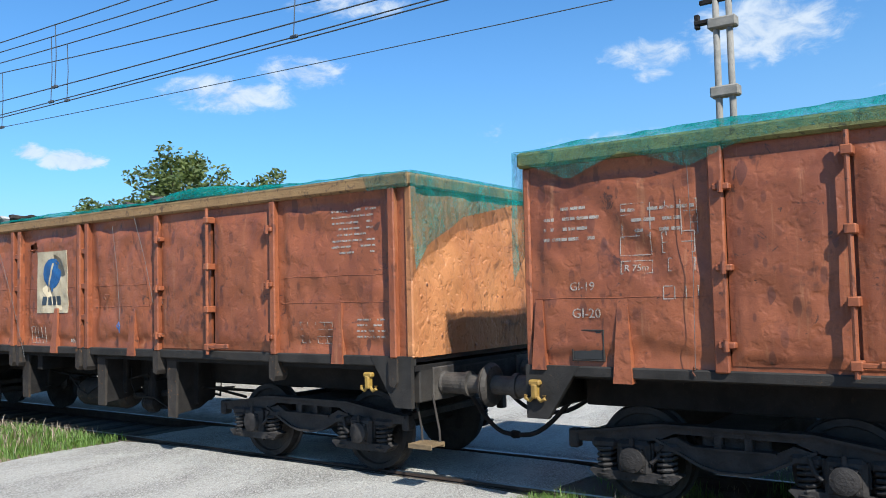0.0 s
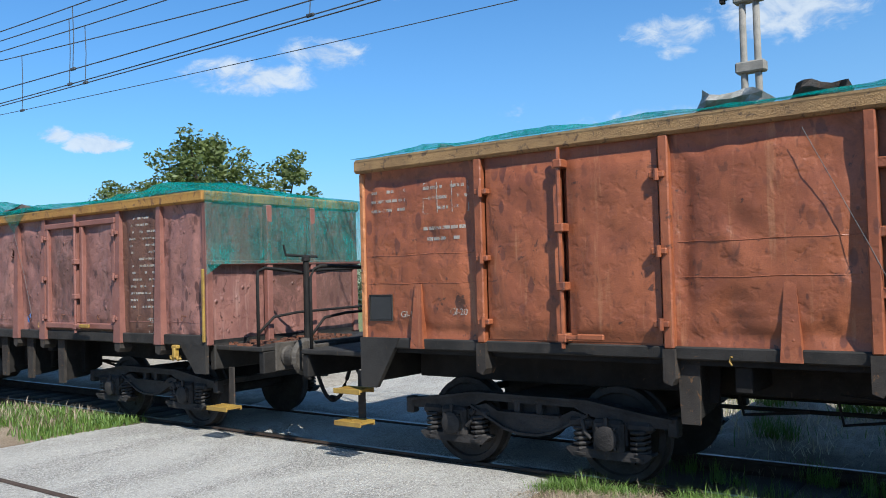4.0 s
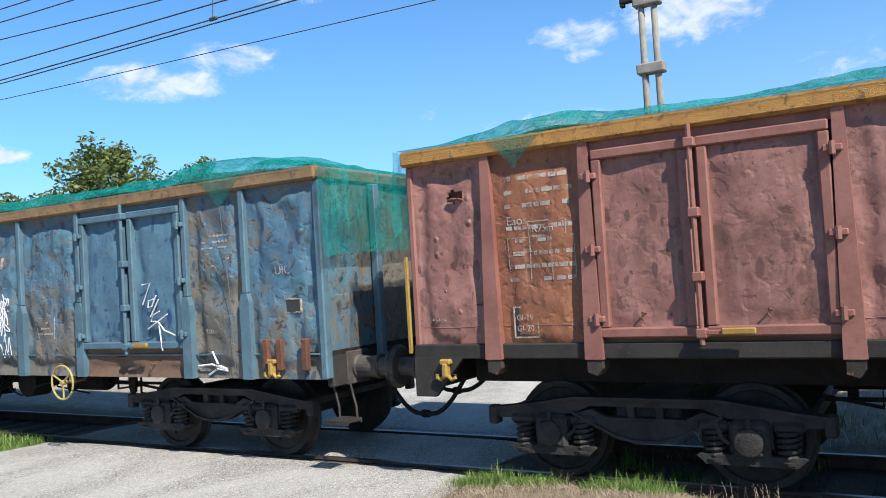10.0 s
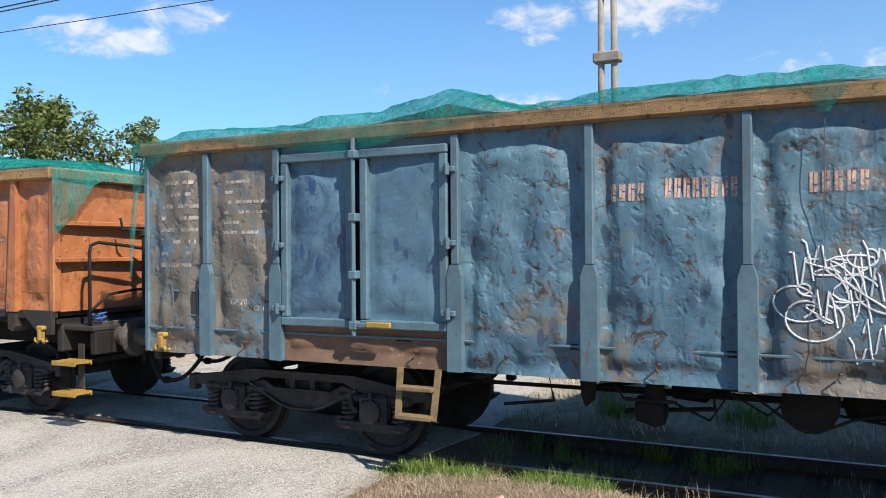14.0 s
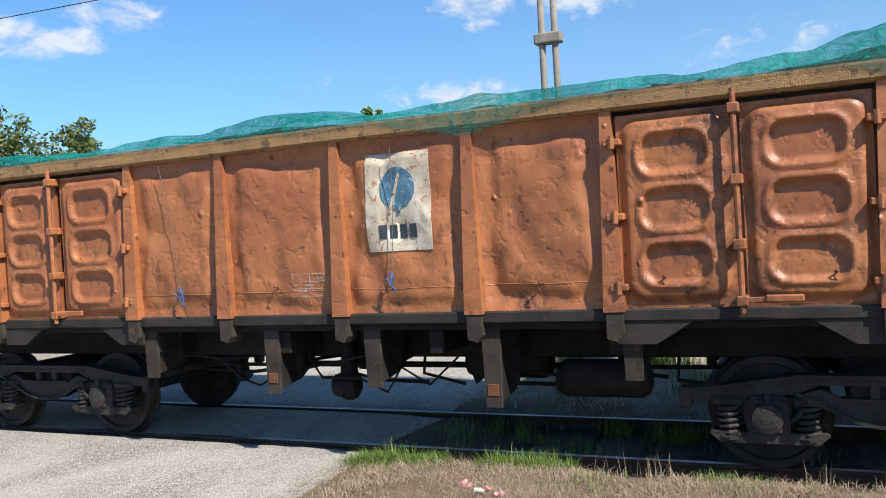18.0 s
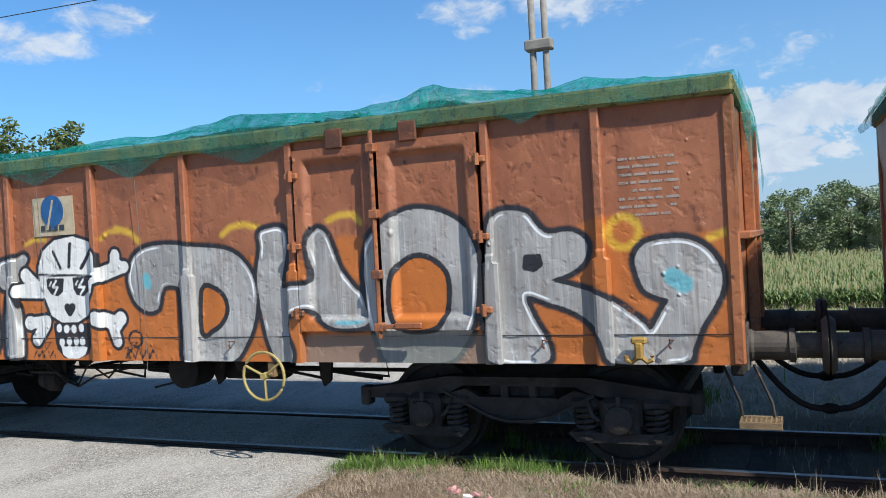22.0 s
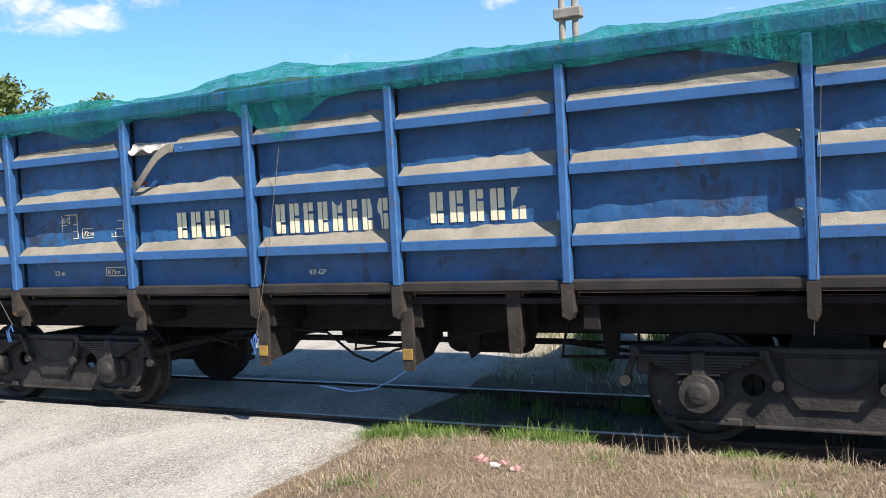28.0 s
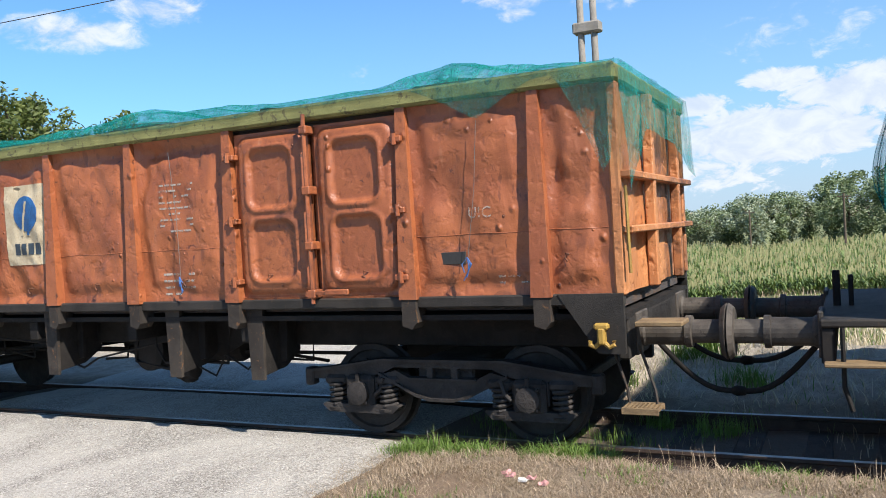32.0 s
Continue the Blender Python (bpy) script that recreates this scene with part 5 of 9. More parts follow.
class Wagon:
    """One open wagon; all x are metres along the train."""

    def __init__(self, label, **spec):
        self.s = spec
        self.xc = (spec["x0"] + spec["x1"]) / 2
        self.root = tagged(new("open_freight_wagon"), label, "wagon", "wagons of the train")
        rides(self.root, self.xc)
        self.seed = spec["seed"]
        self.build()

    def at(self, x):
        return x - self.xc

    def add(self, name, shape, mat, parent=None, label=""):
        return part(name, shape, mat, parent or self.root, label)

    def inward(self, x, z, xa, xb, za, zb):
        e = min(x - xa, xb - x, z - za, zb - z)
        g = x + self.xc
        rim = e - 0.16 - 0.10 * noise.noise(Vector((g * 1.7, z * 1.5, self.seed + 70.0))) - 0.03 * noise.noise(Vector((g * 6.0, z * 6.0, self.seed + 71.0)))
        swell = min(1.0, max(0.0, rim / 0.12 + 0.5))
        pimple = max(0.0, noise.noise(Vector((g * 5.5, z * 5.0, self.seed + 90.0))) - 0.28)
        return dent(g, z, self.s["amp"], self.seed) * max(0.0, min(1.0, e / 0.12)) - self.s["amp"] * swell * swell * (3 - 2 * swell) * (0.55 + 0.5 * pimple)

    def spray(self, ob):
        """Colours the points of a part by the wagon's graffiti."""
        f = self.s.get("paint")
        if f:
            mesh = ob.data
            co = np.empty(len(mesh.vertices) * 3)
            mesh.vertices.foreach_get("co", co)
            co = co.reshape(-1, 3)
            fields = f(co[:, 0] + self.xc, co[:, 2])
            for k, key in enumerate(("spray_a", "spray_b", "spray_c")):
                mesh.attributes.new(key, "FLOAT_VECTOR", "POINT").data.foreach_set("vector", np.ascontiguousarray(fields[:, 3 * k:3 * k + 3]).ravel())
        return ob

    def panel(self, xa, xb, za, zb, mat, y=PANEL_Y, name="side_panel"):
        xa, xb = self.at(xa), self.at(xb)
        holes = [h for h in self.s.get("tears", ()) if xa < self.at(h[0]) < xb and za < h[1] < zb]
        step = 0.022 if self.s.get("paint") or holes else 0.035
        nu, nv = max(4, int((xb - xa) / step)), max(4, int((zb - za) / step))
        s = Shape()
        s.sheet(span(xa, xb, nu), span(za, zb, nv), lambda u, v: (u, -y + self.inward(u, v, xa, xb, za, zb), v), lambda u, v: (u, -y + 0.09, v))
        s.smooth = True
        for hx, hz, rx, rz in holes:
            hx = self.at(hx)
            keep = []
            for f in s.f:
                u, v = sum(s.v[i][0] for i in f) / len(f) - hx, sum(s.v[i][2] for i in f) / len(f) - hz
                d = (u / rx) ** 2 + (v / rz) ** 2
                if d > 1 + 0.9 * noise.noise(Vector((u * 22, v * 22, hx))):
                    keep.append(f)
            s.f = keep
        ob = self.spray(self.add(name, s, mat))
        for hx, hz, rx, rz in holes:
            u = self.at(hx)
            flap = Shape().sheet(span(-1, 1, 7), span(0, 1, 5), lambda a, b: (u + rx * a * (1 - 0.5 * b) + 0.2 * rx, -y - 0.05 * math.sin(b * 2.4) + 0.01, hz - rz * 0.9 + rz * (0.9 * b - 0.5 * b * b) + 0.02 * noise.noise(Vector((a * 3, b * 3, hx)))), lambda a, b: (u + rx * a * (1 - 0.5 * b) + 0.2 * rx, -y - 0.05 * math.sin(b * 2.4) + 0.015, hz - rz * 0.9 + rz * (0.9 * b - 0.5 * b * b)))
            part("torn_flap", flap, mat, ob, "torn steel flap bent outward")
        return ob

    def seam(self, z, skip=0.0):
        """Weld beads along the panels between the posts."""
        edges = sorted([self.s["x0"] + 0.02] + list(self.s["posts"]) + [self.s["x1"] - 0.02])
        holes = [(a, b) for a, r, b in self.s["doors"]]
        for a, b in zip(edges, edges[1:]):
            if b - a < 0.4 or any(abs(a - h[0]) < 0.05 and abs(b - h[1]) < 0.05 for h in holes):
                continue
            t = Shape().tube([(self.at(x), -PANEL_Y, z + 0.004 * math.sin(x * 9)) for x in span(a + 0.08, b - 0.08, 30)], 0.0045, 6)
            ob = self.add("weld_seam", t, self.s["post"])
            self.follow(ob.data)

    def follow(self, mesh):
        """Presses flat paint on to the battered panel behind it."""
        sp = self.s
        if sp.get("ribs"):
            return
        edges = sorted([sp["x0"] + 0.02] + list(sp["posts"]) + [sp["x1"] - 0.02])
        for v in mesh.vertices:
            x = v.co.x + self.xc
            for a, b in zip(edges, edges[1:]):
                if a + 0.03 < x < b - 0.03:
                    v.co.y += self.inward(v.co.x, v.co.z, self.at(a + 0.03), self.at(b - 0.03), sp["zb"], sp["zt"] - 0.15)

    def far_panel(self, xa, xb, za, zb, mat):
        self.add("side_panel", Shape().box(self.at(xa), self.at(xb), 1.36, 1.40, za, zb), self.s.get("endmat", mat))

    def post(self, x, mat, w=0.11, foot=None, side=-1, style=""):
        s, sp = Shape(), self.s
        x = self.at(x)
        z0, z1 = sp["zb"], sp["zt"] - 0.15
        a, b = PANEL_Y - 0.02, POST_Y
        if side < 0:
            if style == "flare":
                s.hexa([(x - w * 0.75, -b - 0.02, z0), (x + w * 0.75, -b - 0.02, z0), (x + w * 0.75, -a, z0), (x - w * 0.75, -a, z0), (x - w * 0.4, -b + 0.02, z1), (x + w * 0.4, -b + 0.02, z1), (x + w * 0.4, -a, z1), (x - w * 0.4, -a, z1)])
            elif style == "joint" and sp.get("paint"):
                zm = z0 + 0.45 * (z1 - z0)
                s.sheet(span(-1, 1, 6), span(z0, z1, 90), lambda u, v: (x + u * w * (0.62 if v < zm - 0.06 else 0.34), -b + (0.015 if v > zm else 0.0) + 0.01 * (abs(u) > 0.9), v), lambda u, v: (x + u * w * (0.62 if v < zm - 0.06 else 0.34), -a, v))
            elif style == "joint":
                zm = z0 + 0.45 * (z1 - z0)
                s.rbox(x - w * 0.34, x + w * 0.34, -b + 0.015, -a, zm, z1, 0.01)
                s.slab([(x - w * 0.62, z0), (x + w * 0.62, z0), (x + w * 0.62, zm - 0.1), (x + w * 0.34, zm), (x - w * 0.34, zm), (x - w * 0.62, zm - 0.1)], -b, -a)
            else:
                s.rbox(x - w / 2, x + w / 2, -b, -a, z0, z1, 0.012)
            if foot:
                self.add("post_foot", Shape().slab([(x - w * 0.6, z0 - 0.002), (x + w * 0.6, z0 - 0.002), (x + w * 0.6, foot + 0.06), (x + w * 0.2, foot), (x - w * 0.6, foot + 0.03)], -b - 0.01, -a + 0.1), "legs")
        else:
            s.rbox(x - w / 2, x + w / 2, 1.38, 1.48, z0, z1, 0.01)
            return self.add("post", s, sp.get("endmat", mat))
        return self.spray(self.add("post", s, mat))

    def rib(self, xa, xb, z):
        """A sloping shelf-like rib across a bay, dusty on top."""
        a, b = self.at(xa) + 0.05, self.at(xb) - 0.05
        s = Shape().slab([(-1.47, z - 0.06), (-1.47, z + 0.02), (-1.345, z + 0.10), (-1.345, z - 0.06)], a, b, "yz")
        self.add("side_rib", s, self.s["post"])
        d = Shape()
        us = span(a + 0.01, b - 0.01, 40)

        def top(u, w):
            h = 0.5 + 0.5 * noise.noise(Vector((u * 2.2, z, 4.0))) + 0.25 * noise.noise(Vector((u * 9, z, 8.0)))
            y = -1.462 + 0.115 * w
            return (u, y, z + 0.026 + 0.078 * w + (0.02 + 0.07 * (u - a) / (b - a)) * max(0, h) * w)
        d.sheet(us, span(0, 1, 5), top, lambda u, w: (u, -1.462 + 0.115 * w, z + 0.02 + 0.075 * w))
        self.add("dust_layer", d, "dust")

    def hinge(self, x, z, mat):
        s = Shape().rbox(self.at(x) - 0.07, self.at(x) + 0.07, -POST_Y - 0.03, -PANEL_Y, z - 0.028, z + 0.028, 0.01)
        s.tube([(self.at(x), -POST_Y - 0.025, z - 0.05), (self.at(x), -POST_Y - 0.025, z + 0.05)], 0.024, 8)
        return s

    def door(self, xa, xr, xb, side=-1):
        """A pair of leaves between xa and xb that meet at the lock bar xr."""
        sp = self.s
        z0, z1 = sp["dz"]
        body, post = sp["body"], sp.get("plainpost", sp["post"])
        if side > 0:
            self.far_panel(xa, xb, sp["zb"], sp["zt"] - 0.15, body)
            return
        if z0 > sp["zb"] + 0.03:
            self.panel(xa, xb, sp["zb"], z0, sp.get("under", body), PANEL_Y + 0.01, "door_sill")
        if z1 < sp["zt"] - 0.2:
            self.add("door_header", Shape().box(self.at(xa), self.at(xb), -PANEL_Y, -PANEL_Y + 0.08, z1, sp["zt"] - 0.15), post)
        for a, b, hx in ((xa + 0.07, xr - 0.035, xa + 0.05), (xr + 0.035, xb - 0.07, xb - 0.05)):
            la, lb = self.at(a), self.at(b)
            leaf = Shape()
            kind = sp["door"]
            rim = 0.0 if kind == "flat" else 0.085
            step = 0.022 if sp.get("paint") or kind == "emboss" else 0.04
            nu, nv = max(8, int((lb - la) / step)), max(10, int((z1 - z0) / step))

            def place(u, v, la=la, lb=lb):
                e = min(u - la, lb - u, v - z0, z1 - v)
                y = -PANEL_Y - 0.015
                if kind == "flat":
                    y -= 0.035 * (1 - min(1, max(0, (0.09 - e) / 0.07)))
                if kind == "raised":
                    y -= 0.06 * min(1.0, max(0.0, (0.125 - e) / 0.02))
                if kind == "emboss":
                    y -= 0.03
                    n, gap = sp.get("pockets", 3), 0.045
                    hh = (z1 - z0 - 0.22) / n
                    for q in range(n):
                        c = z0 + 0.11 + hh * (q + 0.5)
                        du = abs(u - (la + lb) / 2) - (lb - la) * 0.31 + 0.13
                        dv = abs(v - c) - (hh / 2 - gap) + 0.13
                        d = math.hypot(max(du, 0), max(dv, 0)) + min(max(du, dv), 0) - 0.13
                        y -= 0.022 * max(0.0, 1 - abs(d) / 0.04)
                        y += 0.035 * min(1.0, max(0.0, -d / 0.045))
                    qx, qz = abs(u - (la + lb) / 2) - (lb - la) / 2 + 0.17, abs(v - (z0 + z1) / 2) - (z1 - z0) / 2 + 0.17
                    e = 0.17 - math.hypot(max(qx, 0), max(qz, 0)) - min(max(qx, qz), 0)
                    y += 0.05 * (1 - min(1.0, max(0.0, (e - 0.03) / 0.05)))
                return (u, y + (0.25 if kind == "emboss" else 0.6) * self.inward(u, v, la, lb, z0, z1), v)
            leaf.sheet(span(la, lb, nu), span(z0, z1, nv), place, lambda u, v: (u, -PANEL_Y + 0.06, v))
            leaf.smooth = True
            d = self.spray(self.add("door", leaf, sp.get("doormat", body)))
            if kind == "frame":
                f = Shape()
                for q in ((la, lb, z0, z0 + rim), (la, lb, z1 - rim, z1)):
                    f.rbox(q[0], q[1], -PANEL_Y - 0.065, -PANEL_Y + 0.02, q[2], q[3], 0.012)
                for q in ((la, la + rim), (lb - rim, lb)):
                    f.rbox(q[0], q[1], -PANEL_Y - 0.062, -PANEL_Y + 0.02, z0 + rim, z1 - rim, 0.012)
                part("door_frame", f, post, d)
            for u in (0.1, 0.47, 0.86):
                part("hinge", self.hinge(hx, z0 + (z1 - z0) * u, post), post, d)
        self.add("door_post", Shape().box(self.at(xa), self.at(xb), -PANEL_Y + 0.065, -PANEL_Y + 0.09, z0, z1), post)
        lock = Shape().tube([(self.at(xr), -POST_Y - 0.04, z0 - 0.06), (self.at(xr), -POST_Y - 0.04, z1 + 0.1)], 0.022, 8)
        for u in (0.02, 0.3, 0.62, 0.97):
            z = z0 + (z1 - z0) * u
            lock.rbox(self.at(xr) - 0.045, self.at(xr) + 0.045, -POST_Y - 0.07, -PANEL_Y, z - 0.04, z + 0.04, 0.01)
        lock.rbox(self.at(xr) - 0.012, self.at(xr) + 0.34, -POST_Y - 0.065, -POST_Y - 0.04, z0 + 0.02, z0 + 0.06, 0.006)
        self.add("lock_bar", lock, post)
        self.add("lock_handle", Shape().rbox(self.at(xr) + 0.16, self.at(xr) + 0.42, -POST_Y - 0.085, -POST_Y - 0.05, z0 + 0.02, z0 + 0.075, 0.01), sp.get("handle", "yellow"), label="yellow lock handle" if sp.get("handle", "yellow") == "yellow" else "")

    def buffers(self, x, xc, k):
        """Two buffers from the headstock at x to the coupling plane xc; k is -1 at the left end."""
        for y in (-0.9, 0.9):
            s = Shape()
            l = abs(xc - x)
            u = self.at(x)
            s.rbox(u - 0.02, u + 0.02, y - 0.2, y + 0.2, 0.88, 1.24, 0.01)
            prof = [(0.0, 0.13), (0.04, 0.13), (0.06, 0.115), (l * 0.52, 0.118), (l * 0.53, 0.135), (l * 0.6, 0.135), (l * 0.61, 0.1), (l - 0.05, 0.1), (l - 0.05, 0.2), (l - 0.01, 0.235), (l, 0.2)]
            s.lathe([(k * a, r) for a, r in prof], (u, y, 1.06), "x", 20)
            self.add("buffer", s, self.s.get("bufmat", "buffer"))
        s = Shape().tube([(self.at(x), 0, 1.02), (self.at(xc), 0, 0.98)], 0.045, 8)
        s.rbox(self.at(xc) - 0.08, self.at(xc) + 0.08, -0.06, 0.06, 0.9, 1.05, 0.02)
        self.add("drawhook", s, "iron")
        for y, z in ((-0.42, 0.47), (0.3, 0.62)):
            pts = []
            for i in range(9):
                u = i / 8
                pts.append((self.at(x + (xc - x) * u), y, 0.95 - (0.95 - z) * math.sin(math.pi * 0.5 * min(1, u * 1.15))))
            s = Shape().tube(pts, 0.026, 8)
            s.lathe([(-0.06, 0.03), (-0.02, 0.048), (0.05, 0.04), (0.07, 0.02)], pts[-1], "x", 8)
            s.smooth = True
            self.add("brake_hose", s, "iron")

    def end_wall(self, x, k):
        sp, s = self.s, Shape()
        u = self.at(x)
        z0, z1 = sp["zb"], sp["zt"] - 0.15
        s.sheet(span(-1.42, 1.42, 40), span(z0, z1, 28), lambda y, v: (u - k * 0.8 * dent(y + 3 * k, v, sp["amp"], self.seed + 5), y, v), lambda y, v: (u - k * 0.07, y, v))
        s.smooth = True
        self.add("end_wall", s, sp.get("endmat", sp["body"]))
        if k > 0 or sp.get("ribs_left"):
            for y in sp.get("end_posts", (-0.48, 0.48)):
                self.add("end_post", Shape().rbox(*sorted((u, u + k * 0.09)), y - 0.05, y + 0.05, z0, z1, 0.01), sp.get("endmat", sp["post"]))
            for z in sp.get("end_ribs", (1.95, 2.45)):
                self.add("end_rib", Shape().rbox(*sorted((u, u + k * 0.10)), -1.43, 1.43, z - 0.03, z + 0.03, 0.01), sp.get("endmat", sp["post"]))
            for y in (-1.45, 1.45):
                self.add("corner_post", Shape().rbox(u - 0.07 if k > 0 else u - 0.02, u + 0.02 if k > 0 else u + 0.07, *sorted((y, y - 0.11 * (1 if y > 0 else -1))), z0, z1, 0.015), sp.get("endmat", sp["post"]))
        else:
            for y in (-1.45, 1.45):
                self.add("corner_post", Shape().rbox(u, u + 0.07, *sorted((y, y - 0.11 * (1 if y > 0 else -1))), z0, z1, 0.015), sp.get("endmat", sp["post"]))

    def skirt_corner(self, x, k):
        """The plate that comes down at a corner to the headstock."""
        u, sp = self.at(x), self.s
        z = sp["zb"] + 0.02
        low = sp.get("cz", 0.84)
        o = [(u, z), (u, low), (u - k * 0.22, low), (u - k * 0.55, z)]
        self.add("corner_plate", Shape().slab(o, -1.477, -1.42), sp.get("cornermat", "sill"))
        self.add("corner_plate", Shape().slab(o, 1.42, 1.47), sp.get("cornermat", "sill"))

    def hook(self, x, z=1.05, mat="yellow"):
        u = self.at(x)
        s = Shape().rbox(u - 0.032, u + 0.032, -1.55, -1.47, z - 0.02, z + 0.12, 0.015)
        s.rbox(u - 0.06, u + 0.06, -1.54, -1.47, z + 0.10, z + 0.155, 0.015)
        for k in (-1, 1):
            s.tube([(u + k * 0.015, -1.51, z), (u + k * 0.06, -1.51, z - 0.04), (u + k * 0.10, -1.51, z - 0.02), (u + k * 0.098, -1.51, z + 0.012)], 0.02, 7)
        self.add("rope_hook", s, mat, label="worn yellow rope hook")

    def step(self, x, z=0.52, mat="step", y=-1.36, wide=False):
        """A grating foothold: hung from a middle strap where it is wide, else from two slanted rods."""
        u = self.at(x)
        h = 0.2 if wide else 0.15
        grid = Shape()
        for i in range(9):
            x1 = u + (h - 0.01) * (i / 4 - 1)
            grid.box(x1 - 0.006, x1 + 0.006, y - 0.125, y + 0.11, z - 0.01, z + 0.015)
        for i in range(5):
            y1 = y - 0.09 + 0.042 * i
            grid.box(u - h + 0.005, u + h - 0.005, y1 - 0.006, y1 + 0.006, z - 0.012, z + 0.012)
        f = self.add("foot_step", Shape().rbox(u - h, u + h, y - 0.13, y - 0.114, z - 0.035, z + 0.02, 0.004), mat)
        part("step_edge", Shape().rbox(u - h, u + h, y + 0.1, y + 0.116, z - 0.035, z + 0.02, 0.004), mat, f)
        tagged(part("step_grating", grid, mat, f), kind="stuff")
        if wide:
            part("step_hanger", Shape().rbox(u - 0.055, u + 0.055, y + 0.118, y + 0.14, z - 0.05, max(0.92, z + 0.2), 0.008), "legs", f)
        else:
            for d in (-0.13, 0.1):
                part("step_hanger", Shape().tube([(u + d, y + 0.1, z - 0.02), (u + d - 0.02, y + 0.12, z + 0.12), (u + d - 0.14, y + 0.18, max(0.95, z + 0.2))], 0.013, 6), "legs", f)

    def ladder(self, x, mat="step", w=0.36, z0=0.56):
        u = self.at(x)
        s = Shape()
        for d in (-w / 2, w / 2):
            x = u + d
            s.hexa([(x - 0.03, -1.56, z0 - 0.02), (x + 0.03, -1.56, z0 - 0.02), (x + 0.03, -1.54, z0 - 0.02), (x - 0.03, -1.54, z0 - 0.02), (x - 0.03 + 0.1 * d, -1.48, 0.99), (x + 0.03 + 0.1 * d, -1.48, 0.99), (x + 0.03 + 0.1 * d, -1.46, 0.99), (x - 0.03 + 0.1 * d, -1.46, 0.99)])
        for z in (z0, z0 + 0.25):
            y = -1.55 + 0.08 * (z - z0) / (0.99 - z0)
            s.rbox(u - w / 2, u + w / 2, y - 0.07, y + 0.05, z - 0.018, z + 0.022, 0.006)
        self.add("side_ladder", s, mat)

    def tie_ring(self, x, z, mat="rust"):
        u = self.at(x)
        s = Shape().tube([(u, -PANEL_Y, z + 0.02), (u - 0.02, -PANEL_Y - 0.06, z + 0.03), (u - 0.03, -PANEL_Y - 0.055, z - 0.01), (u - 0.012, -PANEL_Y - 0.05, z - 0.04)], 0.008, 6)
        self.add("tie_hook", s, mat)

    def cord(self, x, ztop, x2, z2, knot=""):
        a, b = self.at(x), self.at(x2)
        y = -POST_Y - 0.02
        c = self.add("tie_cord", Shape().tube([(a, y, ztop), ((a + b) / 2 + 0.015, y + 0.02, (ztop + z2) / 2), (b, y + 0.02, z2)], 0.003, 5), "greycord")
        s = Shape()
        if knot:
            rng = random.Random(int(abs(x) * 100))
            for _ in range(4):
                s.tube([(b, y, z2), (b + rng.uniform(-0.06, 0.06), y - 0.02, z2 - 0.06), (b + rng.uniform(-0.05, 0.05), y - 0.01, z2 - rng.uniform(0.08, 0.2))], 0.006, 5)
            part("rope_end", s, knot, c, "frayed blue rope end")

    def under(self):
        """Frame and gear below the floor."""
        sp = self.s
        a, b = self.at(sp["x0"]), self.at(sp["x1"])
        self.add("centre_sill", Shape().rbox(a, b, -0.45, 0.45, 0.95, 1.22, 0.02), "iron")
        # added near-black sheets stand in for the shade below the floor
        if sp["zb"] > 1.15:
            for y in (-0.8, 0.74):
                self.add("inner_sill", Shape().rbox(a + 0.3, b - 0.3, y, y + 0.06, 0.90, 1.22, 0.01), "iron")
        self.add("floor", Shape().box(a, b, -1.4, 1.4, 1.22, 1.27), "iron")
        for x in (a, b - 0.1):
            self.add("headstock", Shape().rbox(x, x + 0.1, -1.32, 1.32, 0.88, 1.24, 0.015), "sill")
        mid = (self.at(sp["bogies"][0]) + self.at(sp["bogies"][1])) / 2
        for d in (-2.4, -0.8, 0.8, 2.4):
            x = mid + d
            self.add("cross_bearer", Shape().rbox(x - 0.07, x + 0.07, -1.36, 1.36, 1.0, 1.22, 0.01), "iron")
        for y in (-0.35, 0.35):
            self.add("brake_rod", Shape().tube([(mid - 3.2, y, 0.72), (mid + 3.2, y, 0.74)], 0.022, 6), "iron")
        self.add("air_tank", Shape().lathe([(-0.45, 0.05), (-0.42, 0.14), (-0.35, 0.17), (0.35, 0.17), (0.42, 0.14), (0.45, 0.05)], (mid + 1.1, -0.3, 0.78), "x", 16), "iron")
        self.add("brake_cylinder", Shape().lathe([(-0.25, 0.17), (0.05, 0.19), (0.12, 0.12), (0.3, 0.06)], (mid - 0.6, 0.2, 0.76), "x", 16), "iron")
        rng = random.Random(self.seed * 7)
        for d in (-2.6, -1.7, -0.2, 0.5, 1.9, 2.7):
            x, y, l = mid + d + rng.uniform(-0.2, 0.2), rng.uniform(-0.95, -0.3), rng.uniform(0.35, 0.8)
            self.add("brake_strut", Shape().tube([(x, y, 1.1), (x + rng.uniform(-0.1, 0.1), y, 0.68), (x + rng.choice((-l, l)), y + 0.05, rng.uniform(0.55, 0.8))], rng.uniform(0.014, 0.024), 6), "iron")
        for d in (-1.4, 0.9, 2.3):
            x = mid + d + rng.uniform(-0.15, 0.15)
            self.add("brake_hanger_plate", Shape().slab([(x - 0.09, 1.0), (x + 0.09, 1.0), (x + 0.05, 0.66), (x - 0.03, 0.6), (x - 0.07, 0.7)], -0.62, -0.58), "iron")
        x = mid + rng.uniform(-2.0, 1.0)
        self.add("air_pipe", Shape().tube([(x - 1.2, -1.0, 0.98), (x, -1.02, 0.9), (x + 0.3, -1.02, 0.68), (x + 0.5, -1.02, 0.62), (x + 0.75, -1.02, 0.74), (x + 2.0, -1.0, 0.98)], 0.013, 6), "iron")
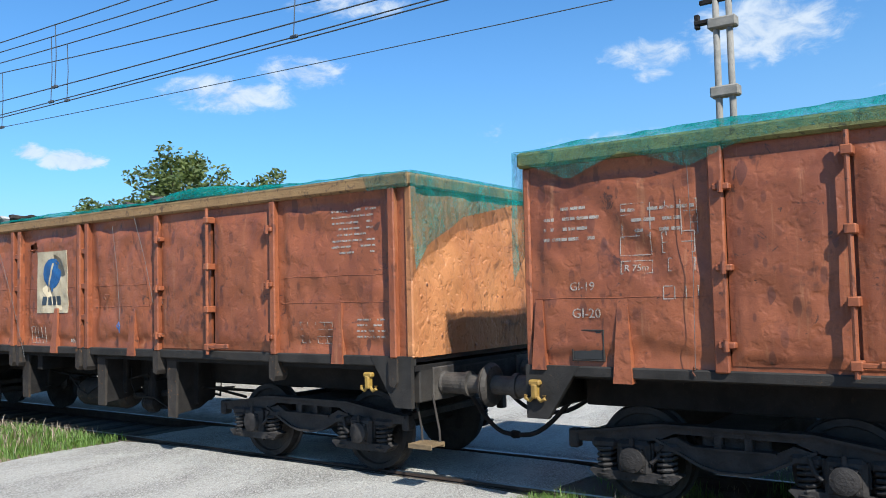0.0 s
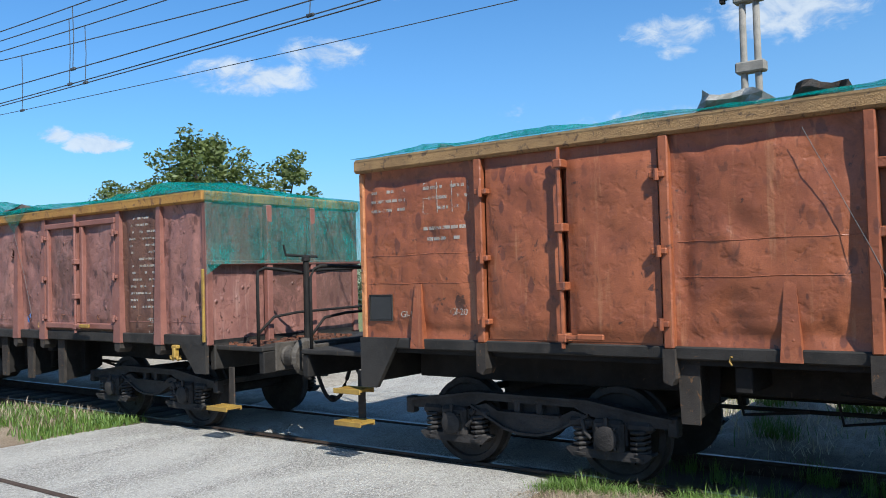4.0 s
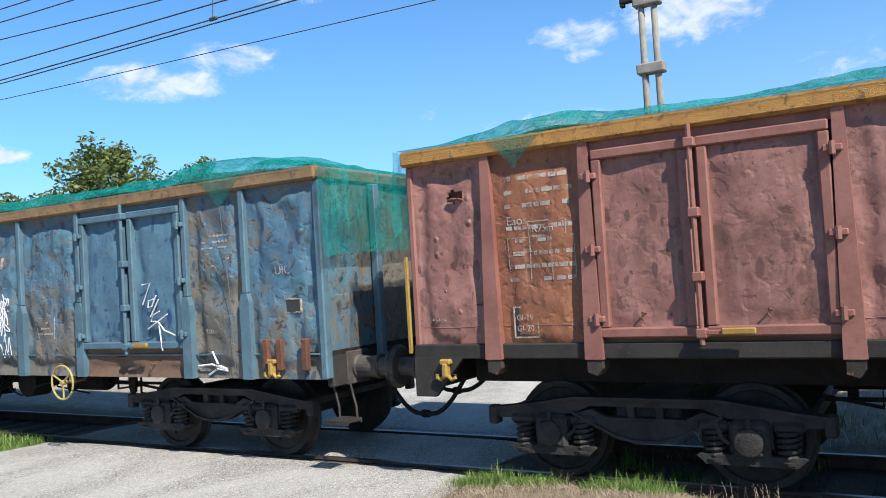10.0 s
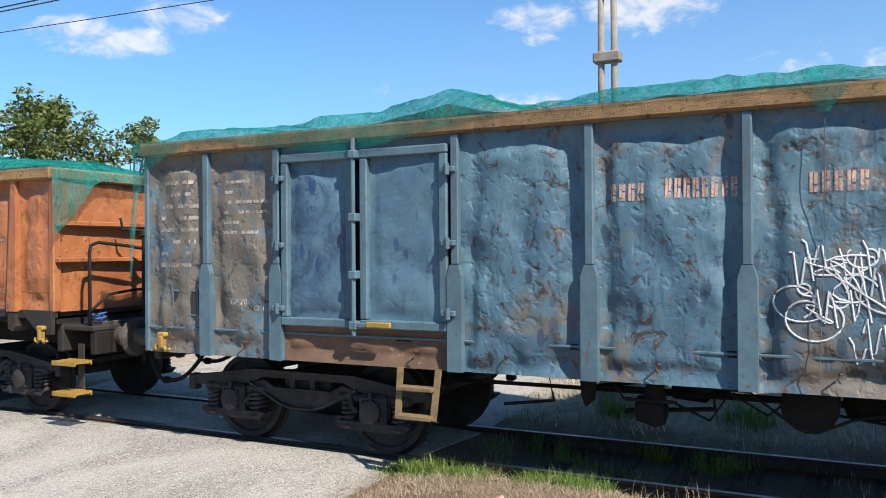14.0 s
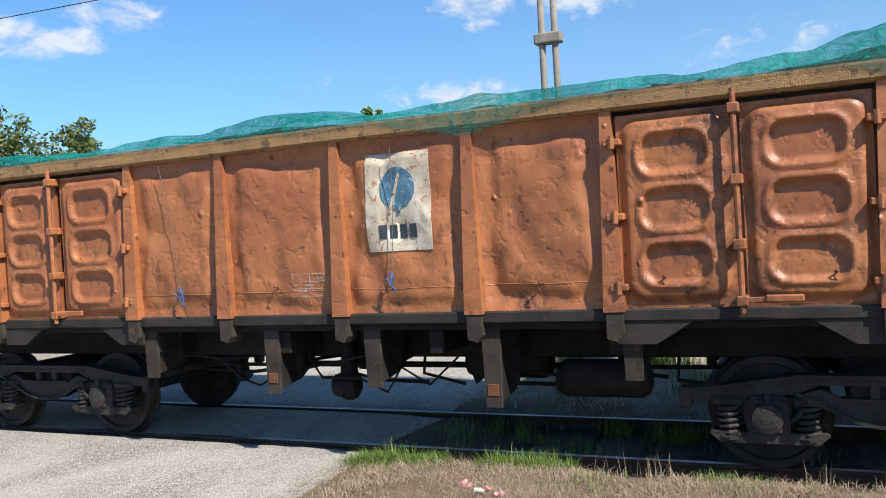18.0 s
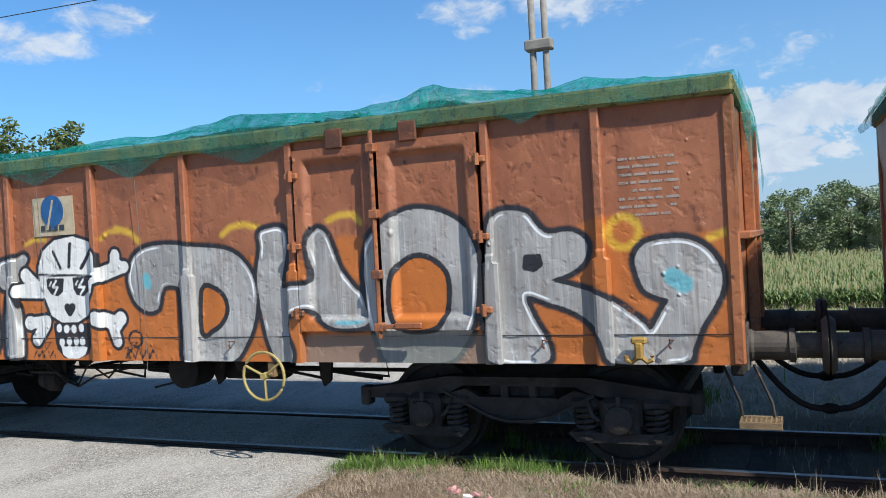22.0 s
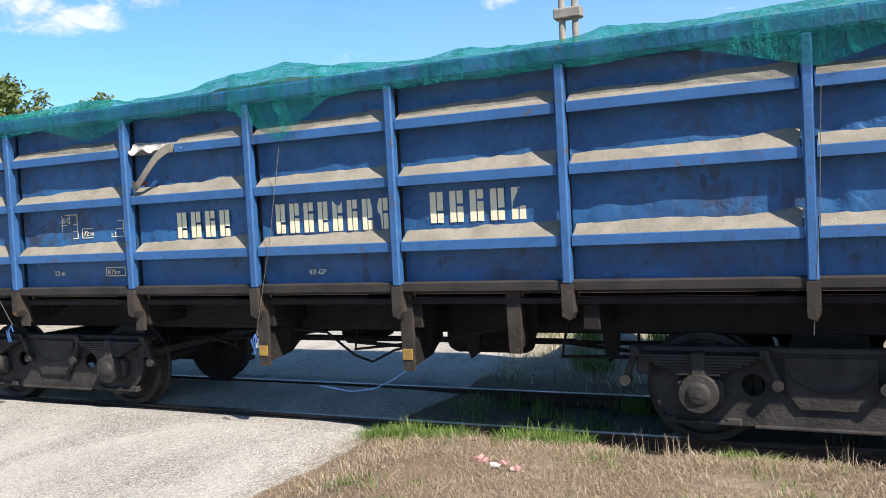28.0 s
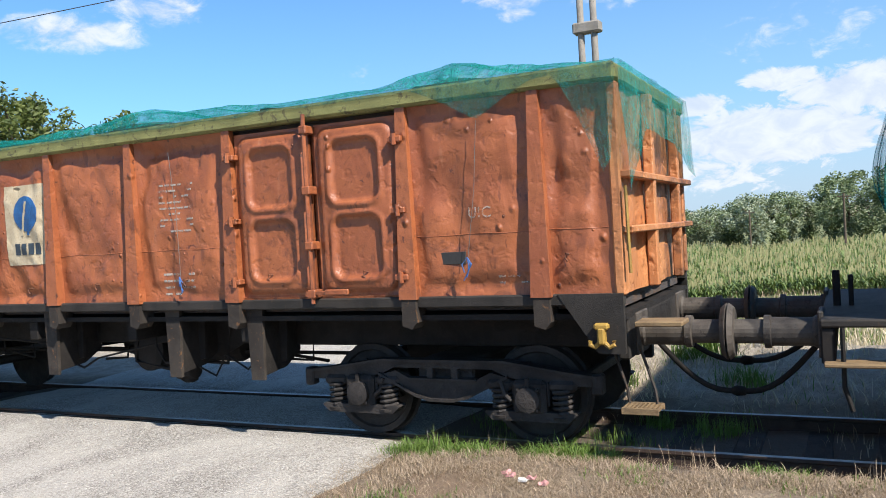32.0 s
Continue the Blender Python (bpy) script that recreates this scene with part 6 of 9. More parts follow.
        self.add("brake_lever", Shape().rbox(mid - 1.6, mid + 1.9, -0.06, -0.02, 0.66, 0.72, 0.01).tube([(mid - 1.6, -0.04, 0.7), (mid - 1.0, 0.2, 0.76)], 0.02, 6).tube([(mid + 1.6, -0.04, 0.7), (mid + 2.6, -0.2, 0.62)], 0.02, 6), "iron")

    def platform(self, xa, xb, k, rails=True, debris=False, steps=(0.42, 0.78)):
        """An end platform with a hand brake column."""
        a, b = sorted((self.at(xa), self.at(xb)))
        deck = self.add("platform_deck", Shape().rbox(a, b, -1.3, 1.3, 1.14, 1.2, 0.012), "sill", label="dark steel platform deck")
        self.add("platform_beam", Shape().rbox(b - 0.1 if k > 0 else a, b if k > 0 else a + 0.1, -1.28, 1.28, 0.86, 1.14, 0.015), "iron")
        e = b - 0.08 if k > 0 else a + 0.08
        if rails:
            c, m = e - k * 0.05, -0.45 * k
            loop = [(-1.25, 1.14), (-1.25, 2.05), (-1.21, 2.15), (-1.1, 2.19), (m - 0.2, 2.15), (m, 2.12), (m + 0.2, 2.15), (1.05, 2.19), (1.16, 2.15), (1.2, 2.05), (1.2, 1.5), (1.12, 1.35), (0.95, 1.2)]
            s = Shape().tube([(c - k * 0.03 * (z > 2.1), y, z) for y, z in loop], 0.021, 8)
            s.smooth = True
            self.add("handrail", s, "iron")
            s = Shape().tube([(c, -1.25, 1.36), (c + k * 0.02, -1.0, 1.56), (c + k * 0.03, -0.6, 1.6), (c, 1.2, 1.63)], 0.018, 7)
            s.smooth = True
            self.add("guard_bar", s, "iron")
            s = Shape().tube([(e, m, 0.7), (e, m, 2.3)], 0.046, 10, 0.038)
            s.lathe([(-0.04, 0.03), (-0.02, 0.06), (0.03, 0.05), (0.06, 0.02)], (e, m, 2.3), "z", 10)
            s.rbox(e - 0.06, e + 0.06, m - 0.06, m + 0.06, 1.18, 1.26, 0.01)
            self.add("brake_column", s, "iron")
            s = Shape().tube([(e + 0.12, m + 0.1, 2.33), (e, m, 2.34), (e - 0.2, m - 0.15, 2.36), (e - 0.22, m - 0.17, 2.36)], 0.017, 7).tube([(e - 0.21, m - 0.16, 2.35), (e - 0.23, m - 0.18, 2.5)], 0.015, 7)
            self.add("brake_crank", s, "iron")
        for z in steps:
            self.step(xa + k * 0.22, z, "yellow", wide=True)
        if debris:
            rng = random.Random(4)
            s = Shape()
            for _ in range(130):
                x, y = rng.uniform(a + 0.05, b - 0.1), rng.uniform(-1.25, 0.6)
                w, z = rng.uniform(0, 6.28), 1.2 + rng.uniform(0.006, 0.04)
                s.slab([(x + rng.uniform(0.015, 0.055) * math.cos(w + q), y + rng.uniform(0.015, 0.055) * math.sin(w + q)) for q in (0.0, 1.3, 2.6, 3.9, 5.1)], 1.2, z, "xy")
            tagged(part("debris", s, "rust", deck), "scraps of rusty iron", kind="stuff")

    def hand_wheel(self, x, z, r):
        u = self.at(x)
        s = Shape()
        s.tube([(u + r * math.cos(i * 0.19635), -1.54, z + r * math.sin(i * 0.19635)) for i in range(33)], 0.014, 7)
        for k in range(3):
            w = 0.6 + k * 2.094
            s.tube([(u, -1.53, z), (u + r * math.cos(w), -1.54, z + r * math.sin(w))], 0.012, 6)
        s.lathe([(-0.03, 0.03), (0.05, 0.035)], (u, -1.53, z), "y", 10)
        wheel = self.add("brake_wheel", s, "paleyellow", label="pale yellow brake hand wheel")
        part("wheel_shaft", Shape().tube([(u, -1.5, z), (u, -1.2, z)], 0.02, 7).rbox(u - 0.04, u + 0.04, -1.42, -1.36, z - 0.03, 1.02, 0.008), "step", wheel)

    def drum(self, x, z=0.78, r=0.19, y=-0.75):
        u = self.at(x)
        s = Shape().lathe([(-0.22, r * 0.6), (-0.2, r), (0.1, r), (0.16, r * 0.75), (0.2, r * 0.3)], (u, y, z), "y", 18)
        s.rbox(u - 0.05, u + 0.05, y - 0.05, y + 0.05, z, 1.2, 0.01)
        self.add("brake_drum", s, "iron")

    def casting(self, x, z, y=-0.9):
        """A lumpy brake valve with its flanges, levers and a pull rod."""
        u = self.at(x)
        s = Shape().lathe([(-0.13, 0.05), (-0.12, 0.11), (-0.03, 0.13), (0.0, 0.15), (0.03, 0.13), (0.12, 0.1), (0.14, 0.04)], (u, y, z + 0.06), "x", 14)
        s.lathe([(-0.16, 0.05), (-0.14, 0.085), (0.0, 0.1), (0.2, 0.08), (0.45, 0.06)], (u + 0.03, y, z + 0.08), "z", 12)
        valve = self.add("brake_valve", s, "iron")
        part("valve_lever", Shape().rbox(u - 0.2, u + 0.24, y - 0.14, y - 0.12, z + 0.14, z + 0.17, 0.004).tube([(u - 0.2, y - 0.13, z + 0.15), (u - 0.34, y - 0.12, z + 0.34), (u - 0.36, y - 0.1, z + 0.55)], 0.011, 6), "iron", valve)
        part("pull_rod", Shape().tube([(u + 0.22, y - 0.13, z + 0.15), (u + 0.5, y - 0.1, z + 0.02), (u + 0.66, y - 0.1, z + 0.26), (u + 0.95, y - 0.1, z + 0.1), (u + 1.25, y - 0.1, z + 0.36)], 0.012, 6), "iron", valve)
        part("rib_plate", Shape().slab([(u + 0.3, z + 0.5), (u + 0.85, z + 0.55), (u + 0.8, z + 0.38), (u + 0.42, z + 0.2), (u + 0.3, z + 0.24)], y + 0.1, y + 0.13), "iron", valve)

    def gusset(self, x, z0, z1, w=0.1):
        """A tapering rib on the lower half of a panel."""
        u = self.at(x)
        s = Shape().hexa([(u - w * 0.6, -POST_Y, z0), (u + w * 0.6, -POST_Y, z0), (u + w * 0.6, -PANEL_Y + 0.02, z0), (u - w * 0.6, -PANEL_Y + 0.02, z0), (u - w * 0.3, -PANEL_Y - 0.02, z1), (u + w * 0.3, -PANEL_Y - 0.02, z1), (u + w * 0.3, -PANEL_Y + 0.02, z1), (u - w * 0.3, -PANEL_Y + 0.02, z1)])
        self.add("gusset", s, self.s["post"])

    def plate(self, x0, x1, z0, z1, mat="blackplate", frame="", name="name_plate"):
        p = self.add(name, Shape().rbox(self.at(x0), self.at(x1), -PANEL_Y - 0.012, -PANEL_Y + 0.01, z0, z1, 0.004), mat)
        if frame:
            s = Shape()
            a, b, y, t = self.at(x0), self.at(x1), -PANEL_Y - 0.02, 0.014
            for q in ((a - t, b + t, z0 - t, z0), (a - t, b + t, z1, z1 + t), (a - t, a, z0, z1), (b, b + t, z0, z1)):
                s.rbox(q[0], q[1], y, y + 0.03, q[2], q[3], 0.003)
            part("plate_frame", s, frame, p)
        return p

    def scribble(self, x0, x1, z0, z1, seed, loops=5, mat="white_spray", r=0.0085, out=0.0):
        """A sprayed tag of looping lines."""
        rng = random.Random(seed)
        cx, cz, w, h = (self.at(x0) + self.at(x1)) / 2, (z0 + z1) / 2, (x1 - x0) / 2, (z1 - z0) / 2
        s = Shape()

        def at(u, v):
            x, z = cx + u * w, cz + v * h
            return (x, -PANEL_Y - out, z)
        for k in range(loops):
            a, b, c, d = rng.uniform(-0.7, 0.7), rng.uniform(-0.75, 0.75), rng.uniform(0.12, 0.42), rng.uniform(0.1, 0.4)
            p, q = rng.uniform(0, 6), rng.choice((1.0, 1.5, 2.0))
            s.tube([at(max(-1, min(1, a + c * math.cos(i * 0.3 * q + p) + 0.012 * i)), max(-1, min(1, b + d * math.sin(i * 0.3 + p)))) for i in range(22)], r, 5)
        for k in range(loops):
            a, b = rng.uniform(-0.9, 0.5), rng.uniform(-0.9, 0.9)
            s.tube([at(a + 0.5 * i / 8, max(-1, min(1, b + (0.35 * (1 if i % 4 < 2 else -1)) * rng.uniform(0.3, 1)))) for i in range(7)], r, 5)
        tag = tagged(self.add("spray_tag", s, mat), "white sprayed scribble", kind="stuff")
        if not out:
            self.follow(tag.data)

    def tag(self, lines, out, r=0.0095):
        """A sprayed tag of a few strokes."""
        s = Shape()
        for l in lines:
            s.tube([(self.at(x), -PANEL_Y - out, z) for x, z in l], r, 5)
        tagged(self.add("spray_tag", s, "white_spray"), "white sprayed strokes", kind="stuff")

    def leg_plate(self, x, z, w=0.3, mat="darksill", mark=""):
        """A tapering bracket plate that hangs under the sill."""
        u, zb = self.at(x), self.s["zb"]
        leg = self.add("hanging_bracket", Shape().slab([(u - w * 0.34, zb + 0.02), (u + w * 0.34, zb + 0.02), (u + w * 0.26, z), (u - w * 0.26, z)], -1.40, -1.36), "legs")
        part("bracket_web", Shape().slab([(-1.36, zb), (-0.75, zb), (-0.75, z + 0.22), (-1.0, z + 0.08), (-1.36, z + 0.04)], u - 0.02 + w * 0.2, u + 0.01 + w * 0.2, "yz").slab([(u - w * 0.2, z + 0.1), (u + w * 0.5, z + 0.16), (u + w * 0.6, zb), (u - w * 0.2, zb)], -1.1, -1.06), "iron", leg)
        if mark:
            self.add("bracket_mark", Shape().rbox(u - 0.05, u + 0.05, -1.408, -1.398, z + 0.1, z + 0.2, 0.003), mark)

    def build(self):
        sp = self.s
        x0, x1, zt, zb = sp["x0"], sp["x1"], sp["zt"], sp["zb"]
        top = zt - 0.15
        holes = [(a, b) for a, r, b in sp["doors"]]
        edges = sorted(set([x0 + 0.02] + [p for p in sp["posts"]] + [x1 - 0.02]))
        for a, b in zip(edges, edges[1:]):
            if any(abs(a - h[0]) < 0.05 and abs(b - h[1]) < 0.05 for h in holes):
                continue
            if b - a < 0.25:
                deep = 0.05 if a in sp["posts"] and b in sp["posts"] else 0.0
                self.add("side_panel", Shape().box(self.at(a), self.at(b), -PANEL_Y + deep, -PANEL_Y + deep + 0.04, zb, top), sp["post"])
                for u in (0.25, 0.5, 0.78) if a in sp["posts"] and b in sp["posts"] else ():
                    z = zb + (top - zb) * u
                    self.add("post_spacer", Shape().rbox(self.at(a) + 0.03, self.at(b) - 0.03, -POST_Y + 0.02, -PANEL_Y + 0.06, z - 0.04, z + 0.04, 0.008), sp["post"])
                self.far_panel(a, b, zb, top, sp["body"])
                continue
            if sp.get("ribs"):
                self.panel(a + 0.03, b - 0.03, zb, top, sp["body"], 1.34)
                self.far_panel(a, b, zb, top, sp["body"])
                for z in sp["ribs"]:
                    self.rib(a + (0.62 if (round(a, 2), z) == sp.get("torn") else 0.0), b, z)
                continue
            self.panel(a + 0.03, b - 0.03, zb, top, sp.get("bays", {}).get(round(a, 2), sp["body"]))
            self.far_panel(a, b, zb, top, sp["body"])
        for x in sp["posts"]:
            self.post(x, sp["post"], sp.get("pw", 0.12), sp.get("foot"), style=sp.get("style", ""))
            self.post(x, sp["post"], 0.11, side=1)
        for a, r, b in sp["doors"]:
            self.door(a, r, b)
            self.door(a, r, b, side=1)
        a, b = self.at(x0) - 0.03, self.at(x1) + 0.03
        self.add("top_rail", Shape().rbox(a, b, -RIM_Y, -1.34, top, zt, 0.025), sp["rim"])
        self.add("top_rail", Shape().rbox(a, b, 1.34, RIM_Y, top, zt, 0.025), sp["rim"])
        for u in (a, b - 0.14):
            self.add("end_rail", Shape().rbox(u, u + 0.14, -1.34, 1.34, top + 0.002, zt - 0.002, 0.02), sp["rim"])
        if sp.get("sill"):
            z0, z1 = sp["sill"]
            for y in (-1.47, 1.37):
                self.add("side_sill", Shape().rbox(self.at(x0), self.at(x1), y, y + 0.1, z0, z1, 0.012), sp.get("sillmat", "sill"))
        self.end_wall(x0, -1)
        self.end_wall(x1, 1)
        if sp.get("corner", True):
            self.skirt_corner(x0, -1)
            self.skirt_corner(x1, 1)
        self.buffers(sp.get("h0", x0), sp["c0"], -1)
        self.buffers(sp.get("h1", x1), sp["c1"], 1)
        self.under()
        for x in sp["bogies"]:
            add_bogie(self.root, self.at(x), sp.get("bogie", "cast"))
        for x in sp.get("hooks", ()):
            self.hook(x)

    def net(self, seed, peaks=(), ties=(), drape=None, hang=0.05, left=None, load=0.35, over=None, belly=0.1, hem_of="net_hem"):
        """Green netting over the load: heaps under it, points tied down at the near side."""
        sp = self.s
        zt = sp["zt"]
        a, b = self.at(sp["x0"]) - 0.04, self.at(sp["x1"]) + 0.04
        nx = 190
        us = span(a, b, nx)
        over = over or (sp["x0"], sp["x1"])

        def heap(x, v):
            h = 0.07 + 0.13 * max(0.0, 0.75 - 2.2 * abs(noise.noise(Vector((x * 0.75, v * 0.8, seed))))) + 0.07 * max(0.0, 0.6 - 2.0 * abs(noise.noise(Vector((x * 2.1, v * 1.9, seed + 4)))))
            for p, ph, w in peaks:
                h += 1.15 * ph * max(0.0, 1 - abs(x - self.at(p) + 0.15 * v) / (1.25 * w)) ** 1.7
            end = min(1.0, (x - a) / 0.7, (b - x) / 0.7)
            return max(0.015, h * max(0.05, end) * load / 0.35)

        def low(x):
            """How far the net hangs down the near side at x."""
            if not (self.at(over[0]) <= x <= self.at(over[1])):
                return 0.01
            d = hang + 0.05 * noise.noise(Vector((x * 1.5, seed, 1)))
            for p, depth, w in ties:
                d = max(d, depth * max(0.0, 1 - abs(x - self.at(p)) / w) ** 1.3 + 0.02)
            return d
        s = Shape()

        def top(x, v):
            if v > 1.0 or v < -1.0:
                k = abs(v) - 1.0
                if v > 0:
                    return (x, RIM_Y + 0.02, zt - 0.12 * k)
                return (x, -RIM_Y - 0.012 - 0.012 * (1 - k), zt + 0.012 - low(x) * k)
            arch = math.sqrt(max(0.0, 1 - v * v)) ** 0.6
            return (x, v * 1.5, zt + 0.012 + heap(x, v) * arch)
        vs = [-2.0, -1.8, -1.6, -1.4, -1.2, -1.05, -1.0, -0.93, -0.8, -0.6, -0.35, 0.0, 0.35, 0.6, 0.8, 0.93, 1.0, 2.0]
        k = vs.index(-1.0)
        s.sheet(us, vs[k:], top)
        hem = Shape().sheet(us, vs[:k + 1], top)
        drapes = []
        for end, edge in ((b, drape), (a, left)):
            if not edge:
                continue
            k = 1 if end == b else -1
            ys = span(-1.52, 1.52, 26)

            def cut(y, edge=edge):
                for (y0, d0), (y1, d1) in zip(edge, edge[1:]):
                    if y0 <= y <= y1:
                        return d0 + (d1 - d0) * (y - y0) / (y1 - y0)
                return edge[-1][1]
            s2 = Shape()
            drapes.append(s2)
            s2.sheet(ys, span(0, 1, 10), lambda y, w, k=k, end=end: (end + k * (0.03 + (0.05 if k > 0 else belly * math.sin(2.6 * w)) * w + 0.03 * noise.noise(Vector((y * 3, w * 2, seed)))), y, zt + 0.01 - cut(y) * w))
        ob = new("shade_net")
        for name, q in [("net_top", s), ("net_hem", hem)] + [("net_drape", q) for q in drapes]:
            q.smooth = True
            new(name, q.data(name, M[{"net_top": "net", "net_hem": hem_of}.get(name, name)], fix=False)).parent = ob
        tagged(ob, "torn teal-green shade net tied over the load of a wagon", "net", "nets over the wagons")
        rides(ob, self.xc)
        # the load under it
        l = Shape()
        l.sheet(span(a + 0.12, b - 0.12, 70), span(-1.3, 1.3, 10), lambda x, y: (x, y, zt - 0.06 + (heap(x, y / 1.5) - 0.02) * math.sqrt(max(0, 1 - (y / 1.5) ** 2)) ** 0.6 * 0.8 + 0.03 * noise.noise(Vector((x * 5, y * 5, seed)))), lambda x, y: (x, y, 1.3))
        ld = new("scrap_load", l.data("scrap_load", M["junk_dark"], fix=False))
        tagged(ld, "heap of mixed dark scrap filling a wagon", "scrap", "loads of the wagons")
        rides(ld, self.xc)

    def junk(self, x, z, size, kind="junk_pale", seed=1, y=-1.2):
        """A crumpled sheet of scrap that sticks out of the load."""
        s = Shape()
        w, h = size
        s.sheet(span(-w / 2, w / 2, 6), span(0, h, 4), lambda u, v: (self.at(x) + u + 0.3 * v, y + 0.25 * noise.noise(Vector((u * 4, v * 4, seed))), z + v * (0.6 + 0.5 * noise.noise(Vector((u * 5, seed, 0))))), lambda u, v: (self.at(x) + u + 0.3 * v, y + 0.35, z + v * 0.5))
        ob = lone("scrap_piece", s, kind, "crumpled scrap sheet jutting out of the load", "scrap", "scrap pieces")
        rides(ob, self.xc)


def bars(w, x0, x1, z0, z1, rows, mat="stencil", seed=1, y=None, fill=0.8):
    """Lines of small worn marks, as of stencilled writing too faint to read."""
    rng = random.Random(seed)
    s = Shape()
    step = (z1 - z0) / rows
    y = y or PANEL_Y + 0.004
    for i in range(rows):
        z = z1 - step * (i + 0.5)
        x = x0
        while x < x1 - 0.03:
            l = min(rng.uniform(0.025, 0.11), x1 - x)
            if rng.random() < fill:
                a, b = w.at(x), w.at(x + l)
                s.box(a, b, -y, -y + 0.003, z - step * 0.16, z + step * 0.16)
            x += l + rng.uniform(0.01, 0.022)
    if s.f:
        ob = w.add("stencil_marking", s, mat)
        w.follow(ob.data)
        tagged(ob, kind="stuff")


def frame_marks(w, x0, x1, z0, z1, cols, rows, mat="stencil", y=None, t=0.008):
    """A ruled table of thin painted lines."""
    s = Shape()
    y = y or PANEL_Y + 0.004
    a, b = w.at(x0), w.at(x1)
    for i in range(rows + 1):
        z = z0 + (z1 - z0) * i / rows
        s.box(a, b, -y, -y + 0.003, z - t / 2, z + t / 2)
    for i in range(cols + 1):
        x = a + (b - a) * i / cols
        s.box(x - t / 2, x + t / 2, -y - 0.001, -y + 0.003, z0, z1)
    ob = w.add("painted_table", s, mat)
    w.follow(ob.data)
    tagged(ob, kind="stuff")


def words(w, text, x, z, height, mat="stencil", y=None):
    """Stencilled letters, standing on (x, z)."""
    c = bpy.data.curves.new("stencil_words", "FONT")
    c.body, c.size, c.extrude = text, height * 1.38, 0.002
    c.resolution_u = 3
    o = bpy.data.objects.new("stencil_words", c)
    scene.collection.objects.link(o)
    mesh = bpy.data.meshes.new_from_object(o.evaluated_get(bpy.context.evaluated_depsgraph_get()))
    bpy.data.objects.remove(o)
    bpy.data.curves.remove(c)
    y = y or PANEL_Y + 0.005
    mesh.transform(Matrix.Translation((w.at(x), -y, z)) @ Matrix.Rotation(radians(90), 4, "X"))
    mesh.materials.clear()
    mesh.materials.append(M[mat])
    w.follow(mesh)
    ob = new("stencil_words", mesh)
    ob.parent = w.root
    tagged(ob, kind="stuff")
    return ob


def blocks(w, x0, x1, z0, z1, count, mat="stencil", y=None, gap=0.28, name="letter_block"):
    """A company's lettering as plain blocks, one for each letter."""
    y = y or PANEL_Y + 0.005
    step = (x1 - x0) / count
    for i in range(count):
        a, b = w.at(x0 + step * i), w.at(x0 + step * (i + 1 - gap - 0.06))
        s, m, t = Shape(), (a + b) / 2, (b - a) * 0.05
        cut = (z1 - z0) * (0.3, 0.5, 0.62)[i % 3]
        s.box(a, m - t, -y, -y + 0.003, z0, z1)
        s.box(m + t, b, -y, -y + 0.003, z0, z0 + cut)
        s.box(m + t, b, -y, -y + 0.003, z0 + cut + (z1 - z0) * 0.09, z1)
        w.follow(w.add(name, s, mat).data)


def company_sign(w, x0, x1, z0, z1, paint="cream", blue="emblem"):
    """A cream painted square with a blue disc and a row of dark letter blocks."""
    y = PANEL_Y + 0.009
    s = Shape()
    s.sheet(span(w.at(x0), w.at(x1), 56), span(z0, z1, 66), lambda u, v: (u, -y, v), lambda u, v: (u, -y + 0.012, v))
    s.smooth = True
    sign = w.add("painted_sign", s, paint, label="cream painted company square, stained")
    w.follow(sign.data)
    pressed = []
    c, r = (w.at(x0) + w.at(x1)) / 2, (x1 - x0) * 0.275
    zc = z0 + (z1 - z0) * 0.64
    y += 0.007
    disc = Shape().sheet(span(-1, 1, 50), span(0, 1, 32), lambda u, v: (c + r * u, -y, zc + r * 1.05 * (2 * v - 1) * math.sqrt(max(0.0, 1 - u * u))), lambda u, v: (c + r * u, -y + 0.009, zc + r * 1.05 * (2 * v - 1) * math.sqrt(max(0.0, 1 - u * u))))
    pressed.append(part("sign_disc", disc, blue, sign, "blue disc"))
    for d in (-0.55, -0.05):
        stripe = Shape().sheet(span(0, 1, 4), span(0, 1, 24), lambda u, v: (c + (d + 0.16 * u + 0.6 * v) * r, -y - 0.003, zc + (-1.27 + 2.0 * v) * r), lambda u, v: (c + (d + 0.16 * u + 0.6 * v) * r, -y + 0.006, zc + (-1.27 + 2.0 * v) * r))
        pressed.append(part("sign_stripe", stripe, paint if d < -0.3 else blue, sign))
    a, l = w.at(x0) + (x1 - x0) * 0.2, (x1 - x0) * 0.62
    for i in range(4):
        u0, t = a + l * i / 4, l / 4 * 0.7
        z2, z3 = z0 + (z1 - z0) * 0.13, z0 + (z1 - z0) * 0.27
        block = Shape().sheet(span(u0, u0 + t, 6), span(z2, z3, 6), lambda u, v: (u, -y, v), lambda u, v: (u, -y + 0.006, v))
        pressed.append(part("sign_letter", block, "ink", sign))
    for ob in pressed:
        w.follow(ob.data)


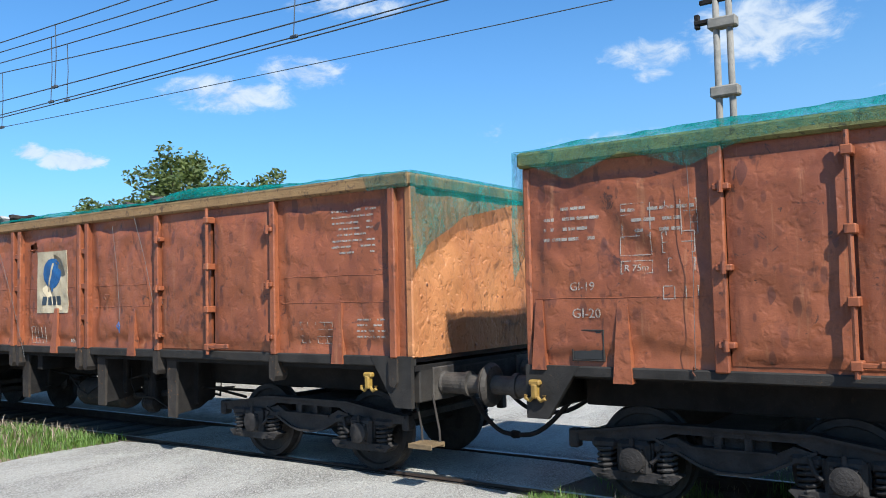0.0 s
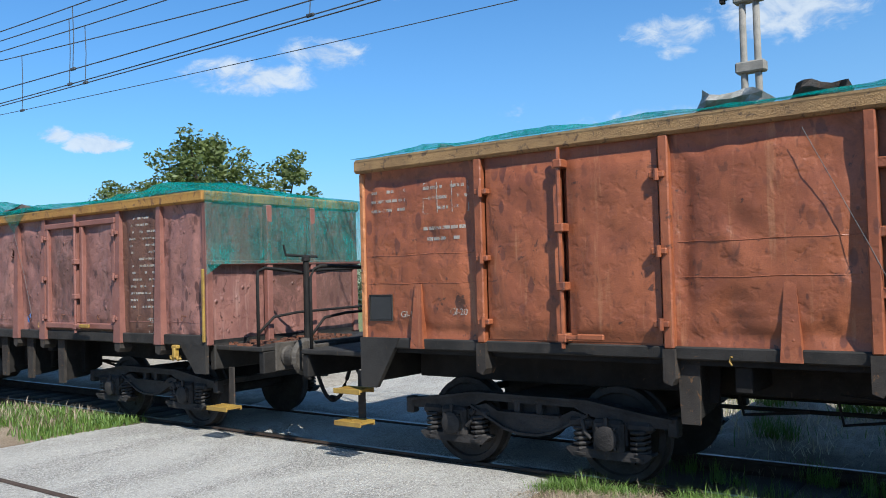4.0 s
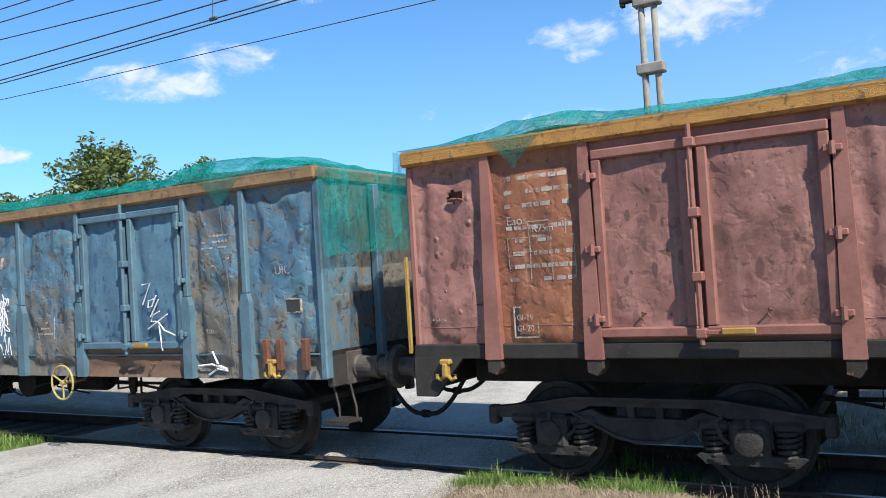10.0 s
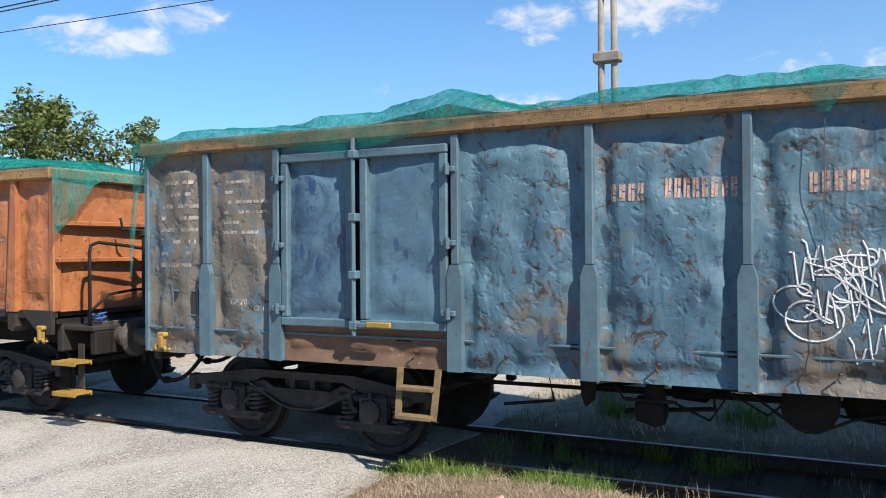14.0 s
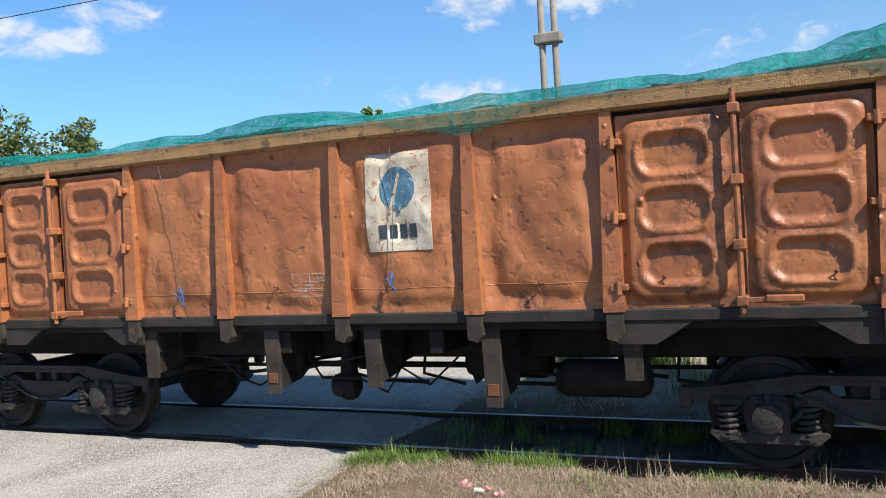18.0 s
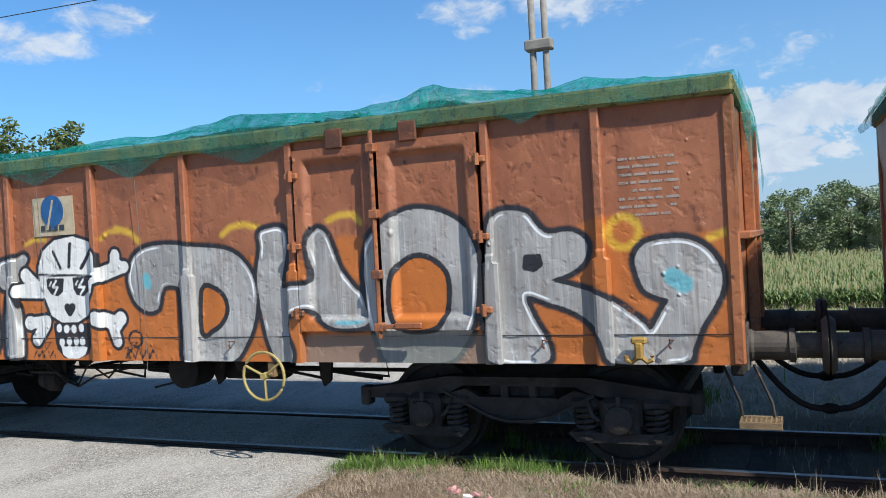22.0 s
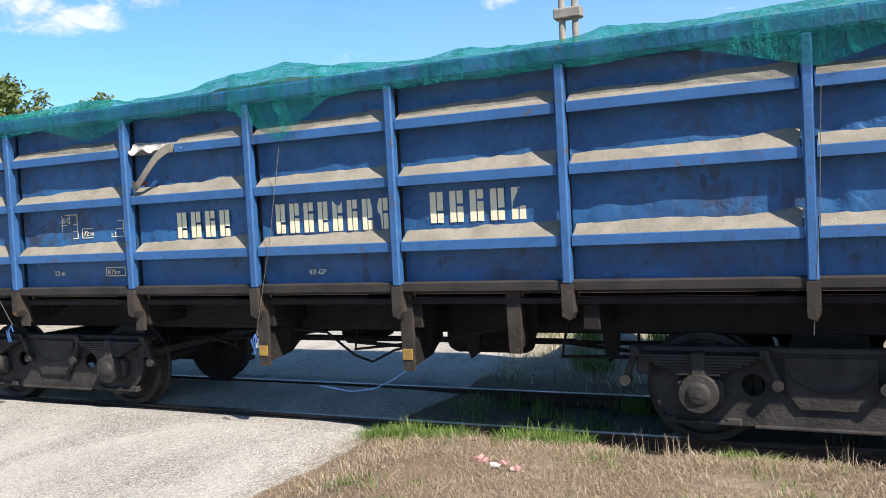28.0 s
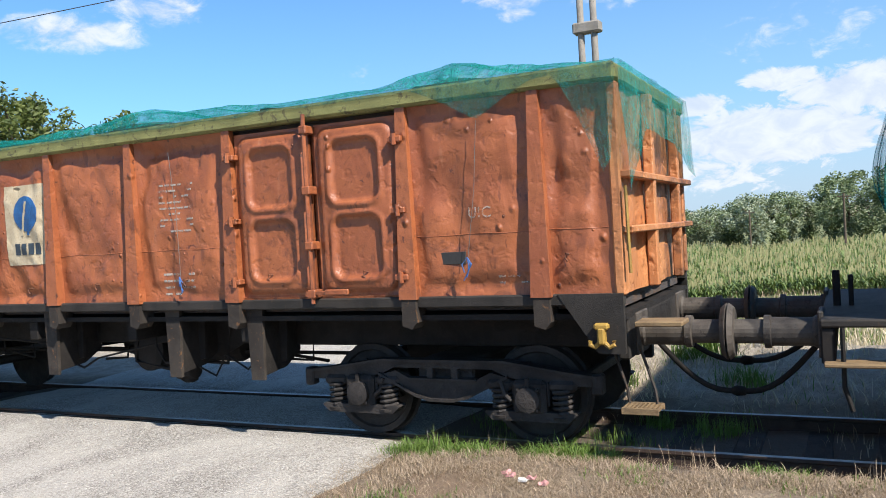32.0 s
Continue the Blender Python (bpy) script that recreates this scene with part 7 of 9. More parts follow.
# graffiti on the orange wagon: outlines of the letters as (x, z) corners
LETTERS, HOLES = {}, {}
LETTERS["first_letter"] = ((-75.7, 1.25), (-75.64, 1.51), (-75.5, 1.61), (-75.42, 1.83), (-75.33, 1.94), (-75.17, 1.97), (-75.01, 1.92), (-74.99, 1.67), (-75.07, 1.61), (-75.09, 1.25), (-75.09, 1.01), (-75.55, 1.0), (-75.67, 1.09))
LETTERS["first_stem"] = ((-74.93, 1.6), (-74.89, 1.86), (-74.77, 1.85), (-74.77, 1.45), (-74.79, 1.01), (-74.99, 1.01), (-75.03, 1.09), (-74.99, 1.4))
LETTERS["second_letter"] = ((-74.72, 1.95), (-74.69, 2.07), (-74.56, 2.15), (-74.47, 2.1), (-74.4, 1.99), (-74.31, 1.91), (-74.2, 1.88), (-74.04, 1.9), (-73.98, 1.78), (-73.94, 1.53), (-73.96, 1.34), (-74.04, 1.2), (-74.11, 1.08), (-74.27, 1.04), (-74.42, 1.09), (-74.54, 1.12), (-74.66, 1.08), (-74.75, 1.03), (-74.73, 1.55))
LETTERS["third_letter"] = ((-73.85, 1.92), (-73.79, 2.07), (-73.69, 2.1), (-73.6, 2.06), (-73.55, 1.96), (-73.51, 1.83), (-73.42, 1.72), (-73.29, 1.65), (-73.19, 1.59), (-73.14, 1.47), (-73.13, 1.23), (-73.2, 1.02), (-73.36, 1.01), (-73.54, 1.08), (-73.71, 1.08), (-73.85, 1.0), (-73.89, 1.09))
LETTERS["fourth_letter"] = ((-73.15, 1.65), (-73.18, 1.89), (-73.11, 2.06), (-72.99, 2.1), (-72.84, 2.09), (-72.75, 2.02), (-72.71, 1.87), (-72.69, 1.72), (-72.66, 1.72), (-72.63, 1.87), (-72.55, 2.03), (-72.41, 2.1), (-72.26, 2.12), (-72.26, 1.81), (-72.29, 1.49), (-72.32, 1.25), (-72.61, 1.23), (-72.7, 1.39), (-72.78, 1.6), (-72.83, 1.41), (-72.82, 1.05), (-73.03, 1.03), (-73.06, 1.42))
LETTERS["fifth_letter"] = ((-72.18, 1.85), (-72.14, 2.07), (-72.01, 2.14), (-71.84, 2.14), (-71.69, 2.12), (-71.64, 2.02), (-71.61, 1.86), (-71.57, 1.74), (-71.5, 1.7), (-71.44, 1.73), (-71.4, 1.86), (-71.39, 1.98), (-71.33, 2.1), (-71.25, 2.15), (-71.15, 2.16), (-71.08, 2.09), (-71.07, 1.92), (-71.08, 1.76), (-71.09, 1.59), (-71.07, 1.39), (-71.07, 1.22), (-71.11, 1.09), (-71.23, 1.03), (-71.39, 1.01), (-71.55, 1.05), (-71.71, 1.13), (-71.78, 1.05), (-71.85, 1.0), (-72.06, 1.01), (-72.16, 1.05), (-72.19, 1.23), (-72.13, 1.45), (-72.17, 1.58))
LETTERS["sixth_letter"] = ((-71.02, 1.78), (-71.04, 1.98), (-71.0, 2.06), (-70.87, 2.08), (-70.73, 2.1), (-70.65, 2.13), (-70.59, 2.08), (-70.64, 2.01), (-70.71, 1.94), (-70.73, 1.79), (-70.78, 1.67), (-70.75, 1.58), (-70.71, 1.46), (-70.7, 1.05), (-70.77, 1.01), (-70.95, 1.0), (-70.99, 1.09), (-70.97, 1.47), (-70.93, 1.69), (-70.91, 1.74))
LETTERS["seventh_letter"] = ((-69.18, 1.84), (-69.11, 2.02), (-68.94, 2.12), (-68.65, 2.14), (-68.31, 2.1), (-67.97, 2.06), (-67.78, 1.96), (-67.65, 1.79), (-67.62, 1.57), (-67.67, 1.33), (-67.77, 1.15), (-67.96, 0.97), (-68.49, 0.97), (-68.52, 1.26), (-68.53, 1.65), (-68.56, 1.72), (-68.7, 1.73), (-68.76, 1.66), (-68.81, 1.51), (-68.94, 1.48), (-69.08, 1.55), (-69.16, 1.69))
LETTERS["eighth_letter"] = ((-67.55, 2.05), (-67.56, 2.19), (-67.47, 2.23), (-67.35, 2.24), (-67.27, 2.19), (-67.26, 2.04), (-67.31, 1.83), (-67.33, 1.67), (-67.19, 1.69), (-66.97, 1.72), (-67.0, 2.03), (-66.96, 2.17), (-66.88, 2.2), (-66.8, 2.12), (-66.74, 1.96), (-66.68, 1.81), (-66.55, 1.65), (-66.49, 1.6), (-66.45, 1.47), (-66.42, 1.32), (-66.74, 1.3), (-66.91, 1.4), (-67.02, 1.48), (-67.18, 1.45), (-67.28, 1.38), (-67.28, 1.25), (-67.21, 1.09), (-67.24, 0.97), (-67.41, 0.97), (-67.5, 1.14), (-67.55, 1.36), (-67.58, 1.52), (-67.6, 1.79))
LETTERS["ninth_letter"] = ((-66.43, 1.6), (-66.45, 1.8), (-66.39, 2.05), (-66.21, 2.21), (-66.0, 2.31), (-65.78, 2.3), (-65.58, 2.22), (-65.43, 2.09), (-65.35, 1.9), (-65.36, 1.62), (-65.41, 1.33), (-65.54, 1.12), (-65.7, 0.99), (-66.23, 0.98), (-66.33, 1.14), (-66.39, 1.34))
LETTERS["tenth_letter"] = ((-65.27, 1.94), (-65.23, 2.18), (-65.12, 2.25), (-64.93, 2.22), (-64.84, 2.11), (-64.75, 2.04), (-64.58, 2.05), (-64.47, 2.0), (-64.43, 1.91), (-64.48, 1.79), (-64.6, 1.71), (-64.74, 1.66), (-64.58, 1.61), (-64.33, 1.52), (-64.14, 1.4), (-63.97, 1.24), (-63.99, 1.01), (-64.27, 1.0), (-64.34, 1.16), (-64.43, 1.31), (-64.59, 1.42), (-64.77, 1.48), (-64.96, 1.54), (-64.9, 1.35), (-64.8, 1.16), (-64.82, 0.99), (-65.24, 0.99), (-65.31, 1.19))
LETTERS["tail"] = ((-64.05, 1.71), (-64.06, 1.82), (-63.98, 1.92), (-63.83, 1.95), (-63.66, 1.94), (-63.52, 1.86), (-63.43, 1.71), (-63.43, 1.56), (-63.5, 1.41), (-63.59, 1.27), (-63.66, 1.1), (-63.73, 1.0), (-64.25, 0.99), (-64.17, 1.18), (-64.02, 1.25), (-63.96, 1.25), (-63.87, 1.4), (-63.82, 1.48), (-63.9, 1.51), (-64.0, 1.57))
HOLES["second_hole"] = ((-74.6, 1.59), (-74.4, 1.58), (-74.38, 1.5), (-74.46, 1.42), (-74.65, 1.44))
HOLES["third_hole"] = ((-73.7, 1.5), (-73.66, 1.55), (-73.6, 1.52), (-73.57, 1.45), (-73.7, 1.44))
HOLES["seventh_hole"] = ((-68.25, 1.66), (-68.14, 1.68), (-68.02, 1.6), (-67.99, 1.47), (-68.07, 1.35), (-68.18, 1.29), (-68.27, 1.27))
HOLES["ninth_hole"] = ((-66.15, 1.69), (-66.08, 1.82), (-65.94, 1.89), (-65.8, 1.86), (-65.68, 1.75), (-65.66, 1.58), (-65.7, 1.38), (-65.8, 1.29), (-66.07, 1.29), (-66.16, 1.44))
CURVE = ((-71.9, 1.57), (-71.78, 1.45), (-71.58, 1.39), (-71.43, 1.4), (-71.35, 1.45))
EYE = ((-64.95, 1.86), (-64.83, 1.86), (-64.82, 1.79), (-64.88, 1.75), (-64.96, 1.77))
# thick strokes as (x, z, x, z, radius)
ARC_LINES = (
    ((-75.74, 1.89), (-75.68, 2.04), (-75.54, 2.11), (-75.38, 2.11), (-75.27, 2.05)),
    ((-75.13, 2.06), (-75.02, 2.15), (-74.89, 2.18)),
    ((-74.4, 2.14), (-74.24, 2.19), (-74.03, 2.25)),
    ((-73.61, 2.16), (-73.52, 2.28), (-73.35, 2.34), (-73.21, 2.27), (-73.15, 2.19)),
    ((-72.81, 2.19), (-72.74, 2.27), (-72.64, 2.3), (-72.56, 2.25), (-72.51, 2.18)),
    ((-71.65, 2.16), (-71.58, 2.2), (-71.48, 2.19), (-71.42, 2.12)),
    ((-67.98, 2.2), (-67.88, 2.27), (-67.73, 2.29), (-67.56, 2.25)),
    ((-66.79, 2.27), (-66.67, 2.31), (-66.53, 2.31), (-66.45, 2.23)),
    ((-69.32, 2.34), (-69.15, 2.3), (-69.02, 2.2)),
    ((-63.5, 1.94), (-63.36, 1.99)))
TEAL = ((-75.42, 1.5, -75.42, 1.2, 0.05), (-74.2, 1.52, -74.1, 1.1, 0.1), (-73.75, 1.95, -73.74, 1.6, 0.05), (-72.55, 1.42, -72.5, 1.4, 0.08), (-71.66, 1.98, -71.62, 1.7, 0.04), (-71.6, 1.22, -71.15, 1.35, 0.05), (-73.0, 1.95, -72.9, 1.85, 0.06), (-68.95, 1.82, -68.93, 1.75, 0.05), (-66.7, 1.3, -66.4, 1.3, 0.06), (-63.78, 1.66, -63.7, 1.6, 0.07))


def stroke_distance(strokes, x, z):
    """How far each point lies outside the nearest of the strokes."""
    best = np.full(x.shape, 9.0)
    for a, b, c, d, r in strokes:
        l = (c - a) ** 2 + (d - b) ** 2 + 1e-6
        t = np.clip(((x - a) * (c - a) + (z - b) * (d - b)) / l, 0, 1)
        best = np.minimum(best, np.hypot(x - a - t * (c - a), z - b - t * (d - b)) - r)
    return best


def outline_distance(outline, x, z):
    """Signed distance from a closed outline, less than nought inside."""
    outline = tuple(outline)
    best, inside = np.full(x.shape, 9.0), np.zeros(x.shape, bool)
    for (a, b), (c, d) in zip(outline, outline[1:] + outline[:1]):
        l = (c - a) ** 2 + (d - b) ** 2 + 1e-9
        t = np.clip(((x - a) * (c - a) + (z - b) * (d - b)) / l, 0, 1)
        best = np.minimum(best, np.hypot(x - a - t * (c - a), z - b - t * (d - b)))
        inside ^= ((b > z) != (d > z)) & (x < (c - a) * (z - b) / (d - b + 1e-9) + a)
    return np.where(inside, -best, best)


def rounded(outline):
    """The closed outline with its corners smoothed."""
    line, n = [], len(outline)
    for i in range(n):
        p, a, b, q = (Vector(outline[(i + d) % n]) for d in (-1, 0, 1, 2))
        for u in (0.0, 0.33, 0.67):
            line.append(tuple(0.5 * (2 * a + (b - p) * u + (2 * p - 5 * a + 4 * b - q) * u * u + (3 * a - p - 3 * b + q) * u ** 3)))
    return tuple(line)


def zigzag(points, r):
    return tuple((a, b, c, d, r) for (a, b), (c, d) in zip(points, points[1:]))


CRANIUM = ((-70.44, 1.98), (-70.36, 2.15), (-70.18, 2.26), (-69.92, 2.29), (-69.7, 2.22), (-69.59, 2.08), (-69.59, 1.86), (-69.63, 1.7), (-69.76, 1.45), (-69.9, 1.38), (-70.13, 1.38), (-70.27, 1.46), (-70.38, 1.69), (-70.44, 1.89))
JAW = ((-70.25, 1.38), (-69.7, 1.37), (-69.71, 1.18), (-69.78, 1.04), (-69.92, 0.99), (-70.12, 1.0), (-70.22, 1.1))
CHIN = ((-70.16, 1.12), (-69.79, 1.12), (-69.82, 1.04), (-69.92, 0.995), (-70.07, 0.995), (-70.14, 1.04))
LENSES = (((-70.33, 1.86), (-70.07, 1.85), (-70.09, 1.71), (-70.16, 1.66), (-70.26, 1.68), (-70.32, 1.75)), ((-69.95, 1.85), (-69.72, 1.84), (-69.73, 1.71), (-69.81, 1.65), (-69.9, 1.67), (-69.94, 1.73)))
BOLTS = ((-70.18, 1.83, -70.24, 1.76, 0.012), (-70.24, 1.76, -70.16, 1.76, 0.012), (-70.16, 1.76, -70.22, 1.68, 0.012), (-69.81, 1.83, -69.87, 1.75, 0.012), (-69.87, 1.75, -69.79, 1.75, 0.012), (-69.79, 1.75, -69.85, 1.67, 0.012), (-70.25, 1.82, -70.29, 1.77, 0.01), (-69.88, 1.82, -69.91, 1.77, 0.01))
BROWS = ((-70.43, 1.9, -69.61, 1.86, 0.014), (-70.21, 2.14, -70.11, 1.96, 0.018), (-69.96, 2.21, -69.99, 1.97, 0.022), (-69.67, 2.15, -69.83, 1.95, 0.022), (-70.04, 1.54, -70.01, 1.49, 0.045), (-69.97, 1.54, -70.01, 1.49, 0.045))
TEETH = tuple((x, z, x, z - 0.02, 0.036) for x, z in ((-70.17, 1.33), (-70.07, 1.32), (-69.97, 1.32), (-69.86, 1.33), (-70.14, 1.18), (-70.04, 1.19), (-69.94, 1.19), (-69.85, 1.19)))
BONES = ((-70.70, 1.73, -70.38, 1.72, 0.075), (-70.63, 1.9, -70.45, 1.74, 0.075), (-70.73, 1.72, -70.72, 1.72, 0.06), (-70.57, 1.38, -70.34, 1.4, 0.06), (-70.5, 1.2, -70.36, 1.36, 0.07), (-70.6, 1.38, -70.58, 1.38, 0.075), (-69.6, 1.86, -69.3, 1.94, 0.075), (-69.35, 2.06, -69.36, 1.95, 0.065), (-69.24, 1.94, -69.23, 1.94, 0.06), (-69.6, 1.42, -69.36, 1.36, 0.075), (-69.33, 1.4, -69.31, 1.41, 0.075), (-69.37, 1.18, -69.42, 1.32, 0.065))
TAGS = zigzag(((-70.57, 0.995), (-70.53, 1.08), (-70.49, 1.01), (-70.44, 1.08), (-70.4, 1.0)), 0.009) + zigzag(((-70.35, 1.08), (-70.33, 1.0), (-70.28, 1.08), (-70.25, 1.0)), 0.009) + zigzag(((-69.29, 1.1), (-69.23, 1.11), (-69.27, 0.995), (-69.2, 1.1), (-69.15, 0.995), (-69.1, 1.11), (-69.05, 1.0), (-68.99, 1.1), (-68.96, 0.995), (-68.91, 1.1), (-68.86, 0.995)), 0.01)
ARCS = tuple(part_of for line in ARC_LINES for part_of in zigzag(line, 0.028)) + zigzag(((-69.53, 2.24), (-69.42, 2.31), (-69.26, 2.31), (-69.11, 2.27), (-69.02, 2.18)), 0.022) + zigzag(((-70.61, 2.23), (-70.47, 2.28), (-70.31, 2.27)), 0.022)


def graffiti(x, z):
    """Distances from the edges of each coat of sprayed paint, three to a field."""
    wave = 2.02 + 0.09 * np.sin(x * 3.1) + 0.05 * np.sin(x * 7.7)
    letters, holes = np.full(x.shape, 9.0), np.full(x.shape, 9.0)
    for line in LETTERS.values():
        letters = np.minimum(letters, outline_distance(rounded(line), x, z))
    for line in HOLES.values():
        holes = np.minimum(holes, outline_distance(rounded(line), x, z))
    bones = np.minimum(outline_distance(CRANIUM, x, z), stroke_distance(BONES, x, z))
    ring = np.abs(stroke_distance(((-69.13, 1.2, -69.12, 1.2, 0.08),), x, z)) - 0.014
    ink = np.minimum(np.minimum(outline_distance(JAW, x, z), stroke_distance(BROWS + TAGS + zigzag(CURVE, 0.028), x, z)), ring)
    ink = np.minimum(ink, outline_distance(EYE, x, z) - 0.02)
    for lens in LENSES:
        ink = np.minimum(ink, outline_distance(lens, x, z))
    chalk = np.minimum(outline_distance(CHIN, x, z), stroke_distance(BOLTS + TEETH, x, z))
    halo = np.abs(stroke_distance(((-64.14, 2.02, -64.14, 2.02, 0.12),), x, z)) - 0.03
    arcs = np.minimum(stroke_distance(ARCS, x, z), halo)
    grey = np.maximum(z - 1.23, np.minimum(np.abs(x + 73.0) - 0.9, np.abs(x + 66.2) - 0.9))
    fields = (letters, holes, bones, ink, chalk, arcs, stroke_distance(TEAL, x, z), z - wave, grey)
    return np.stack(fields, axis=1).astype(np.float32)


W0 = Wagon("rust-brown open wagon with battered steel sides", seed=1, handle="brown", x0=-3.83, x1=8.9, zt=3.36, zb=1.32, amp=0.05, body="brown", post="brown", rim="rim_green",
           posts=(-1.98, 0.0, 1.6, 2.7, 3.8, 5.4, 7.4), doors=((-1.98, -0.97, 0.0), (5.4, 6.4, 7.4)), door="flat", dz=(1.38, 3.1), sill=(1.24, 1.34), bogies=(-2.05, 7.1), c0=-4.58, c1=9.6, hooks=(-3.72,))
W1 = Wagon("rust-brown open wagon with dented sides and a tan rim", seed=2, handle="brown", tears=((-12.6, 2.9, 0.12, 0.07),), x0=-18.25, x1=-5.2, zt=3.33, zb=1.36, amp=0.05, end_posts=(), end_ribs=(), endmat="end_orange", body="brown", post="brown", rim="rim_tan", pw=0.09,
           posts=(-16.64, -14.73, -13.14, -12.94, -11.28, -11.08, -9.45, -7.23, -5.42), doors=((-16.64, -15.71, -14.73), (-9.45, -8.35, -7.23)), door="flat", dz=(1.40, 3.08), sill=(1.27, 1.38), bogies=(-16.4, -7.12), c0=-19.72, c1=-4.58, h0=-19.37, hooks=(-5.75,), foot=1.05)
W2 = Wagon("mauve-red open wagon with a yellow rim, stained", seed=3, tears=((-33.6, 2.75, 0.09, 0.055), (-26.0, 2.58, 0.06, 0.07)), x0=-34.12, x1=-20.95, zt=3.23, zb=1.2, amp=0.048, end_posts=(-0.42, 0.42), end_ribs=(2.28,), body="mauve", bays={-22.89: "rusted_bay", -33.23: "rusty_bay"}, post="mauve_post", under="rustbrown", rim="rim_yellow", style="flare", pw=0.11,
           posts=(-33.23, -32.26, -30.24, -29.4, -28.55, -27.68, -26.76, -25.8, -24.95, -22.89, -21.92), doors=((-32.26, -31.33, -30.24), (-24.95, -23.93, -22.89)), door="frame", dz=(1.38, 3.0), sill=(1.2, 1.34), bogies=(-32.0, -22.8), c0=-34.7, c1=-19.72, h1=-20.05, hooks=(-21.53, -33.75), foot=1.06)
W3 = Wagon("faded blue-grey open wagon, scraped and rusting", seed=4, x0=-48.03, x1=-35.25, zt=3.25, zb=0.98, amp=0.07, end_ribs=(), body="bluegrey", doormat="bluedoor", post="bluepost", under="rustbrown", rim="rim_brown", style="joint", pw=0.115,
           posts=(-47.11, -46.19, -44.2, -42.97, -41.74, -40.51, -39.24, -37.26, -36.32), doors=((-46.19, -45.23, -44.2), (-39.24, -38.28, -37.26)), door="frame", dz=(1.33, 3.02), bogies=(-46.2, -37.35), c0=-48.75, c1=-34.7, hooks=(-35.95, -47.7), corner=False)
W4 = Wagon("orange open wagon with pressed door panels, battered", seed=5, handle="orange", x0=-62.1, x1=-49.52, zt=3.09, zb=1.36, amp=0.065, end_ribs=(1.98, 2.42), end_posts=(0.1,), body="orange", post="orange", rim="rim_tan", style="flare", pw=0.11,
           posts=(-61.55, -60.35, -58.37, -57.2, -55.9, -54.6, -53.41, -51.46, -50.19), doors=((-60.35, -59.41, -58.37), (-53.41, -52.45, -51.46)), door="emboss", dz=(1.4, 2.9), sill=(1.28, 1.38), cz=1.1, bogies=(-60.2, -51.45), c0=-62.7, c1=-48.75, h1=-49.1, hooks=(-49.65,), foot=1.12)
W5 = Wagon("rust-orange open wagon covered in silver graffiti", seed=6, handle="orange", x0=-75.85, x1=-63.3, zt=3.155, zb=0.98, amp=0.012, body="sprayed", post="sprayed", endmat="orange", plainpost="orange", end_ribs=(1.95,), end_posts=(-0.3, 0.85), paint=graffiti, rim="rim_green", style="joint", pw=0.11,
           posts=(-74.89, -73.96, -72.05, -70.8, -69.6, -68.4, -67.17, -65.25, -64.32), doors=((-73.96, -73.05, -72.05), (-67.17, -66.27, -65.25)), door="raised", dz=(1.27, 2.92), bogies=(-73.95, -65.2), c0=-76.39, c1=-62.7, hooks=(-64.05, -75.3), corner=False)
W6 = Wagon("bright blue open wagon with dusty horizontal ribs", seed=7, x0=-89.25, x1=-76.85, zt=3.3, zb=1.39, amp=0.03, end_posts=(-0.2, 0.7), end_ribs=(1.755, 2.33), body="blue", post="blue_rib", rim="blue_rib", ribs=(1.755, 2.33, 2.825), torn=(-85.58, 2.825), pw=0.078,
           posts=(-87.33, -85.58, -84.0, -82.45, -80.9, -79.09, -77.3), doors=(), sill=(1.33, 1.42), bogies=(-87.3, -79.0), bogie="plate", c0=-90.7, c1=-76.39, h0=-90.0, hooks=(-77.0, -89.1), foot=1.1)
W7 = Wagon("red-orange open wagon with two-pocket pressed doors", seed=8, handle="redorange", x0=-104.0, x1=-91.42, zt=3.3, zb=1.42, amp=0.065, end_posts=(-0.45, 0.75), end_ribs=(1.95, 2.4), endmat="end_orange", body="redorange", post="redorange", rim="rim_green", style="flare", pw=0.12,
           posts=(-103.3, -102.3, -100.3, -99.2, -98.0, -96.73, -95.37, -93.36, -92.1), doors=((-102.3, -101.3, -100.3), (-95.37, -94.37, -93.36)), door="emboss", pockets=2, dz=(1.46, 3.1), sill=(1.34, 1.44), cz=0.95, bogies=(-102.2, -93.3), c0=-104.7, c1=-90.7, hooks=(-91.6,), foot=1.15)

W0.net(11, ties=((-2.2, 0.3, 1.0), (-3.3, 0.3, 0.9)), hang=0.12, left=((-1.52, 1.25), (-1.3, 1.0), (1.52, 0.6)), belly=0.02)
W1.net(12, peaks=((-9.0, 0.2, 1.0),), drape=((-1.52, 1.05), (-1.3, 0.8), (-0.6, 0.45), (0.6, 0.22), (1.52, 0.2)), over=(-5.75, -5.1), hang=0.18, load=0.25)
W2.net(13, peaks=((-29.2, 0.3, 0.8), (-32.6, 0.16, 0.9), (-22.2, 0.1, 0.6)), ties=((-32.9, 0.3, 0.3), (-29.2, 0.34, 0.4), (-25.8, 0.32, 0.4)), drape=((-1.52, 1.12), (-1.3, 0.98), (1.52, 0.95)), hang=0.015, left=((-1.52, 0.85), (-1.0, 0.6), (1.52, 0.4)))
W3.net(14, peaks=((-37.0, 0.16, 1.0), (-44.5, 0.16, 0.8)), ties=((-36.6, 0.34, 0.35), (-45.4, 0.27, 2.0), (-41.2, 0.25, 0.2), (-47.9, 0.3, 0.7)), drape=((-1.52, 1.0), (-1.2, 0.95), (1.52, 0.9)), left=((-1.52, 1.5), (-1.4, 0.5), (1.52, 0.3)), hang=0.03, load=0.42)
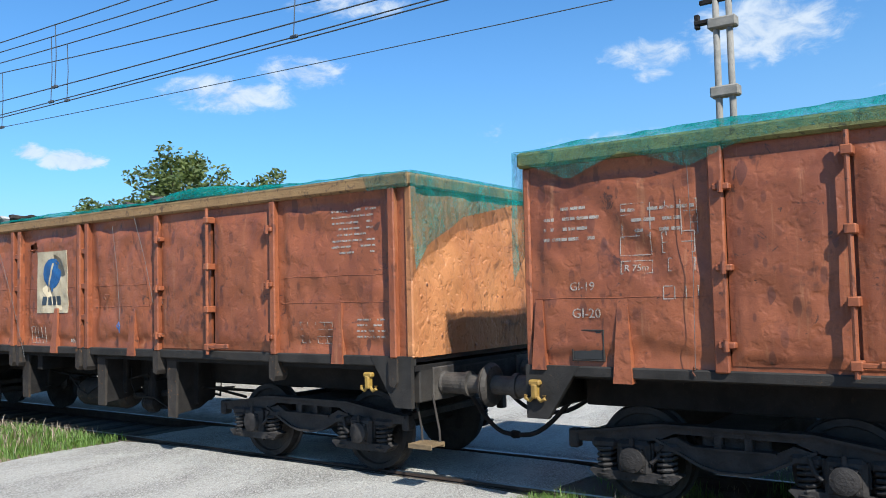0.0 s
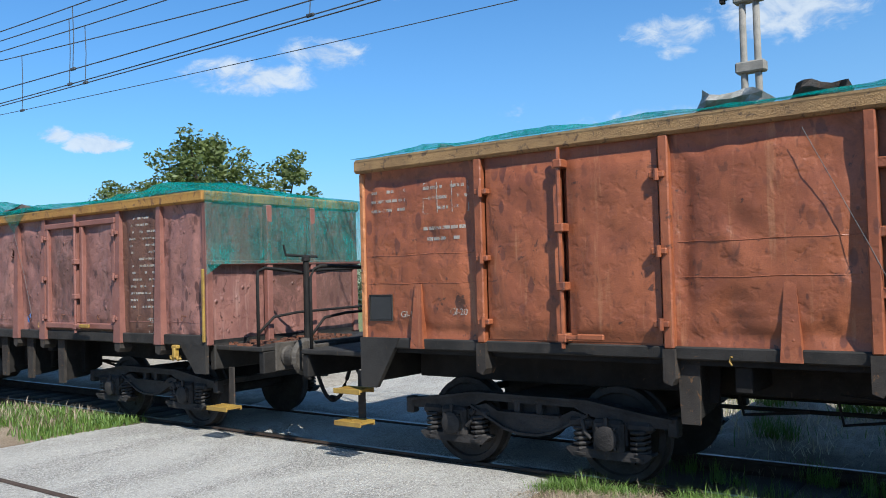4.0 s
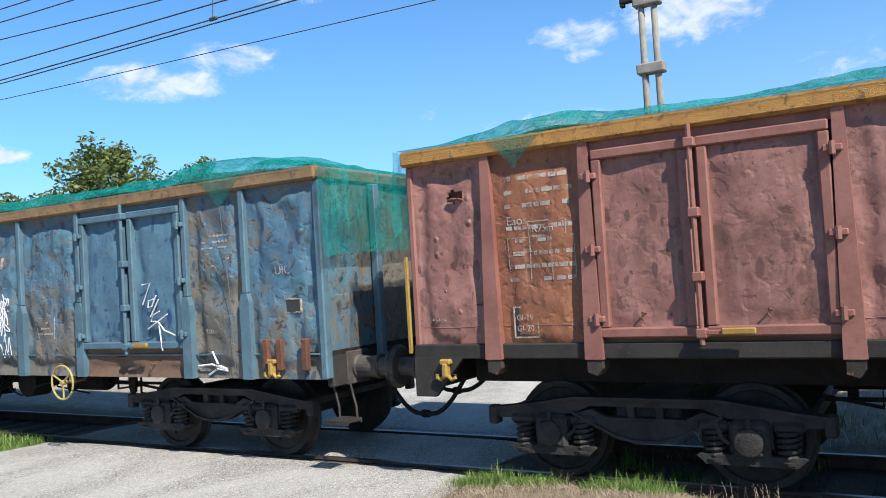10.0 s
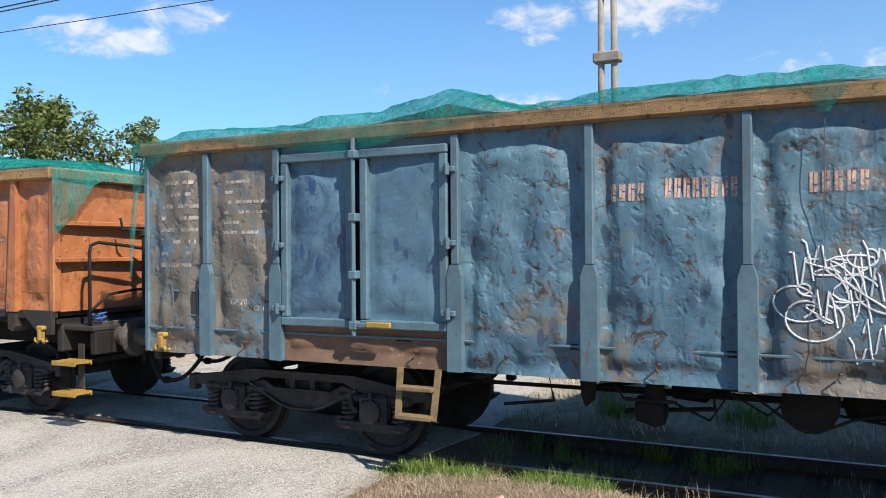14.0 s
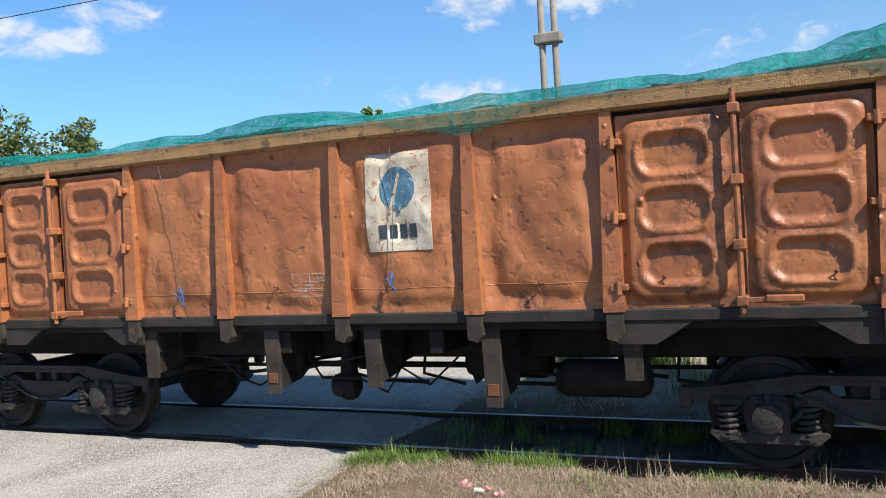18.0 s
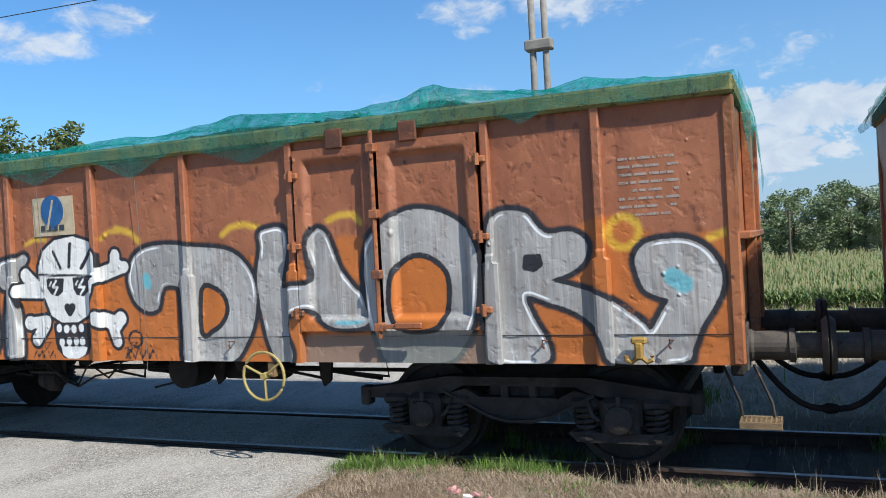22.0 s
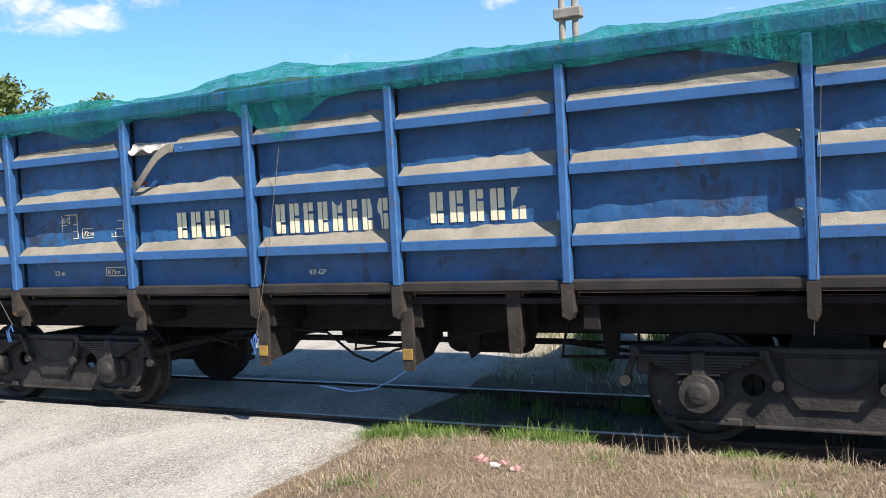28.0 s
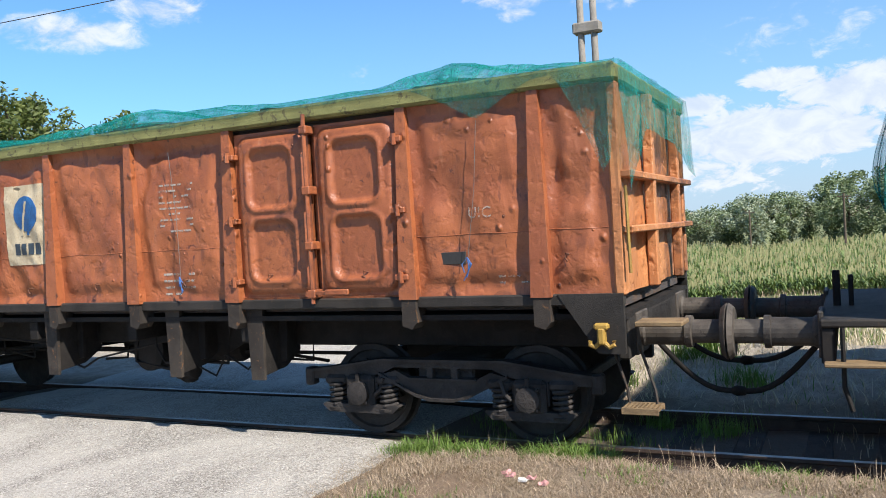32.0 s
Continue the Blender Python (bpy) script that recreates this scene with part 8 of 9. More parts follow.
W4.net(15, peaks=((-51.5, 0.14, 1.0), (-57, 0.12, 1.2)), ties=((-61.3, 0.34, 0.9), (-51.0, 0.3, 0.8), (-54.6, 0.22, 1.2)), drape=((-1.52, 0.85), (-1.25, 0.6), (-0.9, 0.15), (1.52, 0.1)), hang=0.04, left=((-1.52, 0.3), (1.52, 0.2)), load=0.4)
W5.net(16, peaks=((-66, 0.14, 1.2), (-68, 0.12, 0.8)), ties=((-74.3, 0.24, 0.7), (-70.3, 0.3, 1.2), (-69.0, 0.34, 0.9), (-67.6, 0.3, 1.2), (-64.9, 0.22, 0.5)), drape=((-1.52, 1.05), (-1.2, 0.8), (-0.6, 0.35), (0.6, 0.3), (1.1, 0.6), (1.52, 0.85)), hang=0.14, left=((-1.52, 0.9), (-1.1, 0.5), (1.52, 0.4)))
W6.net(17, peaks=((-84.0, 0.16, 1.2),), ties=((-88.6, 0.5, 0.9), (-83.6, 0.55, 1.0), (-86, 0.34, 1.6), (-79.0, 0.4, 1.8)), drape=((-1.52, 0.7), (-0.6, 1.0), (0.3, 1.2), (1.52, 0.7)), hang=0.2, left=((-1.52, 1.6), (-1.2, 1.5), (1.52, 1.2)), belly=0.3, hem_of="net_rim")
W7.net(18, peaks=((-93.0, 0.14, 1.0), (-97, 0.16, 0.8)), ties=((-91.5, 0.9, 0.45), (-92.6, 0.34, 0.7)), drape=((-1.52, 1.05), (-1.3, 0.85), (-0.8, 0.5), (0.4, 0.55), (1.52, 0.85)), hang=0.05)
for w, a in ((W1, (-12.46, -11.67, 1.88, 2.82)), (W2, (-28.36, -27.74, 1.88, 2.88)), (W4, (-55.6, -54.96, 1.93, 2.80)), (W7, (-98.8, -98.08, 1.9, 2.84)), (W5, (-70.46, -69.88, 2.31, 2.72))):
    company_sign(w, *a, *(("bleached", "bleached_blue") if w is W4 else ()))

# first wagon
for a in ((-3.61, -3.06, 2.46, 2.84, 4, 2), (-2.84, -2.18, 2.5, 2.78, 3, 3)):
    bars(W0, a[0], a[1], a[2], a[3], a[4], seed=a[5])
words(W0, "GI-19", -3.36, 2.03, 0.08)
words(W0, "GI-20", -3.34, 1.78, 0.09)
W0.plate(-3.34, -3.05, 1.40, 1.66, frame="sill")
for a in ((-2.84, -2.16, 2.49, 2.79, 5, 3), (-2.86, -2.57, 2.33, 2.5, 1, 1), (-2.47, -2.19, 2.34, 2.52, 1, 2), (-2.85, -2.57, 2.17, 2.28, 1, 1), (-2.42, -2.19, 2.18, 2.29, 1, 1), (-2.47, -2.17, 1.94, 2.05, 3, 1)):
    frame_marks(W0, *a)
words(W0, "R 75m", -2.82, 2.19, 0.06)
W0.gusset(-2.85, 1.2, 1.95, 0.15)
W0.gusset(-3.68, 1.3, 1.95, 0.12)
W0.cord(-2.2, 3.1, -2.2, 1.35)
W0.tie_ring(-2.2, 1.33)
# second wagon
for a in ((-18.1, -17.6, 2.7, 3.0, 3, 4), (-17.36, -16.8, 2.68, 3.0, 3, 5), (-17.47, -16.84, 2.36, 2.58, 2, 6), (-6.33, -5.68, 2.48, 3.02, 8, 7), (-5.95, -5.58, 1.55, 1.8, 4, 9)):
    bars(W1, *a[:4], a[4], seed=a[5])
for a in ((-12.65, -12.25, 1.42, 1.67, 4, 3), (-6.82, -6.31, 1.5, 1.74, 4, 3), (-17.36, -16.8, 2.68, 3.0, 3, 2)):
    frame_marks(W1, *a)
words(W1, "KE-GP", -11.58, 1.44, 0.06)
words(W1, "GI-19", -17.7, 1.6, 0.07)
words(W1, "GI-20", -17.05, 1.63, 0.07)
W1.plate(-18.12, -17.82, 1.57, 1.83, frame="sill")
for x in (-17.45, -13.75, -11.95, -10.02, -6.22):
    W1.gusset(x, 1.28, 1.95, 0.14)
for x, z in ((-9.3, 2.02), (-16.0, 1.95), (-10.6, 2.1)):
    W1.tie_ring(x, z)
W0.seam(1.96)
W1.seam(1.96)
W1.seam(2.26)
W4.seam(1.6)
W2.seam(1.5)
W7.seam(1.98)
W1.cord(-13.6, 3.1, -12.75, 1.2)
W1.cord(-10.4, 3.1, -10.25, 1.75, "bluerope")
W1.cord(-9.9, 3.2, -9.5, 2.0)
W1.platform(-18.25, -19.37, -1)
for x, z in ((-14.6, 0.72), (-12.9, 0.56), (-10.85, 0.55), (-9.25, 0.48)):
    W1.leg_plate(x, z, 0.30)
W1.add("air_tank", Shape().lathe([(-0.66, 0.05), (-0.62, 0.17), (-0.52, 0.21), (0.52, 0.21), (0.62, 0.17), (0.66, 0.05)], (W1.at(-11.65), -0.75, 0.62), "x", 18), "legs")
W1.add("valve_box", Shape().rbox(W1.at(-10.5), W1.at(-10.24), -0.95, -0.65, 0.46, 0.9, 0.03).tube([(W1.at(-10.9), -0.8, 0.62), (W1.at(-9.9), -0.8, 0.72)], 0.05, 9), "iron")
W1.add("brake_pipe", Shape().tube([(W1.at(-10.35), -0.8, 0.46), (W1.at(-9.9), -0.9, 0.5), (W1.at(-9.3), -0.9, 0.8), (W1.at(-8.6), -0.9, 0.86)], 0.014, 6), "iron")
W1.casting(-10.35, 0.50)
W1.step(-5.1, 0.47)
W1.tie_ring(-14.2, 1.28, "yellow")
for x, w, h, k, sd in ((-14.3, 0.5, 0.34, "junk_pale", 3), (-13.6, 0.35, 0.3, "junk_dark", 4), (-10.7, 0.6, 0.2, "junk_dark", 5), (-9.6, 0.7, 0.26, "junk_dark", 6), (-17.4, 0.4, 0.16, "junk_pale", 7), (-12.7, 0.4, 0.14, "junk_pale", 8)):
    W1.junk(x, 3.31, (w, h), k, sd)
# third wagon
for a in ((-33.07, -32.4, 2.53, 2.91, 3, 10), (-33.06, -32.4, 1.86, 2.45, 5, 11), (-22.64, -22.02, 1.66, 3.0, 14, 12)):
    bars(W2, *a[:4], a[4], seed=a[5], fill=0.62)
words(W2, "Eaos", -33.05, 2.42, 0.08)
W2.plate(-33.02, -32.8, 1.4, 1.66, frame="stencil")
words(W2, "GI-19", -33.0, 1.55, 0.055, y=PANEL_Y + 0.016)
words(W2, "GI-20", -33.0, 1.45, 0.055, y=PANEL_Y + 0.016)
words(W2, "14.54 m", -33.95, 1.55, 0.045)
words(W2, "9.00 m", -22.21, 1.49, 0.07)
words(W2, "R75m", -32.81, 2.34, 0.07)
frame_marks(W2, -32.84, -32.47, 2.31, 2.44, 1, 1)
words(W2, "KE-GP", -29.15, 1.43, 0.06)
frame_marks(W2, -27.1, -26.8, 1.3, 1.56, 4, 3)
frame_marks(W2, -33.05, -32.4, 1.9, 2.3, 3, 3)
frame_marks(W2, -22.24, -21.98, 1.34, 1.55, 3, 2)
W2.plate(-33.6, -33.32, 1.34, 1.7, "mauve_post", "rust", "tag_holder")
for x in (-31.8, -30.8, -29.8, -28.95, -28.1, -27.2, -26.3, -25.4, -24.4, -23.4, -22.4, -21.4):
    W2.tie_ring(x, 1.56)
W2.cord(-29.2, 2.9, -28.95, 1.55, "bluerope")
W2.cord(-25.8, 2.9, -25.3, 1.6, "bluerope")
for x in (-30.6, -29.75, -25.1):
    W2.tie_ring(x, 1.42, "yellow")
W2.platform(-20.95, -20.05, 1, debris=True, steps=(0.42,))
for x, z, mk in ((-29.9, 0.5, "yellow"), (-28.15, 0.6, ""), (-26.4, 0.55, ""), (-25.55, 0.55, ""), (-24.6, 0.52, "")):
    W2.leg_plate(x, z, 0.3, mark=mk)
W2.casting(-27.75, 0.55)
W2.drum(-27.3, 0.62, 0.2, -0.9)
W2.drum(-26.6, 0.8, 0.22, -0.5)
W2.add("door_tie_bar", Shape().rbox(W2.at(-20.98), W2.at(-20.94), -1.5, -1.47, 1.25, 2.2, 0.006), "yellow")
W2.add("door_tie_bar", Shape().rbox(W2.at(-34.2), W2.at(-34.16), -1.45, -1.42, 1.25, 2.2, 0.006), "yellow")
for x, w, h, k, sd in ((-27.9, 0.5, 0.24, "junk_pale", 11), (-27.3, 0.3, 0.2, "junk_pale", 12), (-26.5, 0.8, 0.3, "junk_dark", 13), (-25.4, 0.4, 0.14, "junk_dark", 15)):
    W2.junk(x, 3.2, (w, h), k, sd)
# fourth wagon
blocks(W3, -42.8, -42.5, 2.45, 2.59, 4, "rosy")
blocks(W3, -42.36, -41.79, 2.46, 2.62, 8, "rosy")
blocks(W3, -41.31, -40.89, 2.47, 2.62, 5, "rosy")
for a in ((-47.76, -47.25, 1.86, 3.0, 9, 21), (-46.88, -46.3, 2.21, 2.84, 6, 22), (-37.0, -36.55, 2.24, 2.65, 6, 23), (-36.68, -36.54, 1.28, 1.4, 3, 24), (-40.17, -39.86, 1.5, 1.73, 3, 25)):
    bars(W3, *a[:4], a[4], seed=a[5], fill=0.6)
frame_marks(W3, -40.19, -39.83, 1.47, 1.75, 1, 4)
words(W3, "9.00m", -37.02, 1.49, 0.06)
words(W3, "UIC", -35.9, 2.12, 0.1)
words(W3, "GF 20", -46.8, 1.52, 0.06)
words(W3, "GF 19", -46.5, 1.46, 0.05)
W3.plate(-35.88, -35.56, 1.71, 1.84, frame="stencil")
W3.plate(-47.6, -47.26, 1.4, 1.64, frame="bluepost")
W3.scribble(-41.61, -40.75, 1.22, 2.12, 5, 9)
W3.tag((((-38.0, 2.11), (-37.86, 2.12), (-38.0, 1.87)), ((-37.81, 1.93), (-37.9, 1.91), (-37.91, 1.83), (-37.84, 1.84), (-37.76, 1.97)), ((-37.72, 1.92), (-37.87, 1.72)), ((-37.71, 1.78), (-37.82, 1.74), (-37.87, 1.66), (-37.78, 1.66)), ((-37.58, 1.74), (-37.93, 1.57)), ((-37.75, 1.66), (-37.64, 1.55), (-37.46, 1.49)), ((-37.73, 1.61), (-37.69, 1.31))), 0.06)
W3.tag((((-36.91, 1.29), (-36.82, 1.13), (-36.69, 1.09)), ((-37.14, 1.12), (-36.92, 1.14), (-36.69, 1.08)), ((-36.97, 1.02), (-36.84, 1.09), (-36.68, 1.07))), 0.012, 0.013)
for x in (-36.05, -35.85, -35.5):
    W3.add("loose_strap", Shape().rbox(W3.at(x) - 0.04, W3.at(x) + 0.04, -POST_Y, -PANEL_Y, 1.08, 1.42, 0.01), "rust")
for x in (-47.6, -46.6, -44.6, -43.7, -42.4, -41.1, -39.7, -37.9, -36.8):
    W3.tie_ring(x, 1.12)
W3.add("rub_rail", Shape().rbox(W3.at(-48.03), W3.at(-35.25), -PANEL_Y - 0.012, -PANEL_Y + 0.01, 1.24, 1.262, 0.004), "bluepost")
W3.hand_wheel(-39.57, 0.91, 0.22)
W3.casting(-42.60, 0.62)
W3.ladder(-44.57)
W3.drum(-41.35, 0.8, 0.22, -0.7)
W3.drum(-40.2, 0.9, 0.12, -0.7)
W3.step(-35.12, 0.55, "sill")
W3.cord(-36.6, 2.9, -36.5, 1.1)
W3.cord(-41.2, 3.0, -41.25, 1.1)
W3.junk(-37.2, 3.24, (0.5, 0.2), "junk_dark", 21)
W3.junk(-39.0, 3.24, (0.6, 0.16), "junk_dark", 22)
# fifth wagon
for a in ((-61.33, -60.5, 1.86, 2.82, 8, 31), (-51.02, -50.4, 2.2, 2.78, 9, 32), (-50.56, -50.26, 1.56, 1.69, 2, 33), (-56.41, -56.1, 1.52, 1.74, 4, 34)):
    bars(W4, *a[:4], a[4], seed=a[5], fill=0.55)
frame_marks(W4, -56.43, -56.06, 1.48, 1.76, 4, 4)
frame_marks(W4, -61.0, -60.55, 2.2, 2.55, 3, 3)
words(W4, "UIC", -50.86, 1.92, 0.1)
words(W4, "GI-19", -61.84, 1.64, 0.06)
words(W4, "GI-20", -61.84, 1.52, 0.06)
W4.plate(-51.26, -50.99, 1.75, 1.86)
W4.plate(-61.35, -61.08, 1.57, 1.82, "orange", "rust", "tag_holder")
W4.plate(-60.78, -60.61, 1.52, 1.8, "blackplate")
for x, z in ((-57.75, 1.6), (-56.6, 1.62), (-55.4, 1.6), (-54.0, 1.58), (-53.0, 1.6), (-51.8, 1.6), (-50.7, 1.6)):
    W4.tie_ring(x, z)
W4.cord(-57.9, 2.9, -57.72, 1.68, "bluerope")
W4.cord(-55.3, 2.85, -55.35, 1.75, "bluerope")
W4.cord(-51.0, 2.8, -50.75, 1.72, "bluerope")
W4.platform(-49.52, -49.0, 1)
for x, z, mk in ((-58.25, 0.75, ""), (-56.75, 0.62, "rust"), (-55.65, 0.7, ""), (-54.5, 0.55, "rust"), (-53.3, 0.8, "")):
    W4.leg_plate(x, z, 0.26, mark=mk)
W4.add("air_tank", Shape().lathe([(-0.42, 0.05), (-0.4, 0.13), (-0.33, 0.165), (0.33, 0.165), (0.4, 0.13), (0.42, 0.05)], (W4.at(-53.67), -0.85, 0.72), "x", 18), "iron")
W4.casting(-56.23, 0.56)
for x, k in ((-51.4, -1), (-53.4, 1), (-58.3, -1), (-60.3, 1)):
    W4.add("sill_plate", Shape().slab([(W4.at(x), 1.3), (W4.at(x), 1.1), (W4.at(x + k * 0.3), 1.1), (W4.at(x + k * 0.62), 1.3)], -1.455, -1.42), "sill")
for x in (-56.2, -55.1, -54.9):
    W4.add("brake_hanger", Shape().tube([(W4.at(x), -0.6, 1.1), (W4.at(x) + 0.25, -0.6, 0.62), (W4.at(x) + 0.7, -0.55, 0.6)], 0.022, 6), "iron")
W4.junk(-52.9, 3.08, (0.4, 0.12), "junk_pale", 31)
W4.add("coiled_rope", Shape().tube([(W4.at(-49.3) + 0.1 * math.cos(i * 0.7), -1.0 + 0.1 * math.sin(i * 0.7), 1.22 + 0.006 * i) for i in range(20)], 0.014, 5), "bluerope")
# sixth wagon
bars(W5, -75.6, -75.0, 2.11, 2.34, 2, seed=41, fill=0.9)
words(W5, "33-RIV", -75.6, 2.38, 0.085)
words(W5, "GI-20", -75.62, 1.72, 0.07)
frame_marks(W5, -74.62, -74.1, 2.27, 2.43, 5, 2)
bars(W5, -64.16, -63.7, 2.12, 2.62, 8, seed=42, fill=0.75)
W5.add("tag_holder", Shape().tube([(W5.at(-75.27), -1.5, 1.54), (W5.at(-74.96), -1.5, 1.54), (W5.at(-74.97), -1.5, 1.27), (W5.at(-75.26), -1.5, 1.27), (W5.at(-75.27), -1.5, 1.53)], 0.01, 6), "step")
for x in (-75.5, -74.4, -71.5, -70.3, -69.1, -67.9, -64.8, -63.8):
    W5.tie_ring(x, 1.15)
W5.add("body_seam", Shape().tube([(W5.at(x), -PANEL_Y - 0.004, 1.215) for x in span(-75.8, -63.35, 60)], 0.004, 5), "darksill")
W5.hand_wheel(-67.51, 0.86, 0.225)
W5.casting(-70.90, 0.62)
W5.ladder(-72.35, "paleyellow", 0.44, 0.62)
W5.drum(-69.0, 0.8, 0.2, -0.7)
W5.drum(-68.2, 0.9, 0.12, -0.7)
for x in (-66.65, -65.92):
    W5.add("door_clamp", Shape().rbox(W5.at(x) - 0.085, W5.at(x) + 0.085, -1.53, -1.5, 2.9, 3.08, 0.01), "rust")
W5.step(-63.2, 0.55, "step")
W5.cord(-70.3, 2.85, -70.3, 1.2)
W5.cord(-68.95, 2.8, -68.93, 0.9)
for x, sd in ((-66.9, 41), (-68.4, 42), (-65.8, 43)):
    W5.junk(x, 3.14, (0.5, 0.16), "junk_dark", sd)
# seventh wagon
RIBBED = 1.352
blocks(W6, -85.03, -84.3, 1.9, 2.16, 4, "cream_letters", RIBBED)
blocks(W6, -83.8, -82.52, 1.9, 2.18, 8, "cream_letters", RIBBED)
blocks(W6, -82.15, -81.2, 1.93, 2.2, 5, "cream_letters", RIBBED)
words(W6, "89 INTERN", -88.8, 2.15, 0.075, "cream_letters", RIBBED)
bars(W6, -88.8, -88.1, 1.95, 2.12, 2, "cream_letters", 51, RIBBED, 0.95)
words(W6, "Eaos", -88.05, 1.99, 0.075, "cream_letters", RIBBED)
frame_marks(W6, -86.91, -86.45, 1.95, 2.1, 4, 2, mat="cream_letters", y=RIBBED)
frame_marks(W6, -86.8, -86.45, 2.1, 2.21, 3, 1, mat="cream_letters", y=RIBBED)
words(W6, "A B C", -86.76, 2.12, 0.06, mat="cream_letters", y=RIBBED)
frame_marks(W6, -86.03, -85.77, 1.95, 2.12, 1, 2, mat="cream_letters", y=RIBBED)
frame_marks(W6, -86.38, -86.16, 1.95, 2.05, 1, 1, mat="cream_letters", y=RIBBED)
words(W6, "72 m", -86.36, 1.97, 0.055, mat="cream_letters", y=RIBBED)
words(W6, "19 t", -86.0, 1.96, 0.055, mat="cream_letters", y=RIBBED)
frame_marks(W6, -86.06, -85.79, 1.53, 1.62, 1, 1, mat="cream_letters", y=RIBBED)
words(W6, "R75m", -86.04, 1.545, 0.055, mat="cream_letters", y=RIBBED)
words(W6, "KE-GP", -83.45, 1.5, 0.05, mat="cream_letters", y=RIBBED)
words(W6, "12 m", -86.85, 1.54, 0.06, mat="cream_letters", y=RIBBED)
words(W6, "GF 19", -88.85, 1.6, 0.06, mat="cream_letters", y=RIBBED)
frame_marks(W6, -88.5, -88.3, 1.5, 1.68, 1, 1, mat="cream_letters", y=RIBBED)
words(W6, "GF 20", -88.49, 1.61, 0.05, mat="cream_letters", y=RIBBED)
W6.add("name_plate", Shape().rbox(W6.at(-88.12), W6.at(-87.86), -1.37, -1.33, 1.51, 1.7, 0.006), "junk_pale")
frame_marks(W6, -77.82, -77.52, 1.97, 2.24, 4, 4, mat="cream_letters", y=RIBBED)
frame_marks(W6, -78.15, -77.98, 1.5, 1.62, 2, 2, mat="cream_letters", y=RIBBED)
bars(W6, -77.81, -77.5, 1.52, 1.62, 2, "cream_letters", 52, RIBBED)
# one rib torn half off: its strip curls down, a crumpled sheet sticks out above it
strip = Shape().sheet(span(0, 1, 24), span(0, 1, 4), lambda u, v: (W6.at(-84.92 - 0.55 * u), -1.475 - 0.05 * math.sin(3.1 * u) - 0.02 * v, 2.77 - 0.36 * (3 * u * u - 2 * u ** 3) + 0.085 * v * (1 - 0.2 * u)), lambda u, v: (W6.at(-84.92 - 0.55 * u), -1.462 - 0.05 * math.sin(3.1 * u), 2.775 - 0.36 * (3 * u * u - 2 * u ** 3) + 0.08 * v * (1 - 0.2 * u)))
strip.smooth = True
torn = W6.add("torn_rib_strip", strip, "dust", label="torn rib strip curling down, dusty grey")
part("strip_end", Shape().rbox(W6.at(-85.5), W6.at(-85.3), -1.47, -1.45, 2.46, 2.5, 0.006), "rust", torn, "rusty broken edge")
sheet = Shape().sheet(span(0, 1, 26), span(0, 1, 6), lambda u, v: (W6.at(-85.52 + 0.72 * u), -1.36 - 0.11 * (1 - v) - 0.04 * noise.noise(Vector((u * 7, v * 4, 3))), 2.8 + 0.12 * v * (1 - 0.5 * u) + 0.045 * noise.noise(Vector((u * 6, v * 2, 9)))), lambda u, v: (W6.at(-85.52 + 0.72 * u), -1.345, 2.78 + 0.12 * v))
sheet.smooth = True
W6.add("crumpled_sheet", sheet, "junk_pale", label="crumpled pale sheet in the torn rib")
# corner pillar, crushed near its top
for x, wd, amp in ((-77.25, 0.2, 0.0), (-77.04, 0.22, 0.05)):
    pillar = Shape().sheet(span(0, 1, 8), span(1.42, 3.15, 60), lambda u, z: (W6.at(x) + wd * u, -1.465 + amp * (math.exp(-((z - 2.72) / 0.28) ** 2) * (0.7 + 0.8 * noise.noise(Vector((u * 2.5, z * 5, 2)))) + 0.25 * noise.noise(Vector((u * 2, z * 3, 6)))) + 0.012 * (abs(u - 0.5) > 0.42), z), lambda u, z: (W6.at(x) + wd * u, -1.34, z))
    pillar.smooth = True
    W6.add("corner_pillar", pillar, "bright_blue")
W6.add("corner_foot", Shape().slab([(W6.at(-77.28), 1.46), (W6.at(-76.8), 1.46), (W6.at(-76.82), 0.9), (W6.at(-77.02), 0.88)], -1.47, -1.3), "sill")
W6.platform(-89.25, -90.0, -1, rails=False, steps=())
W6.add("tread_board", Shape().rbox(W6.at(-89.98), W6.at(-89.3), -1.42, -1.2, 0.86, 0.89, 0.008), "step", label="worn tan tread board")
for x in (-89.85, -89.4):
    W6.add("step_bracket", Shape().tube([(W6.at(x), -1.3, 1.14), (W6.at(x), -1.3, 0.7), (W6.at(x) + 0.05, -1.3, 0.52)], 0.02, 6), "iron")
W6.add("lamp_bracket", Shape().rbox(W6.at(-89.92), W6.at(-89.86), -0.3, -0.24, 1.18, 1.5, 0.008).rbox(W6.at(-89.8), W6.at(-89.76), -0.3, -0.24, 1.18, 1.46, 0.008), "iron")
for x, z, mk in ((-87.33, 0.98, ""), (-85.58, 0.95, ""), (-84.0, 0.62, "yellow"), (-82.42, 0.62, "yellow"), (-81.4, 0.8, "")):
    W6.leg_plate(x, z, 0.2, mark=mk)
W6.cord(-88.6, 2.75, -87.4, 1.0, "bluerope")
W6.cord(-83.6, 2.7, -84.0, 0.95, "bluerope")
W6.cord(-79.0, 2.8, -79.1, 1.0)
